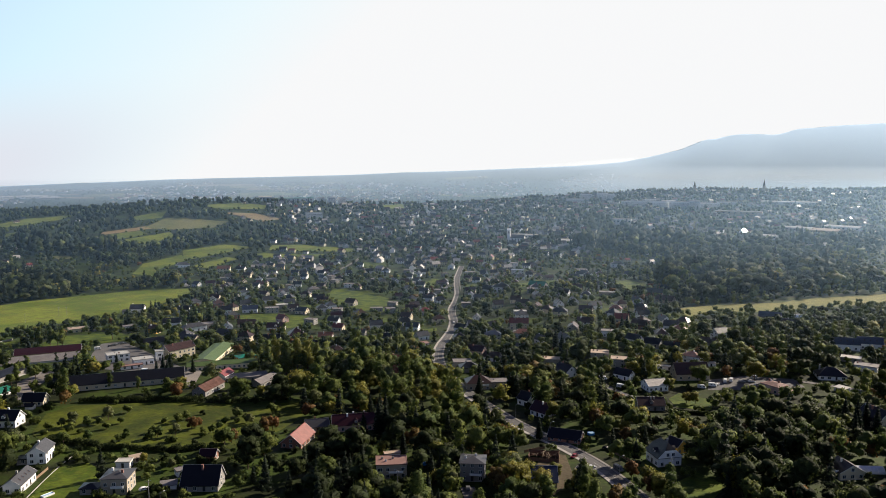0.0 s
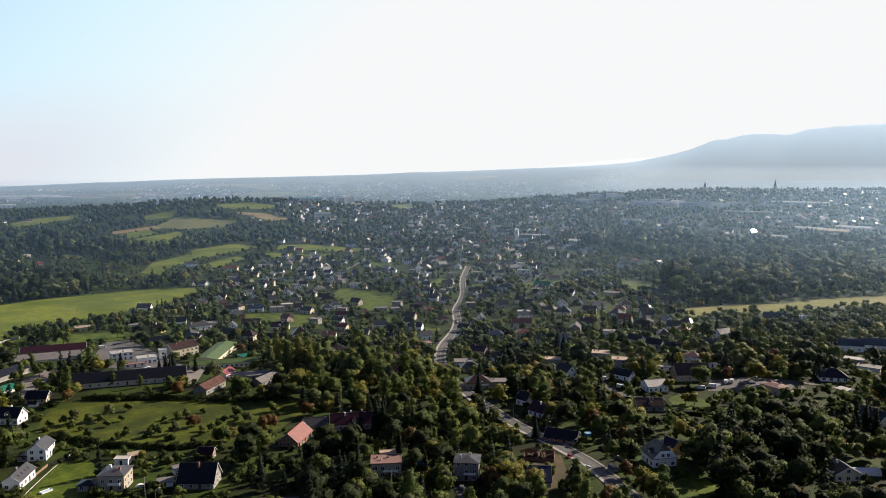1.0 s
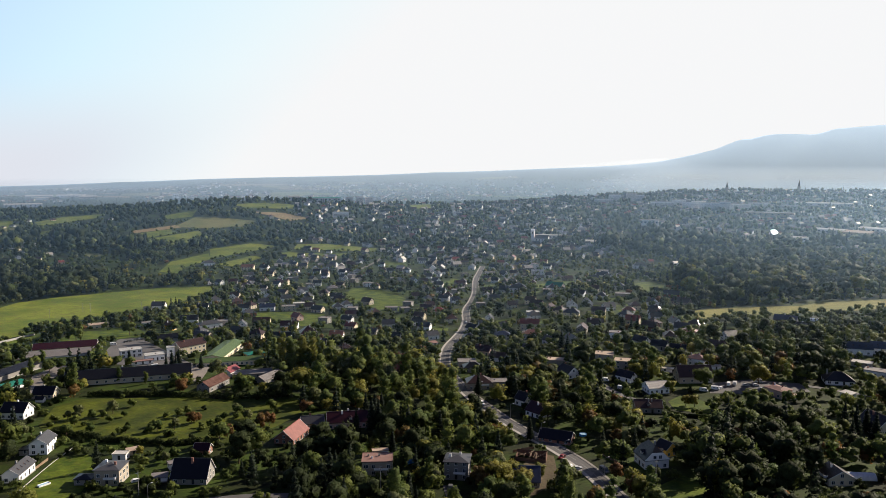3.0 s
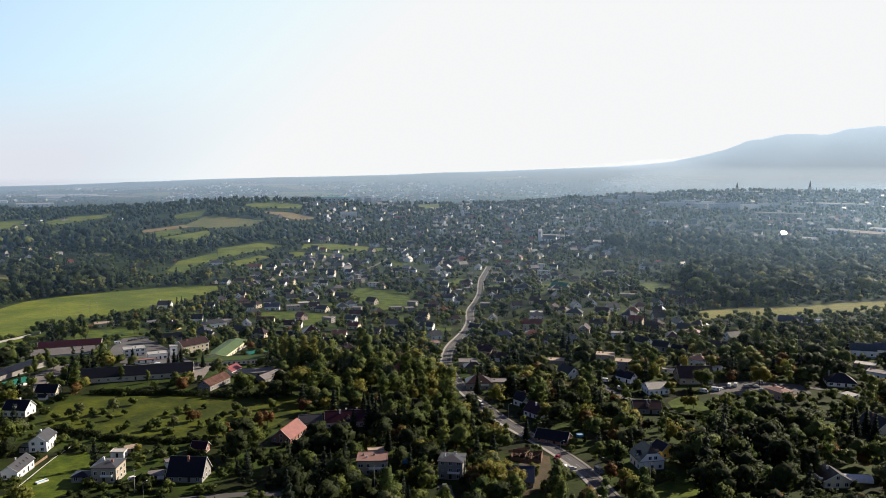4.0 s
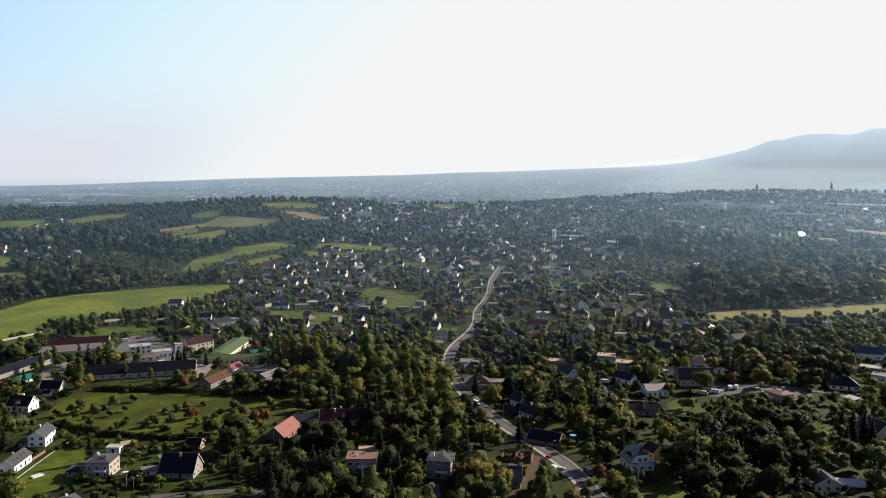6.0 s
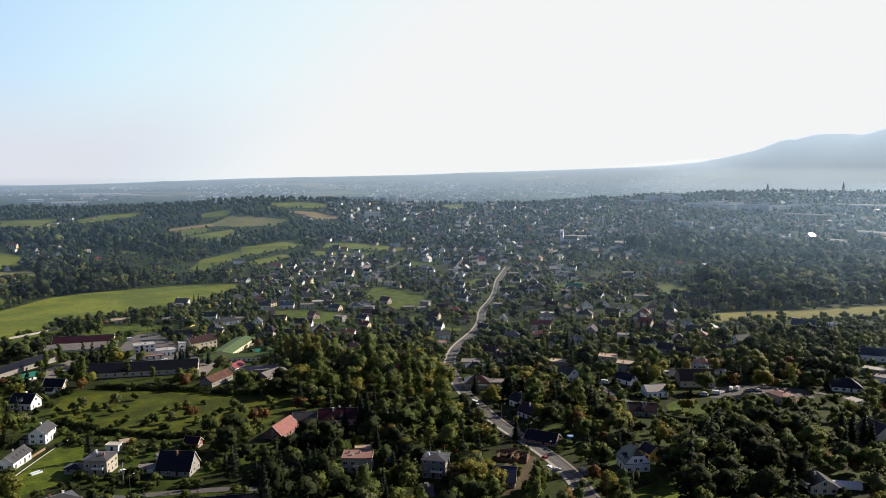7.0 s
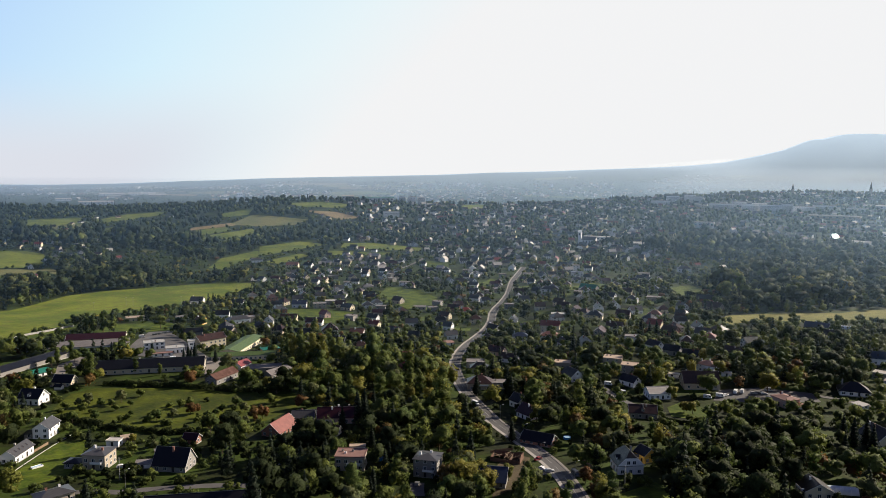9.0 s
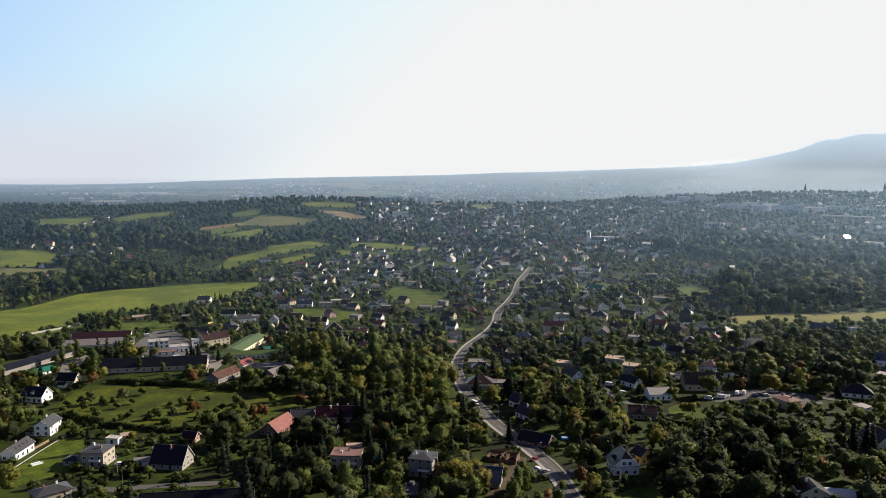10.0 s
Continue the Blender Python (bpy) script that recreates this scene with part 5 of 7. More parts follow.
house(-756.6, 1396.0, 45.3, 10.4, 7.8, 3.6, "hip", 2.7, "white_render", "grey_tiles", "distant white house with grey roof in a wooded hamlet", chimneys=1, detail=1)
house(-773.2, 1348.0, -16.4, 10.9, 8.1, 3.6, "hip", 2.7, "white_render", "grey_tiles", "distant white house with grey roof in a wooded hamlet", chimneys=1, detail=1)
house(-736.9, 1312.0, 17.1, 11.3, 7.8, 3.6, "gable", 2.7, "white_render", "charcoal_tiles", "distant white house with dark roof in a wooded hamlet", chimneys=1, detail=1)
house(-743.4, 1256.0, -24.2, 11.4, 7.8, 3.6, "gable", 2.7, "white_render", "pale_sheet", "distant white house with pale sheet roof in a wooded hamlet", chimneys=1, detail=1)
house(-696.2, 1268.0, -2.9, 8.8, 8.1, 3.6, "gable", 2.7, "white_render", "charcoal_tiles", "distant white house with dark roof in a wooded hamlet", chimneys=1, detail=1)
house(-689.0, 1322.0, 12.5, 11.2, 8.2, 3.6, "gable", 2.7, "cream_render", "maroon_tiles", "distant cream house with dark red roof in a wooded hamlet", chimneys=1, detail=1)
house(-663.8, 1288.0, 34.3, 12.0, 7.4, 3.6, "gable", 2.7, "grey_render", "charcoal_tiles", "distant grey house with dark roof in a wooded hamlet", chimneys=1, detail=1)
house(-692.6, 1372.0, 42.1, 10.2, 8.3, 3.6, "gable", 2.7, "white_render", "pale_sheet", "distant white house with pale sheet roof in a wooded hamlet", chimneys=1, detail=1)
house(-634.2, 1292.0, 49.1, 9.0, 7.1, 3.6, "gable", 2.7, "cream_render", "red_tiles", "distant cream house with red roof in a wooded hamlet", chimneys=1, detail=1)
house(-989.1, 1876.0, -10.5, 12.1, 7.5, 3.6, "hip", 2.7, "white_render", "grey_tiles", "distant white house with grey roof in a wooded hamlet", chimneys=1, detail=1)
house(-511.1, 1126.0, 26.4, 9.7, 7.6, 3.6, "gable", 2.7, "grey_render", "pale_sheet", "distant grey house with pale sheet roof in a wooded hamlet", chimneys=1, detail=1)
house(-781.7, 1864.0, 4.7, 9.9, 7.8, 3.6, "hip", 2.7, "white_render", "grey_tiles", "distant white house with grey roof in a wooded hamlet", chimneys=1, detail=1)
house(-755.3, 1876.0, 22.6, 11.9, 7.9, 3.6, "gable", 2.7, "white_render", "charcoal_tiles", "distant white house with dark roof in a wooded hamlet", chimneys=1, detail=1)
house(-928.2, 1874.0, 53.6, 11.7, 8.4, 3.6, "gable", 2.7, "cream_render", "brown_tiles", "distant cream house with brown roof in a wooded hamlet", chimneys=1, detail=1)
house(-635.7, 1608.0, 30.4, 9.2, 8.1, 3.6, "hip", 2.7, "white_render", "grey_tiles", "distant white house with grey roof in a wooded hamlet", chimneys=1, detail=1)
house(-646.3, 1056.0, 20.0, 13.0, 9.0, 3.4, "gable", 3.2, "cream_render", "red_tiles", "distant low house with red tiled roof beside fields", chimneys=1, detail=1)
house(-380.3, 1284.0, 21.5, 21.8, 11.8, 5.0, "hip", 3.7, "white_render", "grey_tiles", "white farmhouse on the slope", chimneys=1, detail=1)
house(-300.7, 1230.4, 1.7, 20.2, 11.8, 5.9, "gable", 4.2, "cream_render", "orange_tiles", "cream house with orange roof on the slope", chimneys=1, detail=1)
house(-272.9, 1228.3, -17.5, 15.1, 10.1, 5.0, "gable", 4.2, "white_render", "charcoal_tiles", "white gabled house with dark roof", chimneys=1, detail=1)
house(4.6, 786.5, 7.7, 11.8, 8.4, 5.0, "hip", 3.0, "beige_render", "red_tiles", "beige house with red roof by the road", chimneys=1, detail=1)
house(-9.0, 804.5, -7.4, 12.6, 9.2, 4.7, "gable", 3.4, "rendered_brick_render", "maroon_tiles", "red brick house with maroon roof", chimneys=1, detail=1)
house(13.3, 876.8, -25.9, 11.8, 8.4, 5.0, "gable", 3.4, "white_render", "grey_tiles", "white roadside house with pale roof", chimneys=1, detail=1)
house(11.3, 936.5, -25.7, 10.9, 8.4, 5.0, "gable", 3.4, "white_render", "grey_tiles", "white roadside house with grey roof", chimneys=1, detail=1)
house(129.0, 698.1, -15.5, 15.1, 10.9, 5.9, "hip", 3.7, "cream_render", "grey_tiles", "cream villa with dark hipped roof", chimneys=1, detail=1)
house(136.3, 630.8, -16.2, 13.4, 9.2, 5.5, "gable", 3.5, "white_render", "brown_tiles", "white house with brown roof", chimneys=1, detail=1)
house(163.6, 825.6, -31.2, 13.4, 10.1, 4.2, "gable", 3.7, "white_render", "charcoal_tiles", "white gabled house with wide roof", chimneys=1, detail=1)
house(154.2, 922.4, -37.5, 21.8, 11.8, 3.4, "gable", 4.2, "grey_render", "teal_sheet", "hall with teal grey roof", chimneys=0, detail=1)
house(104.5, 908.4, -3.6, 21.8, 10.9, 6.7, "hip", 3.4, "white_render", "charcoal_tiles", "long white house with dark roof", chimneys=1, detail=1)
house(89.6, 913.8, -40.6, 12.6, 9.2, 5.0, "gable", 4.2, "white_render", "charcoal_tiles", "white gabled house with sunlit roof", chimneys=1, detail=1)
house(163.3, 1123.0, -5.3, 18.5, 11.8, 6.7, "flat", 0.0, "white_render", "slate_blue_tiles", "white block with blue roof", chimneys=0, detail=1)
house(169.6, 1192.4, -5.1, 11.8, 10.1, 9.2, "flat", 0.0, "white_render", "bitumen", "tall white block with flat roof", chimneys=0, storeys=3, detail=1)
house(89.1, 1110.3, -2.6, 15.1, 10.1, 5.9, "flat", 0.0, "white_render", "bitumen", "white block by the road", chimneys=0, detail=1)
house(261.5, 1116.1, -11.2, 16.8, 10.9, 7.1, "flat", 0.0, "white_render", "bitumen", "white cube villa with flat roof", chimneys=0, detail=1)
house(227.3, 897.5, -18.2, 15.1, 10.1, 5.0, "hip", 3.4, "white_render", "grey_tiles", "white house with grey roof", chimneys=1, detail=1)
house(212.3, 817.3, -18.6, 18.5, 10.1, 4.5, "flat", 0.0, "beige_render", "bitumen", "beige flat roofed house", chimneys=1, detail=1)
house(337.1, 1180.5, -5.9, 20.2, 11.8, 7.6, "hip", 3.9, "white_render", "grey_tiles", "large white house with grey roof", chimneys=1, detail=1)
house(263.4, 809.8, -23.0, 16.8, 10.1, 5.0, "gable", 3.7, "rendered_brick_render", "charcoal_tiles", "brick house with dark roof", chimneys=1, detail=1)
house(258.6, 763.7, -46.7, 18.5, 10.9, 3.9, "gable", 3.9, "beige_render", "brown_tiles", "low house with broad brown roof", chimneys=1, detail=1)
house(312.6, 842.0, -22.4, 18.5, 10.9, 5.4, "gable", 4.2, "white_render", "slate_blue_tiles", "white house with blue grey roof", chimneys=1, detail=1)
house(390.4, 916.0, -53.1, 15.1, 10.1, 5.4, "gable", 4.5, "white_render", "slate_blue_tiles", "white gabled house with blue roof", chimneys=1, detail=1)
house(413.5, 923.6, -24.1, 18.5, 10.9, 4.5, "hip", 3.9, "cream_render", "brown_tiles", "cream house with dark roof", chimneys=1, detail=1)
house(390.7, 983.0, -21.7, 21.8, 10.9, 4.5, "flat", 0.0, "white_render", "bitumen", "long low white house", chimneys=0, detail=1)
house(174.5, 649.6, -30.0, 11.8, 9.2, 4.5, "gable", 3.7, "cream_render", "red_tiles", "cream house with steep red roof", chimneys=1, detail=1)
house(179.4, 614.7, -44.3, 12.6, 9.2, 4.2, "gable", 3.7, "rendered_brick_render", "brown_tiles", "brick house with brown roof", chimneys=1, detail=1)
house(186.8, 706.7, -19.8, 11.8, 8.4, 4.5, "hip", 3.0, "white_render", "orange_tiles", "white house with pale red roof", chimneys=1, detail=1)
house(98.0, 736.2, -4.6, 12.6, 8.4, 4.2, "flat", 0.0, "grey_render", "pale_sheet", "low grey house with pale roof", chimneys=0, detail=1)
# ---- lanes, walls, hedges, vehicles, poles and landmarks ----
for key, tone in (("paint_white", (0.72, 0.72, 0.71)), ("paint_red", (0.22, 0.02, 0.02)), ("paint_black", (0.02, 0.02, 0.022)), ("paint_grey", (0.14, 0.145, 0.15)), ("paint_silver", (0.42, 0.43, 0.44))):
    surface(key, tone, 0.06, 0.8, 0.3, relief=0.05)
surface("tyre", (0.02, 0.02, 0.02), 0.2, 2.0, 0.9)
surface("blue_liner", (0.03, 0.22, 0.55), 0.15, 0.8, 0.4)
surface("pale_blue", (0.32, 0.50, 0.62), 0.2, 0.8, 0.4)
surface("plastic_film", (0.62, 0.68, 0.74), 0.2, 0.6, 0.3, relief=0.2)
surface("polished_sheet", (0.75, 0.74, 0.72), 0.05, 0.3, 0.16, 1.0, relief=0.05)


def lane(line, half, material, label):
    ROADS.append((line, half + 0.6))
    ribbon("lane", line, half, -half, 0.13, material, label)


def garden_wall(line, tall, material, label):
    ob = ribbon("wall", line, 0.12, -0.12, tall, material, label, thick=tall + 0.6, category="wall")
    return ob


def garden_fence(line, label):
    """Posts with boards nailed between them."""
    root = tagged(new("fence"), label, "fence")
    rail = along(line, 2.4)
    p0 = rail[0][0]
    root.location = (p0.x, p0.y, height(p0.x, p0.y))
    base = Vector(root.location)
    for k, (p, n) in enumerate(rail):
        z = height(p.x, p.y)
        c = Vector((p.x, p.y, z)) - base
        part("post", slab(bmesh.new(), -0.06, 0.06, -0.06, 0.06, -0.3, 1.5, 0.01), "weathered_wood", root, at=Matrix.Translation(c))
        if k + 1 < len(rail):
            q = rail[k + 1][0]
            turn = math.atan2(q.y - p.y, q.x - p.x)
            length = (q - p).length
            part("board_panel", slab(bmesh.new(), 0.07, length - 0.07, -0.02, 0.02, 0.1, 1.35, 0.01), "weathered_wood", root, at=Matrix.Translation(c) @ Matrix.Rotation(turn, 4, "Z"))


def hedge(line, tall, wide, label):
    """One hedge of leaf clumps along a line."""
    g = np.random.default_rng(int(abs(line[0][0]) * 10))
    rail = along(line, wide * 0.8)
    p0 = rail[0][0]
    z0 = height(p0.x, p0.y)
    blobs = []
    for p, n in rail:
        s = float(g.uniform(0.75, 1.2))
        blobs.append(((p.x - p0.x, p.y - p0.y, height(p.x, p.y) - z0 + tall * 0.48 * s), (wide * 0.6 * s, wide * 0.6 * s, tall * 0.55 * s)))
        TAKEN.append((p.x, p.y, 1.0))
    v = leaf_cloud(g, blobs, len(blobs) * 150, 0.42)
    ob = new("hedge", mesh_of("hedge", v, np.arange(len(v)).reshape(-1, 4).tolist(), ["leaves_dark"]))
    ob.location = (p0.x, p0.y, z0)
    tagged(ob, label, "hedge")


def lathe_wheel():
    bm = bmesh.new()
    bmesh.ops.create_cone(bm, segments=12, radius1=0.32, radius2=0.32, depth=0.22, cap_ends=True, matrix=Matrix.Rotation(radians(90), 4, "X"))
    tyre = finish(bm, "wheel", "tyre")
    bm = bmesh.new()
    bmesh.ops.create_cone(bm, segments=10, radius1=0.2, radius2=0.2, depth=0.24, cap_ends=True, matrix=Matrix.Rotation(radians(90), 4, "X"))
    return tyre, finish(bm, "rim", "galvanised")


WHEEL = lathe_wheel()


def across(bm, outline, half, slot=0):
    """A closed outline in x and z, run across the width."""
    a, c = [bm.verts.new((x, -half, z)) for x, z in outline], [bm.verts.new((x, half, z)) for x, z in outline]
    n = len(outline)
    f = [bm.faces.new(a), bm.faces.new(c[::-1])] + [bm.faces.new((a[k], c[k], c[(k + 1) % n], a[(k + 1) % n])) for k in range(n)]
    for q in f:
        q.material_index = slot
    bmesh.ops.recalc_face_normals(bm, faces=f)
    bmesh.ops.bevel(bm, geom=list({e for q in f if q.is_valid for e in q.edges}), offset=0.05, segments=1, affect="EDGES")
    return bm


def on_wheels(root, axles, half, size=1.0):
    for x in axles:
        for s in (-1, 1):
            w = part("wheel", WHEEL[0], None, root, at=pose(x, s * half, 0.32 * size) @ Matrix.Scale(size, 4))
            part("rim", WHEEL[1], None, w)


def car(x, y, turn, paint, label):
    root = tagged(new("car"), label, "car")
    root.matrix_basis = pose(x, y, height(x, y) + 0.13, 0, 0, turn)
    TAKEN.append((x, y, 2.4))
    part("body", across(bmesh.new(), [(-2.1, 0.25), (2.1, 0.25), (2.15, 0.6), (1.95, 0.8), (1.0, 0.9), (0.35, 1.4), (-1.3, 1.43), (-1.95, 0.95), (-2.15, 0.6)], 0.85), paint, root)
    part("glasshouse", across(bmesh.new(), [(0.98, 0.92), (0.42, 1.34), (-1.25, 1.36), (-1.8, 0.96)], 0.875), "window_glass", root)
    on_wheels(root, (-1.3, 1.35), 0.8)
    for s in (-1, 1):
        part("headlight", slab(bmesh.new(), 2.05, 2.17, s * 0.62 - 0.16, s * 0.62 + 0.16, 0.56, 0.7, 0.02), "frame_white", root)


def van(x, y, turn, paint, label):
    root = tagged(new("van"), label, "van")
    root.matrix_basis = pose(x, y, height(x, y) + 0.13, 0, 0, turn) @ Matrix.Scale(0.86, 4)
    TAKEN.append((x, y, 3.2))
    part("body", across(bmesh.new(), [(-2.9, 0.4), (2.9, 0.4), (2.95, 1.0), (2.3, 1.3), (1.75, 2.1), (2.0, 2.5), (1.6, 2.75), (-2.85, 2.75), (-2.95, 1.2)], 1.08), paint, root)
    part("windscreen", across(bmesh.new(), [(2.33, 1.32), (1.8, 2.08), (0.9, 2.08), (0.9, 1.3)], 1.1), "window_glass", root)
    part("side_window", slab(bmesh.new(), -1.6, -0.4, -1.1, 1.1, 1.5, 2.0, 0.03), "window_glass", root)
    on_wheels(root, (-1.8, 1.9), 1.0, 1.1)


def rod(bm, a, b, r0, r1, n=8):
    a, b = Vector(a), Vector(b)
    bmesh.ops.create_cone(bm, segments=n, radius1=r0, radius2=r1, depth=(b - a).length, cap_ends=True,
                          matrix=Matrix.Translation((a + b) / 2) @ (b - a).to_track_quat("Z", "Y").to_matrix().to_4x4())
    return bm


def street_lamp(x, y, turn):
    root = tagged(new("street_lamp"), "tall grey street lamp with a bent arm", "street lamp", "lamps along the road")
    root.matrix_basis = pose(x, y, height(x, y), 0, 0, turn)
    part("pole", rod(bmesh.new(), (0, 0, -0.5), (0, 0, 8.2), 0.11, 0.06), "galvanised", root)
    part("arm", rod(bmesh.new(), (0, 0, 8.1), (1.4, 0, 8.6), 0.05, 0.04), "galvanised", root)
    part("lamp_head", slab(bmesh.new(), 1.3, 2.1, -0.16, 0.16, 8.52, 8.7, 0.04), "frame_white", root)


def power_pole(x, y, turn):
    root = tagged(new("power_pole"), "weathered wooden power pole with a crossarm", "power pole", "power poles")
    root.matrix_basis = pose(x, y, height(x, y), 0, 0, turn)
    part("pole", rod(bmesh.new(), (0, 0, -0.8), (0, 0, 10), 0.17, 0.11), "concrete", root)
    part("crossarm", slab(bmesh.new(), -1.1, 1.1, -0.06, 0.06, 9.3, 9.45, 0.01), "galvanised", root)
    for u in (-1, 0, 1):
        part("insulator", rod(bmesh.new(), (u, 0, 9.45), (u, 0, 9.75), 0.06, 0.04), "frame_brown", root)


def round_pool(x, y, r):
    root = tagged(new("garden_pool"), "round blue above-ground garden pool", "pool")
    root.matrix_basis = pose(x, y, height(x, y))
    TAKEN.append((x, y, r + 1))
    bm = bmesh.new()
    bmesh.ops.create_cone(bm, segments=28, radius1=r, radius2=r, depth=1.3, cap_ends=True, matrix=Matrix.Translation((0, 0, 0.5)))
    part("wall", bm, "blue_liner", root)
    bm = bmesh.new()
    bmesh.ops.create_cone(bm, segments=28, radius1=r - 0.12, radius2=r - 0.14, depth=0.06, cap_ends=True, matrix=Matrix.Translation((0, 0, 1.17)))
    part("water", bm, "pale_blue", root)


def lawn_pool(x, y, turn):
    root = tagged(new("paddling_pool"), "small pale blue rectangular pool on the lawn", "pool")
    root.matrix_basis = pose(x, y, height(x, y) + 0.1, 0, 0, turn)
    bm = bmesh.new()
    for a in ((-2.4, 2.4, -1.1, -0.9), (-2.4, 2.4, 0.9, 1.1), (-2.4, -2.2, -0.9, 0.9), (2.2, 2.4, -0.9, 0.9)):
        slab(bm, *a, 0, 0.7, 0.04)
    part("rim", bm, "frame_white", root)
    part("water", slab(bmesh.new(), -2.2, 2.2, -0.9, 0.9, 0, 0.5), "pale_blue", root)


def tarp(x, y, turn):
    bm = bmesh.new()
    bmesh.ops.create_grid(bm, x_segments=12, y_segments=8, size=1)
    g = random.Random(3)
    for v in bm.verts:
        v.co = (v.co.x * 3, v.co.y * 2, 1.6 + 0.3 * math.sin(v.co.x * 3) + g.uniform(-0.08, 0.08) - 0.9 * (abs(v.co.x) > 0.95))
    made = bmesh.ops.extrude_face_region(bm, geom=bm.faces[:])
    bmesh.ops.translate(bm, verts=[e for e in made["geom"] if isinstance(e, bmesh.types.BMVert)], vec=(0, 0, -1.4))
    bmesh.ops.recalc_face_normals(bm, faces=bm.faces[:])
    ob = new("tarpaulin", finish(bm, "tarpaulin", "blue_liner"))
    ob.matrix_basis = pose(x, y, height(x, y), 0, 0, turn)
    tagged(ob, "bright blue tarpaulin over a stack in a garden", "tarpaulin")


def polytunnel(x, y, turn, long, wide):
    root = tagged(new("polytunnel"), "white plastic film tunnel greenhouse", "greenhouse")
    root.matrix_basis = pose(x, y + wide / 2, height(x, y), 0, 0, turn)
    TAKEN.append((x, y + wide / 2, long / 2))
    r = wide / 2
    arc = [(-r * math.cos(math.pi * k / 14), r * 0.95 * math.sin(math.pi * k / 14)) for k in range(15)]
    part("film", prism(bmesh.new(), [(a, b - 0.1) for a, b in arc], -long / 2, long / 2), "plastic_film", root)
    for k in range(6):
        u = -long / 2 + long * k / 5
        bm = prism(bmesh.new(), [(a * 1.015, b * 1.015 - 0.1) for a, b in arc], u - 0.05, u + 0.05)
        part("hoop", bm, "frame_white", root)


surface("old_brick", (0.15, 0.085, 0.06), 0.45, 1.2, 0.95)


def ruin(x, y, turn):
    root = tagged(new("ruin"), "roofless brick ruin with fallen brown timbers", "ruin")
    root.matrix_basis = pose(x, y + 4, height(x, y), 0, 0, turn)
    TAKEN.append((x, y + 4, 9))
    g = random.Random(8)
    for a in ((-7, 7, -4.2, -3.8, 1.4), (-7, 7, 3.8, 4.2, 2.2), (-7, -6.6, -3.8, 3.8, 1.7), (6.6, 7, -3.8, 3.8, 2.6), (2, 2.3, -3.8, 3.8, 1.7)):
        bm = slab(bmesh.new(), a[0], a[1], a[2], a[3], -0.5, a[4])
        bmesh.ops.subdivide_edges(bm, edges=bm.edges[:], cuts=4, use_grid_fill=True)
        for v in bm.verts:
            if v.co.z > 1.2:
                v.co.z += g.uniform(-0.7, 0.5)
        part("wall", bm, "old_brick", root)
    for k in range(30):
        c = Vector((g.uniform(-6.3, 6.3), g.uniform(-3, 3), g.uniform(0.9, 2.6)))
        w = Vector((g.uniform(-1, 1), g.uniform(-2.4, 2.4), g.uniform(-0.5, 0.5)))
        part("timber", rod(bmesh.new(), c - w, c + w, 0.14, 0.12, 5), "weathered_wood", root)


def church(x, y, turn):
    root = tagged(new("church"), "white church with a tall plain tower", "church")
    root.matrix_basis = pose(x, y, height(x, y), 0, 0, turn)
    TAKEN.append((x, y, 18))
    part("tower", slab(bmesh.new(), -3.6, 3.6, -3.2, 3.2, -2, 25), "white_render", root)
    part("tower_roof", roof_mesh(bmesh.new(), "shed", 7.2, 6.4, 25, 3.0, 0.3), "white_render", root)
    part("nave", prism(bmesh.new(), [(-9, -2), (9, -2), (9, 9), (0, 15), (-9, 9)], 4, 32), "white_render", root, at=pose(0, 6, 0))
    part("nave_roof", prism(bmesh.new(), [(-9.7, 8.7), (0, 15.1), (9.7, 8.7), (9.7, 9.1), (0, 15.5), (-9.7, 9.1)], 3.6, 32.4), "grey_tiles", root, at=pose(0, 6, 0))
    for k in range(4):
        part("window", slab(bmesh.new(), 7 + 6 * k, 8.6 + 6 * k, -9.05, -8.98, 3, 7.5), "window_glass", root, at=pose(0, 6, 0))
    part("belfry_opening", slab(bmesh.new(), -1, 1, -3.26, -3.18, 18, 22), "window_glass", root)


def hall(x, y, turn, w, d, tall, wall, roof, label):
    root = tagged(new("hall"), label, "hall")
    root.matrix_basis = pose(x, y + d / 2, height(x, y), 0, 0, turn)
    TAKEN.append((x, y + d / 2, max(w, d) * 0.45))
    part("wall", slab(bmesh.new(), -w / 2, w / 2, -d / 2, d / 2, -4, tall), wall, root)
    part("roof", roof_mesh(bmesh.new(), "gable", w, d, tall, d * 0.09, 0.4, 0.3), roof, root)
    for k in range(min(8, int(w / 8))):
        u = -w / 2 + (k + 0.5) * w / min(8, int(w / 8))
        part("window_band", slab(bmesh.new(), u - 2.4, u + 2.4, -d / 2 - 0.08, -d / 2 + 0.02, tall * 0.45, tall * 0.75), "window_glass", root)


def apartment_block(x, y, turn, w, d, tall):
    root = tagged(new("apartment_block"), "far pale apartment block with rows of windows", "apartment block", "far apartment blocks")
    root.matrix_basis = pose(x, y + d / 2, height(x, y), 0, 0, turn)
    TAKEN.append((x, y + d / 2, w * 0.5))
    part("wall", slab(bmesh.new(), -w / 2, w / 2, -d / 2, d / 2, -4, tall), "white_render", root)
    part("roof", roof_mesh(bmesh.new(), "flat", w, d, tall, 0), "bitumen", root)
    for s in range(int(tall / 3) - 1):
        part("window_row", slab(bmesh.new(), -w / 2 + 1.5, w / 2 - 1.5, -d / 2 - 0.08, -d / 2 + 0.02, 2 + 3 * s, 2.8 + 3 * s), "window_glass", root)


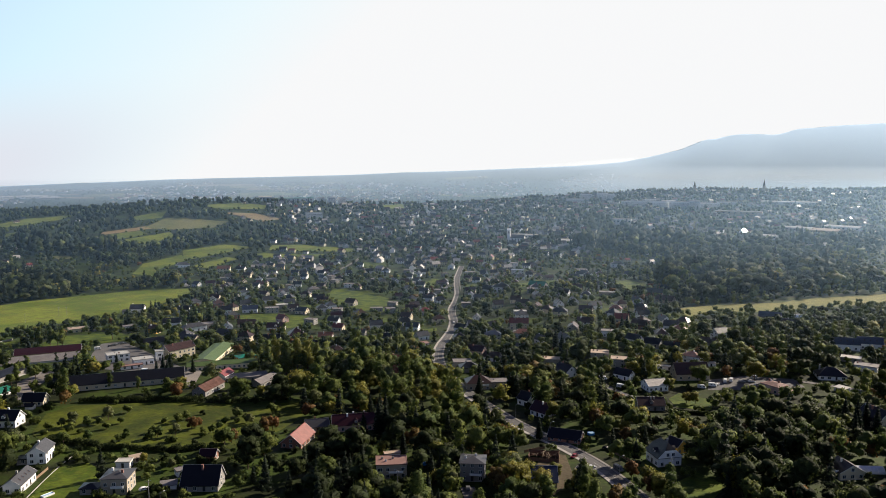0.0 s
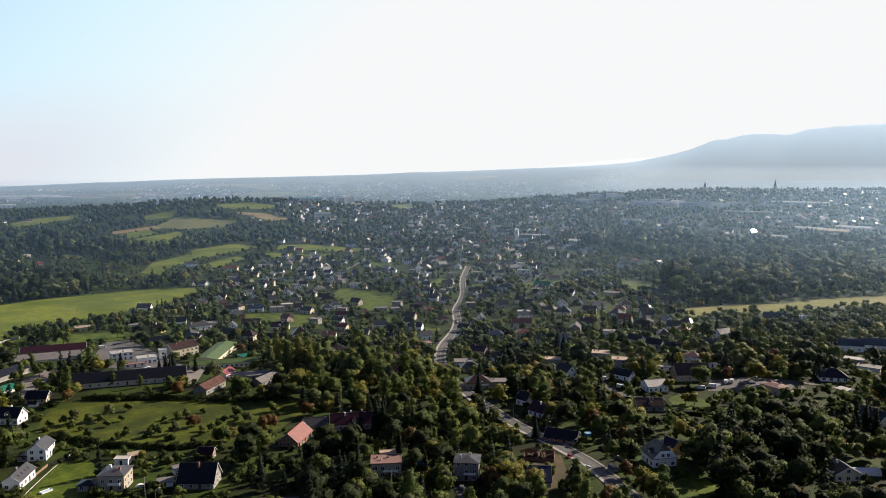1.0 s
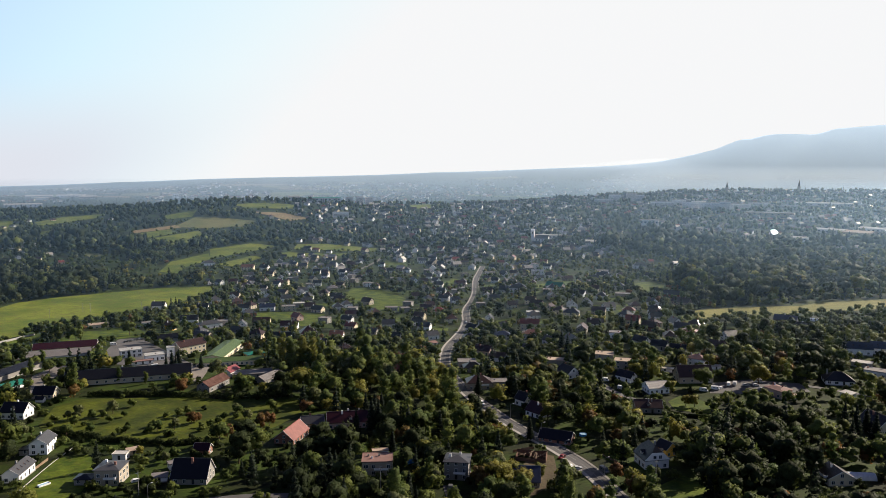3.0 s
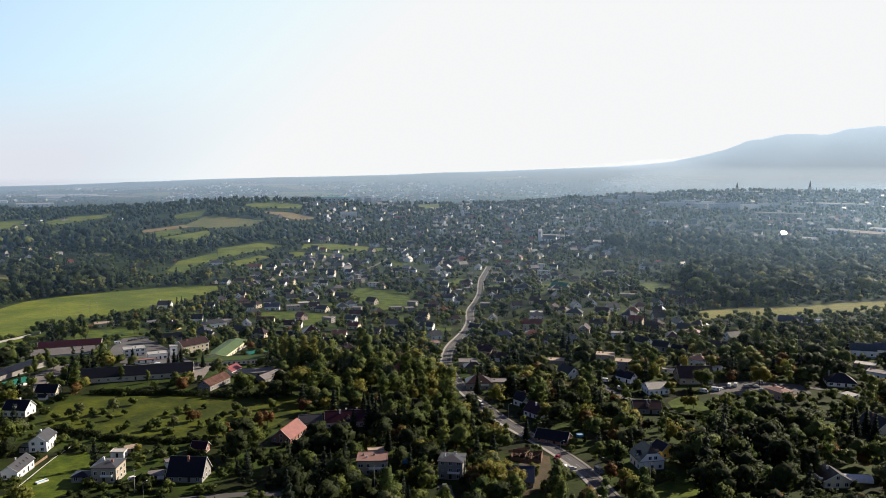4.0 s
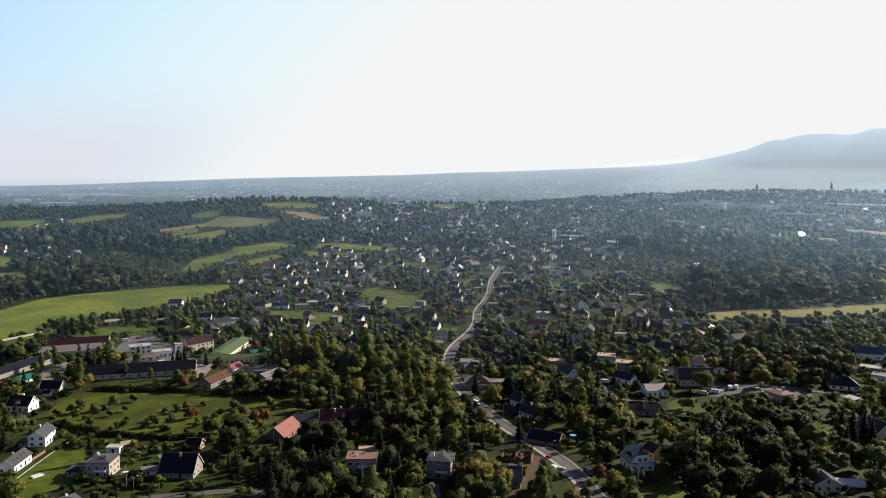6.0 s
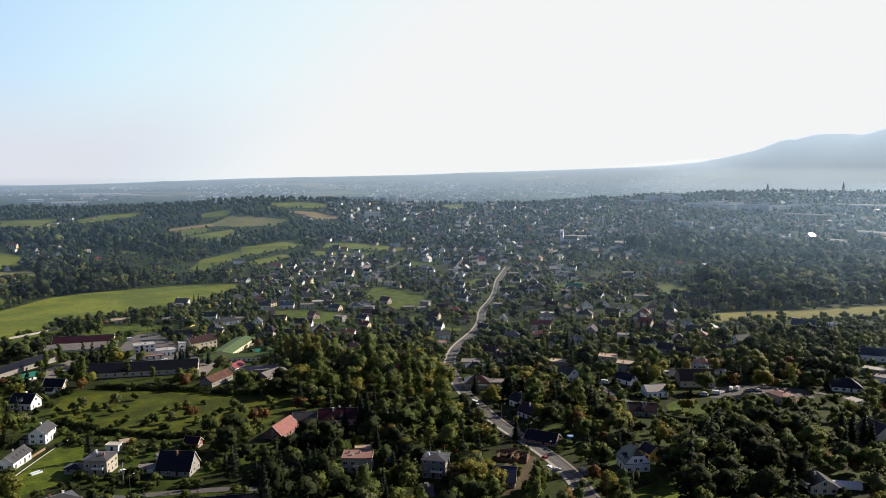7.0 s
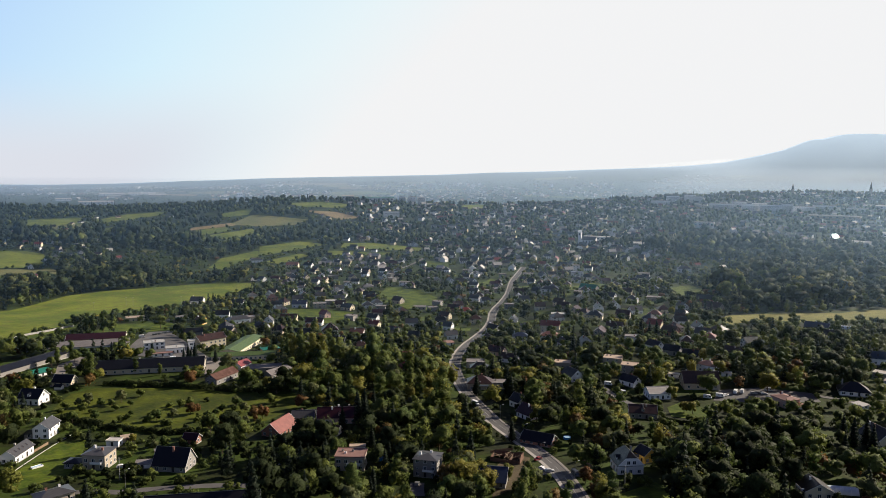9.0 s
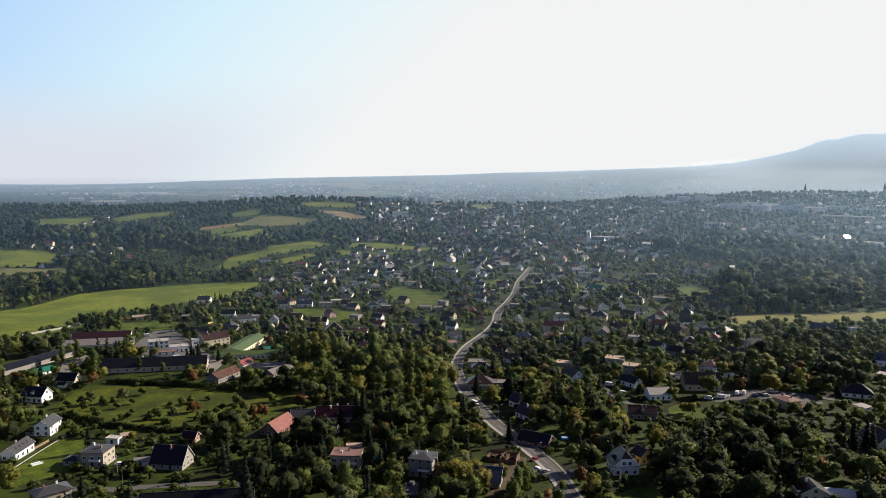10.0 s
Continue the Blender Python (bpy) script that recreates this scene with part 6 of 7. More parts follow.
def spire(x, y, tall):
    root = tagged(new("church_spire"), "far slender dark church spire above trees", "spire")
    root.matrix_basis = pose(x, y, height(x, y))
    part("tower", slab(bmesh.new(), -4, 4, -4, 4, -4, tall * 0.5), "grey_render", root)
    part("spire_roof", rod(bmesh.new(), (0, 0, tall * 0.5), (0, 0, tall), 4.6, 0.2, 8), "charcoal_tiles", root)


def shining_roof(x, y):
    """A steep polished roof that throws the sun back over the valley."""
    root = tagged(new("workshop"), "small workshop with a steep polished metal roof", "workshop")
    root.matrix_basis = pose(x, y, height(x, y), 0, 0, 38)
    TAKEN.append((x, y, 12))
    part("wall", prism(bmesh.new(), [(-5, -3), (5, -3), (5, 6), (0, 11), (-5, 6)], -9, 9), "white_render", root)
    part("roof", roof_mesh(bmesh.new(), "gable", 18, 10, 6, 5.0), "polished_sheet", root)


# lanes, walls and hedges
lane([(-150.7, 270.5), (-139.6, 282.1), (-124.0, 282.9), (-114.2, 286.2), (-96.5, 290.7), (-81.8, 293.2), (-68.1, 293.3)], 2.2, "asphalt", "narrow grey lane behind the lower gardens")
lane([(96.4, 500.9), (100.3, 478.2), (104.1, 456.6), (109.5, 441.6), (115.4, 431.2)], 2.2, "asphalt", "narrow grey village lane with parked vans")
lane([(193.5, 452.8), (220.2, 457.1), (233.5, 455.0), (249.2, 444.7), (265.2, 431.7)], 2.4, "asphalt", "dark asphalt lane between gardens")
lane([(48.6, 320.1), (54.3, 316.7), (61.0, 312.1)], 2.5, "paving", "short paved drive off the village road")
lane([(-117.1, 1201.8), (-91.9, 1302.5), (-84.6, 1346.2)], 3.0, "paving", "pale estate street among row houses")
lane([(-0.7, 288.0), (-1.6, 295.9), (-1.9, 301.8)], 3.0, "asphalt", "dark asphalt forecourt of the cube house")
garden_wall([(-365.6, 581.3), (-362.7, 599.2), (-356.4, 620.8), (-353.3, 652.9)], 1.7, "concrete", "long pale concrete wall beside the green verge")
garden_wall([(-344.5, 684.0), (-315.3, 701.6), (-275.9, 697.6)], 1.8, "concrete", "grey concrete wall behind the playing field")
garden_wall([(-180.0, 298.9), (-181.4, 318.0), (-182.4, 336.8), (-182.5, 354.6)], 0.35, "concrete", "low pale concrete edging across the lawn")
garden_fence([(-185.7, 325.0), (-185.8, 330.8), (-185.9, 336.8)], "grey wooden board fence between white houses")
garden_fence([(29.3, 340.6), (35.0, 343.8), (40.0, 345.4)], "brown wooden board fence beside the ruin")
garden_fence([(69.4, 342.3), (72.9, 330.9), (76.4, 320.2)], "low grey fence along the roadside garden")
hedge([(-215.5, 447.4), (-185.4, 446.3), (-149.6, 443.1)], 3.2, 2.6, "long dark green hedge below the barn")
hedge([(-147.1, 440.8), (-121.1, 440.1), (-98.1, 444.8)], 4.0, 3.0, "tall dark hedge below the sheds")
hedge([(-173.0, 362.5), (-153.8, 360.8), (-135.3, 356.5), (-123.8, 360.0)], 2.8, 2.4, "loose green hedge at the orchard edge")
hedge([(125.1, 401.8), (134.3, 396.4), (144.1, 393.2)], 2.0, 1.6, "clipped dark hedge round a lawn")
hedge([(-201.5, 376.4), (-187.4, 371.6), (-174.3, 365.2)], 3.0, 2.8, "loose green hedge at the orchard edge")
hedge([(-121.8, 341.7), (-114.7, 332.5), (-111.0, 326.6)], 3.6, 1.6, "row of dark columnar thujas")
hedge([(-208.1, 366.9), (-203.5, 374.4), (-201.1, 381.3)], 2.6, 2.4, "loose green hedge above white houses")
# vehicles
car(51.3, 333.0, -133.8, "paint_red", "dark red car driving on the village road")
car(31.0, 735.5, 92.6, "paint_white", "small white car on the village road")
car(-1.9, 299.4, 85.4, "paint_grey", "grey car on the asphalt forecourt")
car(-135.5, 309.6, 33.6, "paint_white", "white car parked beside a beige house")
car(52.5, 320.8, -39.3, "paint_white", "white car parked off the road")
car(55.4, 318.7, 10.1, "paint_silver", "silver car parked off the road")
car(69.4, 342.3, -51.5, "paint_black", "black car parked by the hedge")
car(-257.2, 610.6, 52.8, "paint_black", "dark car in the works car park")
car(-255.5, 613.3, 52.6, "paint_black", "dark car in the works car park")
car(-253.7, 616.1, 52.4, "paint_grey", "grey car in the works car park")
car(-252.0, 618.9, 52.2, "paint_black", "dark car in the works car park")
car(-250.2, 621.7, 51.9, "paint_grey", "grey car in the works car park")
car(-238.6, 535.3, 34.0, "paint_silver", "silver car by the office block")
car(-191.5, 511.0, 30.5, "paint_white", "white car by the office block")
car(192.3, 457.0, -12.8, "paint_silver", "silver car in the van yard")
car(195.6, 458.0, -13.1, "paint_grey", "grey car in the van yard")
car(198.8, 457.0, -8.5, "paint_white", "white car in the van yard")
car(174.0, 452.7, 39.0, "paint_white", "white car in the van yard")
car(199.2, 449.7, -3.9, "paint_silver", "silver car in the van yard")
car(32.8, 454.8, -44.1, "paint_white", "white car parked in a drive")
car(47.8, 798.6, 86.6, "paint_grey", "grey car on the village road")
car(7.1, 521.9, 84.2, "paint_black", "dark car on the village road")
car(-324.8, 584.1, 49.1, "paint_grey", "grey car beside the verge")
van(66.5, 314.8, -66.9, "paint_grey", "dark grey van parked on the verge")
van(105.6, 471.4, -22.6, "paint_white", "white van parked in the lane")
van(111.7, 453.8, -38.8, "paint_white", "white van parked in the lane")
van(181.6, 458.0, 63.4, "paint_white", "white motorhome in the van yard")
van(186.0, 459.0, 62.9, "paint_white", "white motorhome in the van yard")
van(170.0, 450.6, -15.7, "paint_white", "white van in the van yard")
van(-262.3, 597.3, 28.7, "paint_white", "white van in the car park")
van(-199.5, 514.3, 26.2, "paint_white", "white van beside offices")
van(20.8, 426.3, -47.8, "paint_white", "white van beside the road")
van(161.6, 447.5, -14.9, "paint_white", "white van in the van yard")
van(203.2, 463.2, -13.7, "paint_silver", "silver van in the yard")
# lamps and poles
street_lamp(52.6, 333.0, 11.0)
street_lamp(65.5, 310.2, 8.1)
street_lamp(46.0, 360.7, 12.7)
street_lamp(34.8, 395.9, 15.0)
street_lamp(21.8, 447.6, 17.2)
street_lamp(-61.6, 295.7, 31.8)
street_lamp(-122.0, 286.1, 43.1)
street_lamp(9.6, 552.5, 19.0)
street_lamp(20.8, 680.5, 18.2)
street_lamp(38.5, 773.7, 17.2)
power_pole(-384.0, 814.5, 35.2)
power_pole(-375.8, 814.5, 34.8)
power_pole(-324.8, 826.7, 31.4)
power_pole(-398.2, 770.9, 37.3)
power_pole(-129.2, 295.5, 33.6)
power_pole(85.4, 302.1, -5.8)
power_pole(-30.9, 297.5, 15.9)
power_pole(15.1, 306.8, 7.2)
# garden things
round_pool(68.1, 365.2, 1.9)
lawn_pool(-173.0, 306.9, 54.4)
tarp(-20.4, 328.4, 8.6)
polytunnel(173.7, 302.0, -8.0, 14.5, 5.5)
polytunnel(338.7, 659.8, -25.2, 24, 6)
ruin(36.9, 328.6, -14.4)
# landmarks
church(217.3, 1534.2, -18.1)
hall(336.2, 1505.1, -24.6, 42, 24, 6, "white_render", "pale_sheet", "white market hall with pale flat roof")
hall(261.6, 1576.2, -12.4, 60, 14, 9, "white_render", "pale_sheet", "long white school block behind the church")
hall(918.9, 1652.0, -54.1, 70, 26, 9, "white_render", "pale_sheet", "pale factory hall with light roof")
hall(948.1, 1581.7, -55.9, 60, 40, 12, "beige_render", "bitumen_tan", "big factory hall with tan roof")
hall(786.7, 1544.0, -47.0, 40, 20, 8, "white_render", "pale_sheet", "pale factory shed with light roof")
hall(1033.6, 1658.2, -56.9, 80, 30, 9, "white_render", "pale_sheet", "pale factory hall with light roof")
hall(546.9, 1807.1, -21.8, 45, 16, 14, "white_render", "bitumen", "white office block among trees")
hall(2150.0, 3760.0, -30.0, 240, 60, 9, "white_render", "pale_sheet", "huge white distant warehouse with bright roof")
hall(-1715.0, 3350.0, 25.9, 110, 50, 9, "white_render", "pale_sheet", "distant white warehouse on the plain")
hall(-1590.0, 3385.0, 24.0, 120, 50, 9, "white_render", "pale_sheet", "distant white warehouse on the plain")
hall(-1490.0, 3330.0, 24.3, 70, 45, 9, "beige_render", "pale_sheet", "distant pale warehouse on the plain")
hall(-1650.0, 3255.0, 24.3, 60, 40, 8, "white_render", "pale_sheet", "distant white warehouse on the plain")
hall(-1545.0, 2895.0, 27.7, 130, 40, 12, "white_render", "pale_sheet", "long distant factory roof behind the hill")
hall(-1790.0, 3085.0, 28.0, 60, 30, 9, "white_render", "pale_sheet", "distant white factory on the plain")
hall(-1130.0, 3420.0, 18.0, 26, 16, 20, "white_render", "pale_sheet", "far white block in the town on the plain")
hall(-780.0, 3340.0, 12.0, 60, 26, 8, "white_render", "pale_sheet", "far white halls in the town on the plain")
hall(-385.0, 2180.0, 10.0, 34, 16, 13, "white_render", "pale_sheet", "white works on the hilltop")
hall(-300.0, 2190.0, 6.0, 100, 16, 12, "white_render", "teal_sheet", "long hilltop hall with pale teal roof")
hall(920.0, 1960.1, -35.1, 120, 18, 9, "beige_render", "bitumen", "row of far garages and sheds")
hall(1197.9, 2200.0, -38.6, 160, 30, 9, "white_render", "pale_sheet", "long far factory with pale roof")
apartment_block(763.6, 2128.6, -14.7, 45, 14, 20)
apartment_block(805.1, 2089.2, -24.1, 55, 14, 22)
apartment_block(842.7, 2072.2, -22.1, 30, 14, 26)
apartment_block(763.1, 2222.3, -15.0, 40, 14, 18)
apartment_block(803.0, 2170.2, -18.3, 40, 14, 18)
apartment_block(627.6, 2451.0, -14.4, 40, 14, 22)
apartment_block(682.3, 2447.8, -15.6, 36, 14, 24)
apartment_block(696.0, 2398.8, -16.2, 28, 14, 22)
apartment_block(900.1, 2107.5, -23.1, 60, 14, 16)
apartment_block(712.6, 2222.3, -17.8, 70, 14, 14)
apartment_block(980.6, 2162.3, -24.4, 60, 14, 14)
apartment_block(1040.4, 2116.2, -26.2, 70, 14, 12)
apartment_block(-195.0, 2190.0, 5.1, 22, 14, 22)
apartment_block(-168.0, 2200.0, 4.4, 24, 14, 22)
apartment_block(-225.0, 2195.0, 5.6, 20, 14, 18)
apartment_block(575.7, 2389.3, -13.5, 60, 14, 13)
apartment_block(-218.6, 1890.0, 16.6, 40, 14, 14)
spire(1094.0, 2680.0, 40)
spire(1359.0, 2680.0, 46)
shining_roof(767.8, 1630.3)
# ---- the town behind: one pattern house of each kind, then copies ----
def pattern(*a, **k):
    return house(0, 0, 0, *a, place=False, **k)


PATTERNS = [pattern(13, 10, 5.4, "gable", 4.0, "white_render", "charcoal_tiles", "white gabled town house with dark roof"),
            pattern(14, 11, 5.6, "hip", 3.8, "cream_render", "brown_tiles", "cream town house with brown hipped roof"),
            pattern(12, 10, 6.4, "flat", 0, "grey_render", "bitumen", "grey cube town house with flat roof"),
            pattern(13, 10, 5.2, "gable", 4.2, "cream_render", "brown_tiles", "cream gabled town house with brown roof"),
            pattern(14, 11, 5.4, "pyramid", 4.6, "white_render", "grey_tiles", "white town house with grey pyramid roof"),
            pattern(15, 10, 5.6, "gable", 3.6, "beige_render", "maroon_tiles", "beige town house with maroon roof"),
            pattern(12, 11, 5.4, "halfhip", 4.4, "white_render", "charcoal_tiles", "white town house with dark half-hipped roof"),
            pattern(14, 10, 5.0, "gable", 4.4, "white_render", "grey_tiles", "white gabled town house with grey roof")]
town = random.Random(11)
spots, tries = [], 0


def soft(v, a, b, w):
    """1 between a and b, fading over w at both ends."""
    return max(0.0, min(1.0, (v - a) / w + 0.5)) * max(0.0, min(1.0, (b - v) / w + 0.5))


def town_chance(x, y):
    """How thickly houses stand, by the lie of the settlement."""
    warp = noise.noise((x * 0.004, y * 0.003, 5.0)) + 0.5 * noise.noise((x * 0.012, y * 0.009, 8.0))
    a, v = x / y + 0.06 * warp, y * (1 + 0.10 * warp)
    p = max(0.42 * soft(a, -0.17, 0.22, 0.09) * soft(v, 1050, 2300, 200),
            0.34 * soft(a, -0.2, 0.24, 0.09) * soft(v, 660, 1150, 200),
            0.36 * soft(a, -0.28, -0.10, 0.07) * soft(v, 640, 1150, 120),
            0.32 * soft(a, 0.14, 0.5, 0.08) * soft(v, 540, 900, 90) * (1 - ease(205, 235, x) * ease(590, 620, y)),
            0.6 * soft(a, 0.36, 0.9, 0.08) * soft(v, 1650, 2000, 130),
            0.4 * soft(a, 0.10, 0.9, 0.1) * soft(v, 2050, 2800, 200),
            0.22 * soft(a, -0.9, -0.54, 0.05) * soft(v, 1150, 1600, 150),
            0.06 * soft(a, 0.22, 0.7, 0.1) * soft(v, 900, 1500, 150))
    return p * max(0.15, min(1.0, 0.75 + 1.3 * noise.noise((x * 0.011, y * 0.006, 3.0))))


road_box = [(p.x, p.y, w) for line, w in ROADS for p, n in along(line, 6.0)]


def free_spot(x, y, gap):
    if any((x - a) ** 2 + (y - b) ** 2 < (w + 9) ** 2 for a, b, w in road_box):
        return False
    if any((x - a) ** 2 + (y - b) ** 2 < (r + gap * 0.6) ** 2 for a, b, r in TAKEN if abs(a - x) < 80 and abs(b - y) < 80):
        return False
    return not any(inside(x, y, ring) for ring in CLEAR)


far_houses = []
while len(spots) < 1900 and tries < 26000:
    tries += 1
    y = math.sqrt(town.uniform(560 ** 2, 2750 ** 2))
    x = town.uniform(-0.66, 0.66) * y
    if town.random() > town_chance(x, y) or not free_spot(x, y, 18.0 if y < 1000 else 12.0):
        continue
    spots.append((x, y))
    TAKEN.append((x, y, 7.5))
spots.sort(key=lambda p: p[1])
for k, (x, y) in enumerate(spots):
    turn = 18 * noise.noise((x * 0.004, y * 0.004, 2.0)) + town.choice((0, 0, 90, -45)) + town.uniform(-22, 22)
    if k < 170:
        h = copy_thing(PATTERNS[town.randrange(len(PATTERNS))], pose(x, y, height(x, y) - 0.2, 0, 0, turn))
        h.scale = (0.85,) * 3
        h["group"] = "houses of the town"
    else:
        far_houses.append((x, y, turn, town.uniform(0.7, 1.05), town.random()))
lawn_rng = random.Random(5)
for x, y in spots[:130]:
    if lawn_rng.random() < 0.62:
        side, long_, deep = lawn_rng.choice((-1, 1)), lawn_rng.uniform(7, 13), lawn_rng.uniform(6, 11)
        cx, cy = x + side * (9 + long_), y - lawn_rng.uniform(0, 10)
        if free_spot(cx, cy, 8.0):
            ring = [(cx + u * long_ + lawn_rng.uniform(-2, 2), cy + v * deep + lawn_rng.uniform(-2, 2)) for u, v in ((-1, -1), (1, -0.8), (0.9, 1), (-1.1, 0.9))]
            patch("lawn", "mown green garden lawn beside a town house", "lawn", ring, cell=30.0, category="lawn")
for ob in PATTERNS:
    for o in (*ob.children_recursive, ob):
        bpy.data.objects.remove(o)


def distant_houses(name, label, rows, wall, roofs):
    """Many small gabled houses, joined."""
    verts, faces, slots = [], [], []
    for x, y, turn, s, pick in rows:
        m = pose(x, y, height(x, y) - 0.5, 0, 0, turn) @ Matrix.Scale(s, 4)
        n = len(verts)
        pts = [(-6.5, -5, 0), (6.5, -5, 0), (6.5, 5, 0), (-6.5, 5, 0), (-6.5, -5, 6), (6.5, -5, 6), (6.5, 5, 6), (-6.5, 5, 6), (-6.5, 0, 9.6), (6.5, 0, 9.6),
               (-7, -5.6, 5.7), (7, -5.6, 5.7), (7, 5.6, 5.7), (-7, 5.6, 5.7), (-7, 0, 9.9), (7, 0, 9.9)]
        verts += [tuple(m @ Vector(p)) for p in pts]
        r = 1 + int(pick * len(roofs)) % len(roofs)
        for f, k in (((0, 1, 5, 4), 0), ((1, 2, 6, 9, 5), 0), ((2, 3, 7, 6), 0), ((3, 0, 4, 8, 7), 0), ((10, 11, 15, 14), r), ((12, 13, 14, 15), r)):
            faces.append(tuple(n + i for i in f))
            slots.append(k)
        for u in (-3.5, 0, 3.5):
            for z in (1.4, 3.9):
                q = len(verts)
                verts += [tuple(m @ Vector(p)) for p in ((u - 0.7, -5.06, z), (u + 0.7, -5.06, z), (u + 0.7, -5.06, z + 1.3), (u - 0.7, -5.06, z + 1.3))]
                faces.append((q, q + 1, q + 2, q + 3))
                slots.append(len(roofs) + 1)
    ob = new(name, mesh_of(name, verts, faces, [wall, *roofs, "window_glass"], slots))
    return tagged(ob, label, "houses", kind="stuff")


for k in range(2200):
    y = town.uniform(3150, 4080)
    x = town.uniform(-0.66, 0.62) * y
    dense = noise.noise((x * 0.0022, y * 0.0035, 7.0)) + 0.35 * soft(x / y, -0.36, 0.22, 0.1) * soft(y, 3150, 3900, 200)
    if dense > 0.12:
        far_houses.append((x, y, town.uniform(-70, 70), town.uniform(0.7, 1.25), town.random()))
third = [[r for k, r in enumerate(far_houses) if k % 3 == j] for j in range(3)]
distant_houses("distant_houses", "distant white houses of the town with mixed roofs", third[0], "white_render", ("charcoal_tiles", "pale_sheet", "grey_tiles"))
distant_houses("distant_houses", "distant cream houses of the town with brown roofs", third[1], "cream_render", ("brown_tiles", "grey_tiles", "red_tiles"))
distant_houses("distant_houses", "distant grey houses of the town with dark roofs", third[2], "grey_render", ("charcoal_tiles", "maroon_tiles", "pale_sheet"))

# ---- trees ----
def crown_blobs(rng, kind, tall, wide):
    blobs = []
    if kind == "conifer":
        for k in range(9):
            u = k / 8
            blobs.append(((0, 0, tall * (0.14 + 0.84 * u)), (wide * (1.02 - u) ** 0.85 + 0.15, wide * (1.02 - u) ** 0.85 + 0.15, tall * 0.07)))
    elif kind == "poplar":
        for k in range(7):
            u = k / 6
            r = wide * (0.55 + 0.55 * math.sin(math.pi * (0.15 + 0.75 * u)))
            blobs.append(((rng.normal() * 0.25 * wide, rng.normal() * 0.25 * wide, tall * (0.2 + 0.72 * u)), (r * 0.8, r * 0.8, tall * 0.12)))
    else:
        low = 0.14 if kind == "shrub" else 0.32
        for k in range(11):
            a, u = rng.uniform(0, 6.28), rng.uniform(0, 1)
            reach = wide * (0.55 + 0.25 * rng.uniform()) * math.sin(math.pi * (0.2 + 0.65 * u))
            s = wide * rng.uniform(0.34, 0.56)
            blobs.append(((reach * math.cos(a), reach * math.sin(a), tall * (low + (0.88 - low) * u)), (s, s, s * 0.85)))
        blobs.append(((0, 0, tall * 0.62), (wide * 0.55, wide * 0.55, tall * 0.3)))
    return blobs


def trunk_bm(rng, kind, tall, wide):
    """A tapered trunk with limbs."""
    bm = bmesh.new()

    def limb(a, b, ra, rb, n=6):
        a, b = Vector(a), Vector(b)
        bmesh.ops.create_cone(bm, segments=n, radius1=ra, radius2=rb, depth=(b - a).length, cap_ends=True,
                              matrix=Matrix.Translation((a + b) / 2) @ (b - a).to_track_quat("Z", "Y").to_matrix().to_4x4())

    r = 0.02 * tall + 0.05
    top = tall * (0.95 if kind == "conifer" else 0.7)
    limb((0, 0, -0.6), (0.1, 0, top * 0.5), r, r * 0.7, 7)
    limb((0.1, 0, top * 0.49), (0.0, 0.1, top), r * 0.7, r * 0.15)
    if kind != "conifer":
        for k in range(6):
            a = k * 1.05 + rng.uniform(0, 0.5)
            z = tall * rng.uniform(0.22, 0.5)
            limb((0, 0, z), (math.cos(a) * wide * 0.6, math.sin(a) * wide * 0.6, z + tall * 0.22), r * 0.4, r * 0.08, 5)
    return bm


SPECIES = (("broadleaf", "leaves_green", 9.5, 4.0), ("broadleaf", "leaves_dark", 10.5, 4.4), ("broadleaf", "leaves_yellow", 8.5, 3.7), ("broadleaf", "leaves_russet", 7.0, 3.4),
           ("broadleaf", "leaves_silver", 9.0, 4.0), ("conifer", "needles", 11.5, 2.4), ("shrub", "leaves_green", 3.6, 2.4), ("poplar", "leaves_yellow", 15.0, 3.2),
           ("poplar", "leaves_green", 14.0, 3.0), ("shrub", "leaves_dark", 3.0, 2.2), ("broadleaf", "leaves_green", 6.0, 2.8))
TREE_WORDS = {"leaves_green": "leafy green", "leaves_dark": "dark green dense", "leaves_yellow": "yellow green sunlit", "leaves_russet": "reddish brown autumn", "leaves_silver": "silvery grey green", "needles": "dark"}
KIND_WORDS = {"broadleaf": "broadleaf tree with a rounded crown", "conifer": "spruce tree with drooping tiers", "shrub": "garden shrub spreading low", "poplar": "tall narrow poplar tree"}
rng = np.random.default_rng(4)
MODELS = []
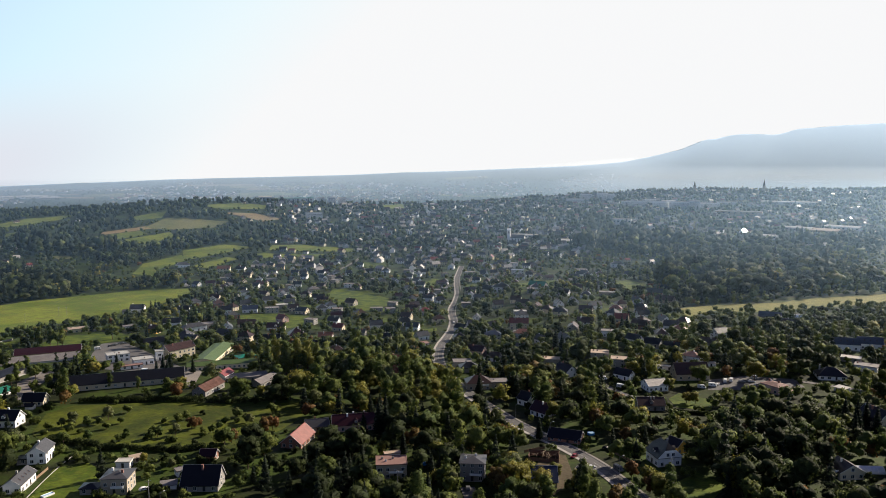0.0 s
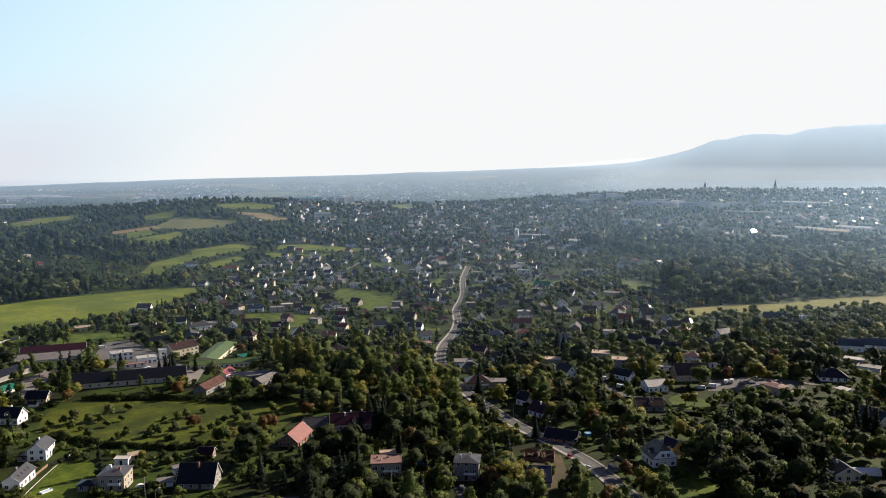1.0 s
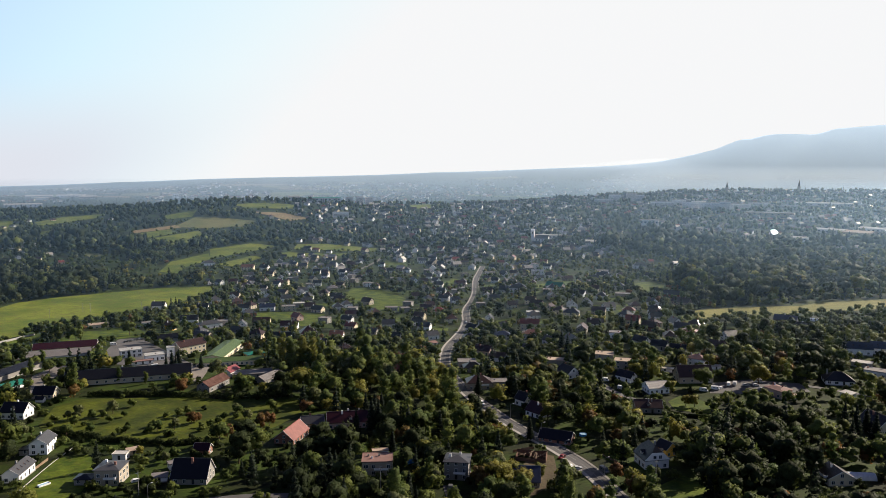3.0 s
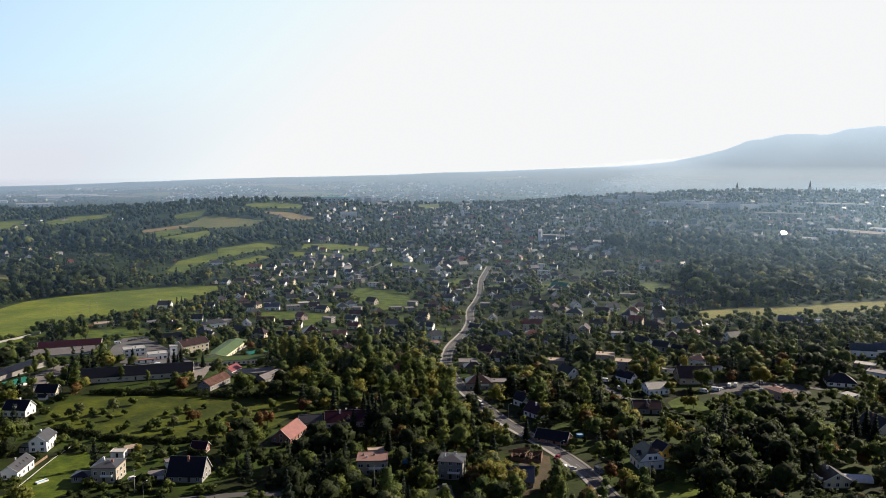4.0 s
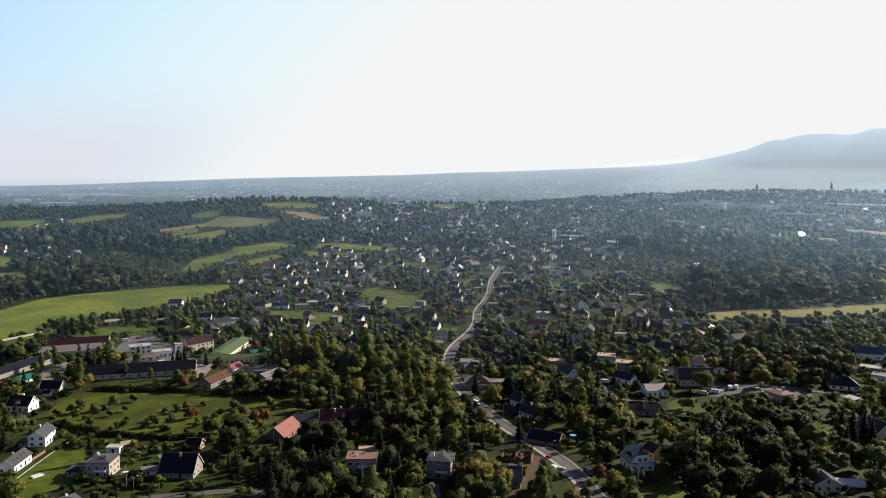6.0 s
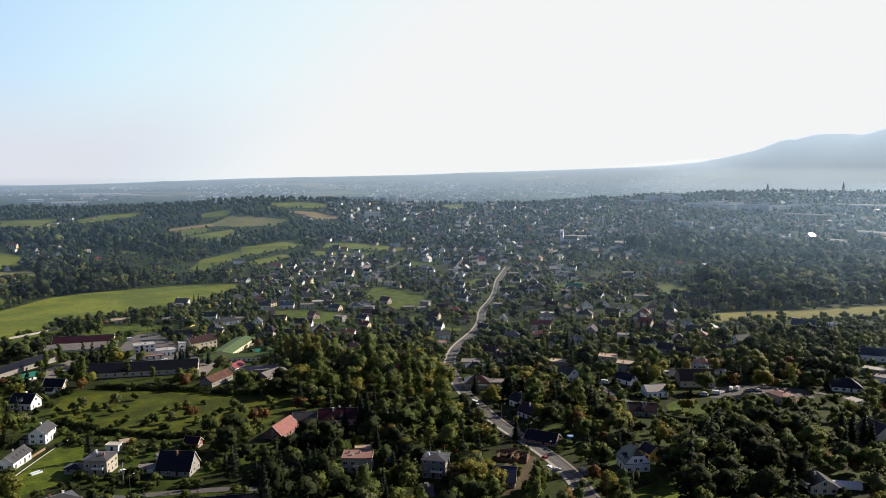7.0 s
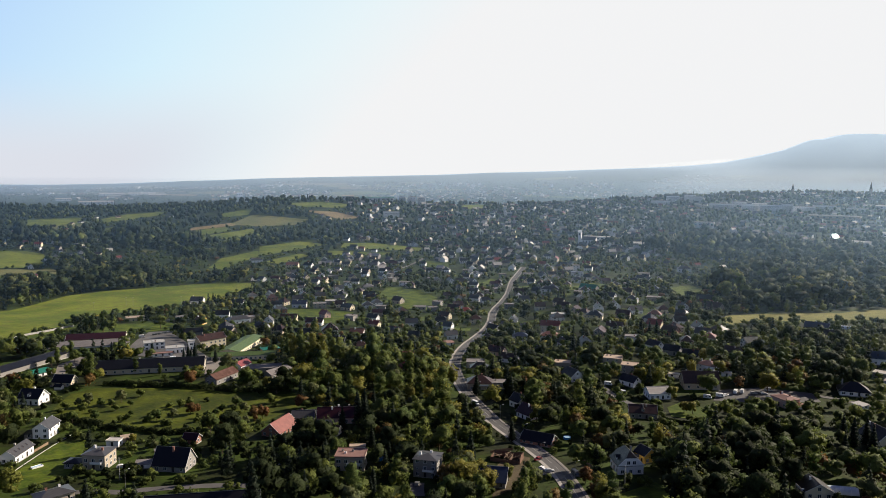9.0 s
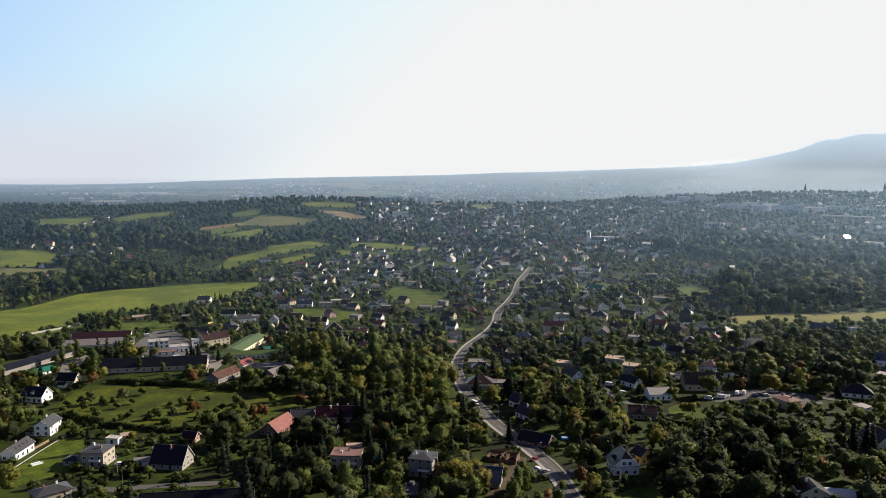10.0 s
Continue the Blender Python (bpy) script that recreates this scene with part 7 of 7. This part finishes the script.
for kind, leaf, tall, wide in SPECIES:
    for k in range(2):
        blobs = crown_blobs(rng, kind, tall, wide)
        small = kind == "shrub"
        near = leaf_cloud(rng, blobs, 420 if tall == 6.0 else 240 if small else 700, 0.32)
        inner = dense_heart(rng, blobs, 0.8)
        some = blobs[::2] + blobs[-1:]
        levels = dict(near=with_leaves(dense_heart(rng, some if not small else blobs[::3], 0.86), leaf_cloud(rng, blobs, 140 if small else 340, 0.43, 3)),
                      fair=with_leaves(dense_heart(rng, some if not small else blobs[::3], 0.93), leaf_cloud(rng, blobs, 40 if small else 84, 0.72, 3)),
                      mid=with_leaves(dense_heart(rng, blobs[::3] + blobs[-1:], 1.0), leaf_cloud(rng, blobs, 16 if small else 36, 1.0, 3)))
        if kind == "conifer":
            mass = [((0, 0, tall * 0.36), (wide * 0.8, wide * 0.8, tall * 0.3)), ((0, 0, tall * 0.7), (wide * 0.42, wide * 0.42, tall * 0.3))]
        else:
            mass = [((wide * 0.3 * math.cos(u), wide * 0.3 * math.sin(u), tall * h), (wide * 0.62, wide * 0.62, tall * 0.34)) for u, h in ((0.4 + k, 0.5), (2.6 + k, 0.6), (4.6 + k, 0.45))]
        levels["far"] = dense_heart(rng, mass, 1.05)
        levels["speck"] = dense_heart(rng, [((0, 0, tall * 0.4), (wide, wide, tall * 0.42))], 1.05)
        levels = {key: (*lv, crown_normals(lv[0], blobs, tall, wide)) for key, lv in levels.items()}
        n_near = len(near)
        crown = mesh_of("crown", np.concatenate([near, inner[0]]), np.arange(n_near).reshape(-1, 4).tolist() + (n_near + inner[1]).tolist(), [leaf], smooth=True)
        crown.normals_split_custom_set_from_vertices(crown_normals(np.concatenate([near, inner[0]]), blobs, tall, wide).tolist())
        trunk = finish(trunk_bm(random.Random(k + int(tall * 10)), kind, tall, wide), "trunk", "bark")
        MODELS.append(dict(kind=kind, leaf=leaf, crown=crown, trunk=trunk, tall=tall, wide=wide, **levels))
PLANTED = []


def plant(x, y, model, size, turn, thing):
    PLANTED.append((x, y, model, size, turn, thing))


plant(-226.9, 374.3, 2, 0.7, 10, True)
plant(-215.7, 365.0, 0, 0.6, 30, True)
plant(-229.7, 384.2, 18, 1.2, 20, True)
plant(-211.8, 372.5, 0, 0.6, 346, True)
plant(-261.2, 430.8, 10, 0.7, 222, True)
plant(-210.9, 394.5, 20, 0.9, 100, True)
plant(-193.8, 371.6, 0, 0.7, 46, True)
plant(-189.6, 359.8, 12, 1.1, 184, True)
plant(-213.4, 353.6, 3, 0.6, 195, True)
plant(-178.6, 347.9, 12, 1.2, 130, True)
plant(-231.4, 415.5, 20, 1.0, 70, True)
plant(-223.2, 409.0, 13, 1.1, 265, True)
plant(-228.1, 434.4, 12, 1.2, 110, True)
plant(-224.3, 396.5, 18, 1.1, 60, True)
plant(-242.9, 396.4, 0, 0.8, 0, True)
plant(-138.5, 326.6, 1, 0.6, 65, True)
plant(-146.0, 341.6, 4, 0.6, 240, True)
plant(-130.4, 332.4, 9, 0.6, 105, True)
plant(-129.8, 341.6, 12, 1.2, 300, True)
plant(-129.1, 306.4, 12, 1.1, 250, True)
plant(-116.7, 299.1, 12, 1.2, 290, True)
plant(-124.3, 297.3, 19, 1.3, 75, True)
plant(-139.0, 301.4, 18, 1.0, 200, True)
plant(-143.9, 299.0, 13, 0.9, 355, True)
plant(-111.0, 514.7, 15, 1.6, 325, True)
plant(-103.8, 508.3, 16, 1.65, 160, True)
plant(-96.9, 514.0, 14, 1.7, 180, True)
plant(-90.1, 516.1, 14, 1.6, 126, True)
plant(-85.0, 527.1, 17, 1.4, 35, True)
plant(-55.8, 502.9, 0, 2.0, 280, True)
plant(-43.6, 497.6, 4, 2.0, 310, True)
plant(-36.2, 503.0, 0, 1.9, 330, True)
plant(-64.9, 497.3, 17, 1.4, 75, True)
plant(-46.0, 461.8, 5, 1.5, 115, True)
plant(-16.5, 497.8, 0, 1.6, 20, True)
plant(-2.9, 497.9, 5, 1.3, 235, True)
plant(-23.5, 497.7, 2, 1.5, 74, True)
plant(106.9, 288.2, 4, 1.75, 170, True)
plant(108.4, 285.0, 4, 1.5, 254, True)
plant(134.3, 284.0, 2, 1.6, 226, True)
plant(209.1, 486.3, 5, 1.7, 75, True)
plant(201.8, 484.1, 0, 1.5, 166, True)
plant(54.6, 392.8, 4, 1.2, 240, True)
plant(83.4, 446.0, 8, 1.3, 14, True)
plant(86.7, 439.8, 9, 1.2, 135, True)
plant(69.6, 440.3, 9, 1.1, 85, True)
plant(-98.7, 447.4, 2, 1.5, 140, True)
plant(-101.8, 438.0, 3, 1.3, 305, True)
plant(-93.0, 445.3, 1, 1.2, 335, True)
plant(-268.6, 646.6, 1, 1.5, 65, True)
plant(-321.1, 615.6, 16, 1.1, 36, True)
plant(-314.4, 615.6, 16, 1.2, 194, True)
plant(-308.6, 621.2, 16, 1.2, 140, True)
plant(-299.0, 621.3, 16, 1.15, 160, True)
plant(-300.2, 615.7, 0, 1.3, 224, True)
plant(-208.9, 475.4, 16, 0.75, 146, True)
plant(-190.4, 471.5, 16, 0.6, 48, True)
plant(-164.0, 471.6, 4, 0.9, 192, True)
plant(-137.4, 391.7, 7, 1.0, 155, True)
plant(-135.4, 394.8, 7, 0.8, 165, True)
plant(-189.6, 420.0, 21, 0.8, 25, True)
plant(-180.8, 423.3, 20, 0.9, 92, True)
plant(-198.9, 391.5, 20, 1.0, 278, True)
plant(-188.9, 403.9, 21, 0.7, 5, True)
plant(-153.8, 376.6, 20, 0.9, 334, True)
plant(-151.1, 379.5, 21, 1.0, 95, True)
plant(-147.9, 404.1, 21, 0.9, 135, True)
plant(-145.0, 409.5, 20, 0.9, 330, True)
plant(-155.2, 405.1, 13, 0.8, 41, True)
plant(-166.2, 376.5, 20, 0.8, 220, True)
plant(-140.9, 371.8, 12, 0.9, 300, True)
plant(-115.8, 402.4, 13, 0.8, 235, True)
plant(-99.5, 417.4, 20, 1.1, 46, True)
plant(-111.8, 367.3, 7, 1.0, 215, True)
plant(-98.1, 381.8, 7, 1.2, 275, True)
plant(-94.8, 386.9, 6, 1.1, 110, True)
plant(-113.4, 358.3, 0, 1.2, 20, True)
plant(-97.6, 341.7, 2, 1.6, 60, True)
plant(-91.2, 337.9, 0, 1.5, 80, True)
plant(-97.1, 330.3, 2, 1.4, 50, True)
plant(-55.9, 341.9, 1, 1.2, 35, True)
plant(-60.0, 334.2, 3, 1.3, 15, True)
plant(-51.3, 338.0, 0, 1.2, 230, True)
plant(-47.0, 367.5, 10, 1.2, 260, True)
plant(-39.4, 372.2, 10, 1.6, 216, True)
plant(-35.9, 372.2, 10, 1.5, 300, True)
plant(-24.8, 382.1, 10, 1.1, 340, True)
plant(-17.1, 377.1, 11, 1.3, 185, True)
plant(-11.9, 372.3, 0, 1.2, 94, True)
plant(-13.8, 330.6, 4, 1.3, 10, True)
plant(-9.8, 328.4, 1, 1.2, 205, True)
plant(-3.8, 377.2, 0, 1.3, 50, True)
plant(4.6, 342.1, 0, 1.2, 80, True)
plant(18.5, 350.3, 20, 1.2, 130, True)
plant(24.0, 350.3, 20, 1.3, 150, True)
plant(23.6, 306.9, 4, 1.1, 160, True)
plant(27.4, 294.8, 4, 1.2, 180, True)
plant(20.2, 299.5, 4, 1.3, 76, True)
plant(36.9, 306.9, 5, 0.9, 35, True)
plant(47.7, 297.8, 9, 1.2, 85, True)
plant(43.7, 294.8, 4, 1.1, 250, True)
plant(40.1, 358.9, 11, 1.0, 25, True)
plant(18.8, 316.6, 4, 1.2, 66, True)
plant(15.1, 306.8, 1, 1.2, 305, True)
plant(71.6, 289.2, 7, 1.2, 195, True)
plant(74.4, 286.5, 4, 1.2, 30, True)
plant(73.7, 283.8, 4, 1.2, 30, True)
plant(82.0, 350.5, 6, 1.1, 0, True)
plant(69.8, 307.0, 6, 1.0, 350, True)
plant(140.1, 350.7, 6, 1.2, 210, True)
plant(149.0, 359.3, 4, 1.2, 230, True)
plant(156.7, 350.8, 0, 1.3, 270, True)
plant(175.8, 368.4, 0, 1.4, 310, True)
plant(174.5, 359.4, 0, 1.4, 320, True)
plant(171.0, 398.7, 0, 1.3, 250, True)
plant(179.7, 404.3, 0, 1.2, 270, True)
plant(155.0, 307.3, 2, 1.3, 340, True)
plant(133.7, 327.4, 4, 1.4, 220, True)
plant(142.5, 368.2, 7, 1.2, 15, True)
plant(178.8, 350.8, 0, 1.2, 350, True)
plant(270.1, 444.7, 4, 1.2, 120, True)
plant(144.0, 415.8, 5, 0.9, 325, True)
plant(140.3, 419.4, 4, 0.8, 130, True)
plant(61.0, 427.7, 9, 1.2, 65, True)
plant(82.3, 392.9, 0, 1.0, 330, True)
plant(91.9, 387.7, 7, 1.1, 185, True)
plant(79.3, 409.6, 8, 1.0, 310, True)
plant(209.7, 555.1, 2, 1.4, 190, True)
plant(223.0, 567.3, 10, 1.3, 210, True)
plant(259.5, 580.4, 2, 1.5, 280, True)
plant(264.9, 567.6, 11, 1.2, 125, True)
plant(237.8, 545.3, 1, 1.3, 85, True)
plant(-21.5, 377.1, 0, 1.1, 350, True)
plant(-27.7, 342.0, 10, 1.0, 320, True)
plant(-16.5, 306.8, 11, 1.1, 175, True)
plant(-11.5, 303.6, 1, 1.0, 195, True)
plant(-19.0, 289.0, 10, 1.0, 340, True)
plant(-30.4, 300.5, 19, 1.2, 115, True)
plant(-41.1, 300.5, 10, 0.9, 250, True)
plant(21.1, 447.6, 11, 1.25, 231, True)
plant(39.7, 444.9, 11, 1.2, 69, True)
plant(50.2, 442.0, 10, 1.2, 136, True)
plant(54.9, 447.2, 10, 1.0, 220, True)
plant(92.2, 551.9, 10, 1.5, 206, True)
plant(95.1, 543.8, 10, 1.3, 216, True)
plant(153.7, 606.8, 10, 1.2, 30, True)
plant(159.3, 601.2, 11, 1.2, 225, True)
plant(167.5, 612.6, 10, 1.1, 272, True)
plant(45.9, 677.3, 0, 1.3, 150, True)
plant(53.9, 679.3, 1, 1.2, 345, True)
plant(63.7, 667.0, 0, 1.2, 42, True)
plant(204.9, 368.5, 10, 1.3, 50, True)
plant(205.7, 359.5, 10, 1.4, 70, True)
plant(215.5, 366.7, 10, 1.2, 90, True)
plant(210.7, 351.0, 11, 1.3, 285, True)
plant(193.8, 342.7, 10, 1.2, 60, True)
plant(-44.2, 395.6, 10, 1.3, 280, True)
plant(-39.0, 389.2, 11, 1.5, 115, True)
plant(-28.7, 395.6, 10, 1.2, 330, True)
plant(-24.3, 400.0, 11, 1.3, 165, True)
plant(-36.1, 402.2, 10, 1.2, 236, True)
plant(89.7, 507.5, 0, 1.1, 290, True)
plant(139.6, 444.3, 5, 1.0, 285, True)
plant(164.1, 454.8, 1, 1.5, 345, True)
plant(181.9, 491.7, 4, 1.2, 106, True)
plant(200.5, 457.0, 5, 1.7, 85, True)
plant(125.8, 478.9, 4, 1.0, 40, True)
plant(-57.9, 294.5, 3, 1.0, 355, True)
plant(-51.6, 291.7, 18, 1.5, 200, True)
plant(-44.4, 290.1, 18, 1.5, 230, True)
plant(-57.7, 306.6, 3, 1.1, 5, True)
plant(-50.9, 309.8, 11, 1.1, 35, True)
plant(-43.4, 299.3, 2, 1.0, 240, True)
plant(-36.7, 293.5, 19, 1.6, 85, True)
plant(-64.4, 309.8, 18, 1.5, 160, True)
plant(-45.7, 316.4, 10, 1.0, 240, True)
plant(-228.6, 543.3, 10, 0.6, 240, True)
plant(-185.7, 507.8, 10, 1.1, 24, True)
plant(-180.9, 507.8, 10, 1.2, 108, True)
plant(-180.6, 500.0, 10, 1.0, 246, True)
plant(-192.6, 516.0, 10, 0.7, 14, True)
plant(-166.0, 507.9, 10, 0.9, 74, True)
plant(-281.7, 524.1, 16, 0.8, 90, True)
plant(-273.3, 492.0, 16, 0.9, 356, True)
plant(-273.2, 484.8, 0, 0.9, 346, True)
plant(-265.0, 499.6, 0, 1.0, 100, True)
plant(-261.1, 507.4, 0, 0.9, 120, True)

g = random.Random(21)
for k in range(60):
    ox, oy = g.uniform(-215, -95), g.uniform(345, 430)
    if inside(ox, oy, ORCHARD) and oy < 415 + 0.12 * (ox + 215) and g.random() < 1.25 - (oy - 345) / 110:
        plant(ox, oy, g.choice((12, 13, 18, 20, 21, 20, 8)), g.uniform(0.55, 0.95), g.uniform(0, 360), True)

ROAD_SPOTS = [(p.x, p.y, w) for line, w in ROADS for p, n in along(line, 6.0)]


class Cells:
    """Which things lie near a spot."""

    def __init__(self, rows, size=30.0):
        self.size, self.box = size, {}
        for r in rows:
            self.box.setdefault((int(r[0] // size), int(r[1] // size)), []).append(r)

    def near(self, x, y):
        i, j = int(x // self.size), int(y // self.size)
        return [r for a in (-1, 0, 1) for b in (-1, 0, 1) for r in self.box.get((i + a, j + b), ())]


road_cells, house_cells = Cells(ROAD_SPOTS), Cells(TAKEN)
BOXES = [(min(p[0] for p in r), max(p[0] for p in r), min(p[1] for p in r), max(p[1] for p in r), r) for r in CLEAR]


def open_ground(x, y, pad):
    for rx, ry, w in road_cells.near(x, y):
        if (rx - x) ** 2 + (ry - y) ** 2 < (w + pad) ** 2:
            return False
    for hx, hy, r in house_cells.near(x, y):
        if (hx - x) ** 2 + (hy - y) ** 2 < (r + pad) ** 2:
            return False
    for x0, x1, y0, y1, ring in BOXES:
        if x0 < x < x1 and y0 < y < y1 and inside(x, y, ring):
            return False
    return True


def screens(x, y):
    """Whether a tall tree here would stand right before a house, a field or the road."""
    for hx, hy, r in house_cells.near(x, y) + house_cells.near(x, y + 28) if y < 1250 + 450 * math.sin(x * 7.3 + y * 3.1) else ():
        if abs(hx - x - (hy - y) * x / max(y, 1)) < r + 1 and 0 < hy - y < r + (23 if y < 470 else 19):
            return True
    for ahead in (22, 44) if y < 1000 else (30, 60, 90):
        u, v = x + ahead * x / y, y + ahead
        if any(x0 < u < x1 and y0 < v < y1 and inside(u, v, ring) for x0, x1, y0, y1, ring in BOXES):
            return True
    return any(abs(rx - x) < 6 and 0 < ry - y < (24 if y < 560 else 9) for rx, ry, w in road_cells.near(x, y))


WOODS = [(1.6, [(-111, 456), (-124, 530), (-99, 546), (-64, 548), (-36, 546), (-13, 528), (-1, 498), (11, 448), (15, 409), (5, 393), (-27, 415), (-40, 419), (-50, 447), (-83, 439)]),
         (1.3, [(112, 345), (135, 360), (169, 370), (186, 366), (184, 343), (176, 326), (160, 318), (144, 295), (137, 279), (92, 279), (107, 314)]),
         (1.3, [(-102, 258), (-34, 258), (-40, 345), (-62, 350), (-92, 345), (-98, 300)]),
         (1.3, [(-152, 256), (-108, 256), (-117, 297), (-150, 290)]),
         (1.5, [(-537, 829), (-799, 1241), (-589, 1218), (-427, 1156), (-326, 1086), (-388, 1050), (-474, 945)]),
         (1.45, [(-925, 1440), (-1113, 1739), (-658, 1592), (-456, 1486), (-420, 1522), (-457, 1386), (-470, 1274), (-627, 1412)]),
         (1.85, [(318, 1018), (426, 1189), (532, 1246), (845, 1351), (576, 864), (371, 780), (277, 753)]),
         (1.6, [(331, 1457), (517, 1624), (634, 1462), (971, 1464), (853, 1284), (480, 1211), (388, 1381)])]
WOOD_BOX = [(k, min(p[0] for p in r), max(p[0] for p in r), min(p[1] for p in r), max(p[1] for p in r), r) for k, r in WOODS]


# gardens in which only low bushes and small trees grow
LOW = [[(140, 370), (218, 370), (250, 432), (150, 432)], [(186, 316), (238, 316), (244, 366), (196, 366)]]


def wooded(x, y):
    return max((k for k, x0, x1, y0, y1, r in WOOD_BOX if x0 < x < x1 and y0 < y < y1 and inside(x, y, r)), default=0.0)


def scatter(y0, y1, cell, keep):
    y = y0
    while y < y1:
        half = 0.72 * y + 40
        x = -half
        while x < half:
            px, py = x + rng.uniform(0, cell), y + rng.uniform(0, cell)
            x += cell
            n = noise.noise((px * 0.021, py * 0.016, 0.3)) + 0.5 * noise.noise((px * 0.07, py * 0.05, 4.0))
            crest = float(np.interp(px / py, CREST_A, CREST_Y))
            if crest + 70 < py < 3050 or py > 4080:
                continue
            wood = wooded(px, py)
            if (n < keep and not wood) or (wood == 1.6 and y < 620 and rng.random() < 0.6):
                continue
            if 560 < py < 1150 and not wood and town_chance(px, py) > 0.14 and rng.random() < 0.24:
                continue
            tight = not open_ground(px, py, 3.0 if y < 470 else 1.2)
            if tight and (y > 900 or not open_ground(px, py, 0.9)):
                continue
            k = noise.noise((px * 0.03, py * 0.03, 9.0)) + rng.uniform(-0.6, 0.6)
            options = (5, 5, 5, 1, 4) if k < -0.3 else (1, 0, 0, 1, 4, 10) if k < -0.0 else (0, 0, 0, 1, 8, 6) if k < 0.35 else (2, 3, 0, 0, 8, 10, 2)
            if wood == 1.3:
                options = (1, 5, 5, 1, 9, 0)
            elif wood == 1.6 and y < 620:
                options = (2, 4, 0, 0, 8, 8, 2)
            elif wood and k > -0.3:
                options = (1, 1, 0, 1, 4, 2) if k > 0.1 else (1, 1, 1, 0, 5, 4)
            if y < 520 and not wood:
                options = tuple({4: 2, 10: 3, 1: 2 if k > 0.2 else 1}.get(o, o) for o in options) if k > -0.2 else options
            if y > 1300:
                options = (1, 1, 1, 0, 5) if k < 0.45 else (0, 1, 4, 10, 1)
            s = int(rng.choice(options))
            if tight or (y < 2200 and screens(px, py)):
                s = int(rng.choice((6, 9) if tight or y < 450 else (6, 10, 10)))
            if y < 470 and any(inside(px, py, ring) for ring in LOW):
                s = int(rng.choice((6, 9, 6, 10, 10)))
            low_town = (0.72 if y > 1400 else 0.9) if y > 1050 and town_chance(px, py) > 0.22 else 1.0
            grown = float(rng.uniform(0.6, 1.25)) * (1.22 if y < 520 and s not in (6, 9) and wood != 1.6 else 1.0)
            plant(px, py, 2 * s + int(rng.integers(2)), grown * low_town * (wood * (1.0 + (0.3 if wood == 1.6 and y < 620 else 0.9) * noise.noise((px * 0.013, py * 0.011, 6.0))) if wood else 1.0), float(rng.uniform(0, 360)), False)
        y += cell


scatter(235, 470, 8.5, -0.62)
scatter(470, 620, 7.8, -0.55)
scatter(620, 1000, 10.0, -0.6)
scatter(1000, 1600, 12.5, -0.36)
scatter(1600, 2830, 17.0, -0.32)
scatter(3060, 4080, 27.0, -0.02)

sized, stuff = 0, {}
for x, y, model, size, turn, thing in sorted(PLANTED, key=lambda p: p[1] + 0.4 * abs(p[0])):
    md = MODELS[model]
    z = height(x, y)
    if thing or sized < 90:
        sized += not thing
        t = new("shrub" if md["kind"] == "shrub" else "tree", md["trunk"])
        t.matrix_basis = pose(x, y, z - 0.1, 0, 0, turn) @ Matrix.Scale(size, 4)
        tagged(t, TREE_WORDS[md["leaf"]] + " " + KIND_WORDS[md["kind"]], "shrub" if md["kind"] == "shrub" else "tree", "trees among the houses")
        part("crown", md["crown"], None, t)
        continue
    far = "near" if y < 490 else "fair" if y < 850 or (y < 1250 and size > 1.3) else "mid" if y < 1450 else "far" if y < 2900 else "speck"
    c, s = math.cos(radians(turn)) * size, math.sin(radians(turn)) * size
    grow = {"far": 1.35, "speck": 0.8}.get(far, 1.0)
    swing = np.array([[c * grow, s * grow, 0], [-s * grow, c * grow, 0], [0, 0, size * grow]])
    stuff.setdefault((md["leaf"], far), []).append((md[far][0] @ swing + (x, y, z), md[far][1], md[far][2] @ swing / (size * grow)))
for (leaf, far), chunks in stuff.items():
    v, out = np.concatenate([c[0] for c in chunks]), np.concatenate([c[2] for c in chunks])
    starts = np.cumsum([0] + [len(c[0]) for c in chunks[:-1]])
    tri = np.concatenate([c[1] + k for c, k in zip(chunks, starts)]).astype(np.int32)
    me = bpy.data.meshes.new("woodland")
    me.vertices.add(len(v))
    me.vertices.foreach_set("co", v.astype(np.float32).ravel())
    me.loops.add(tri.size)
    me.loops.foreach_set("vertex_index", tri.ravel())
    me.polygons.add(len(tri))
    me.polygons.foreach_set("loop_start", np.arange(0, tri.size, 3, dtype=np.int32))
    me.polygons.foreach_set("use_smooth", np.ones(len(tri), dtype=bool))
    me.update(calc_edges=True)
    me.normals_split_custom_set_from_vertices(out.astype(np.float32).tolist())
    me.materials.append(MAT[leaf])
    tagged(new("woodland", me), TREE_WORDS[leaf] + " tree crowns filling gardens and woods", "woodland", kind="stuff")
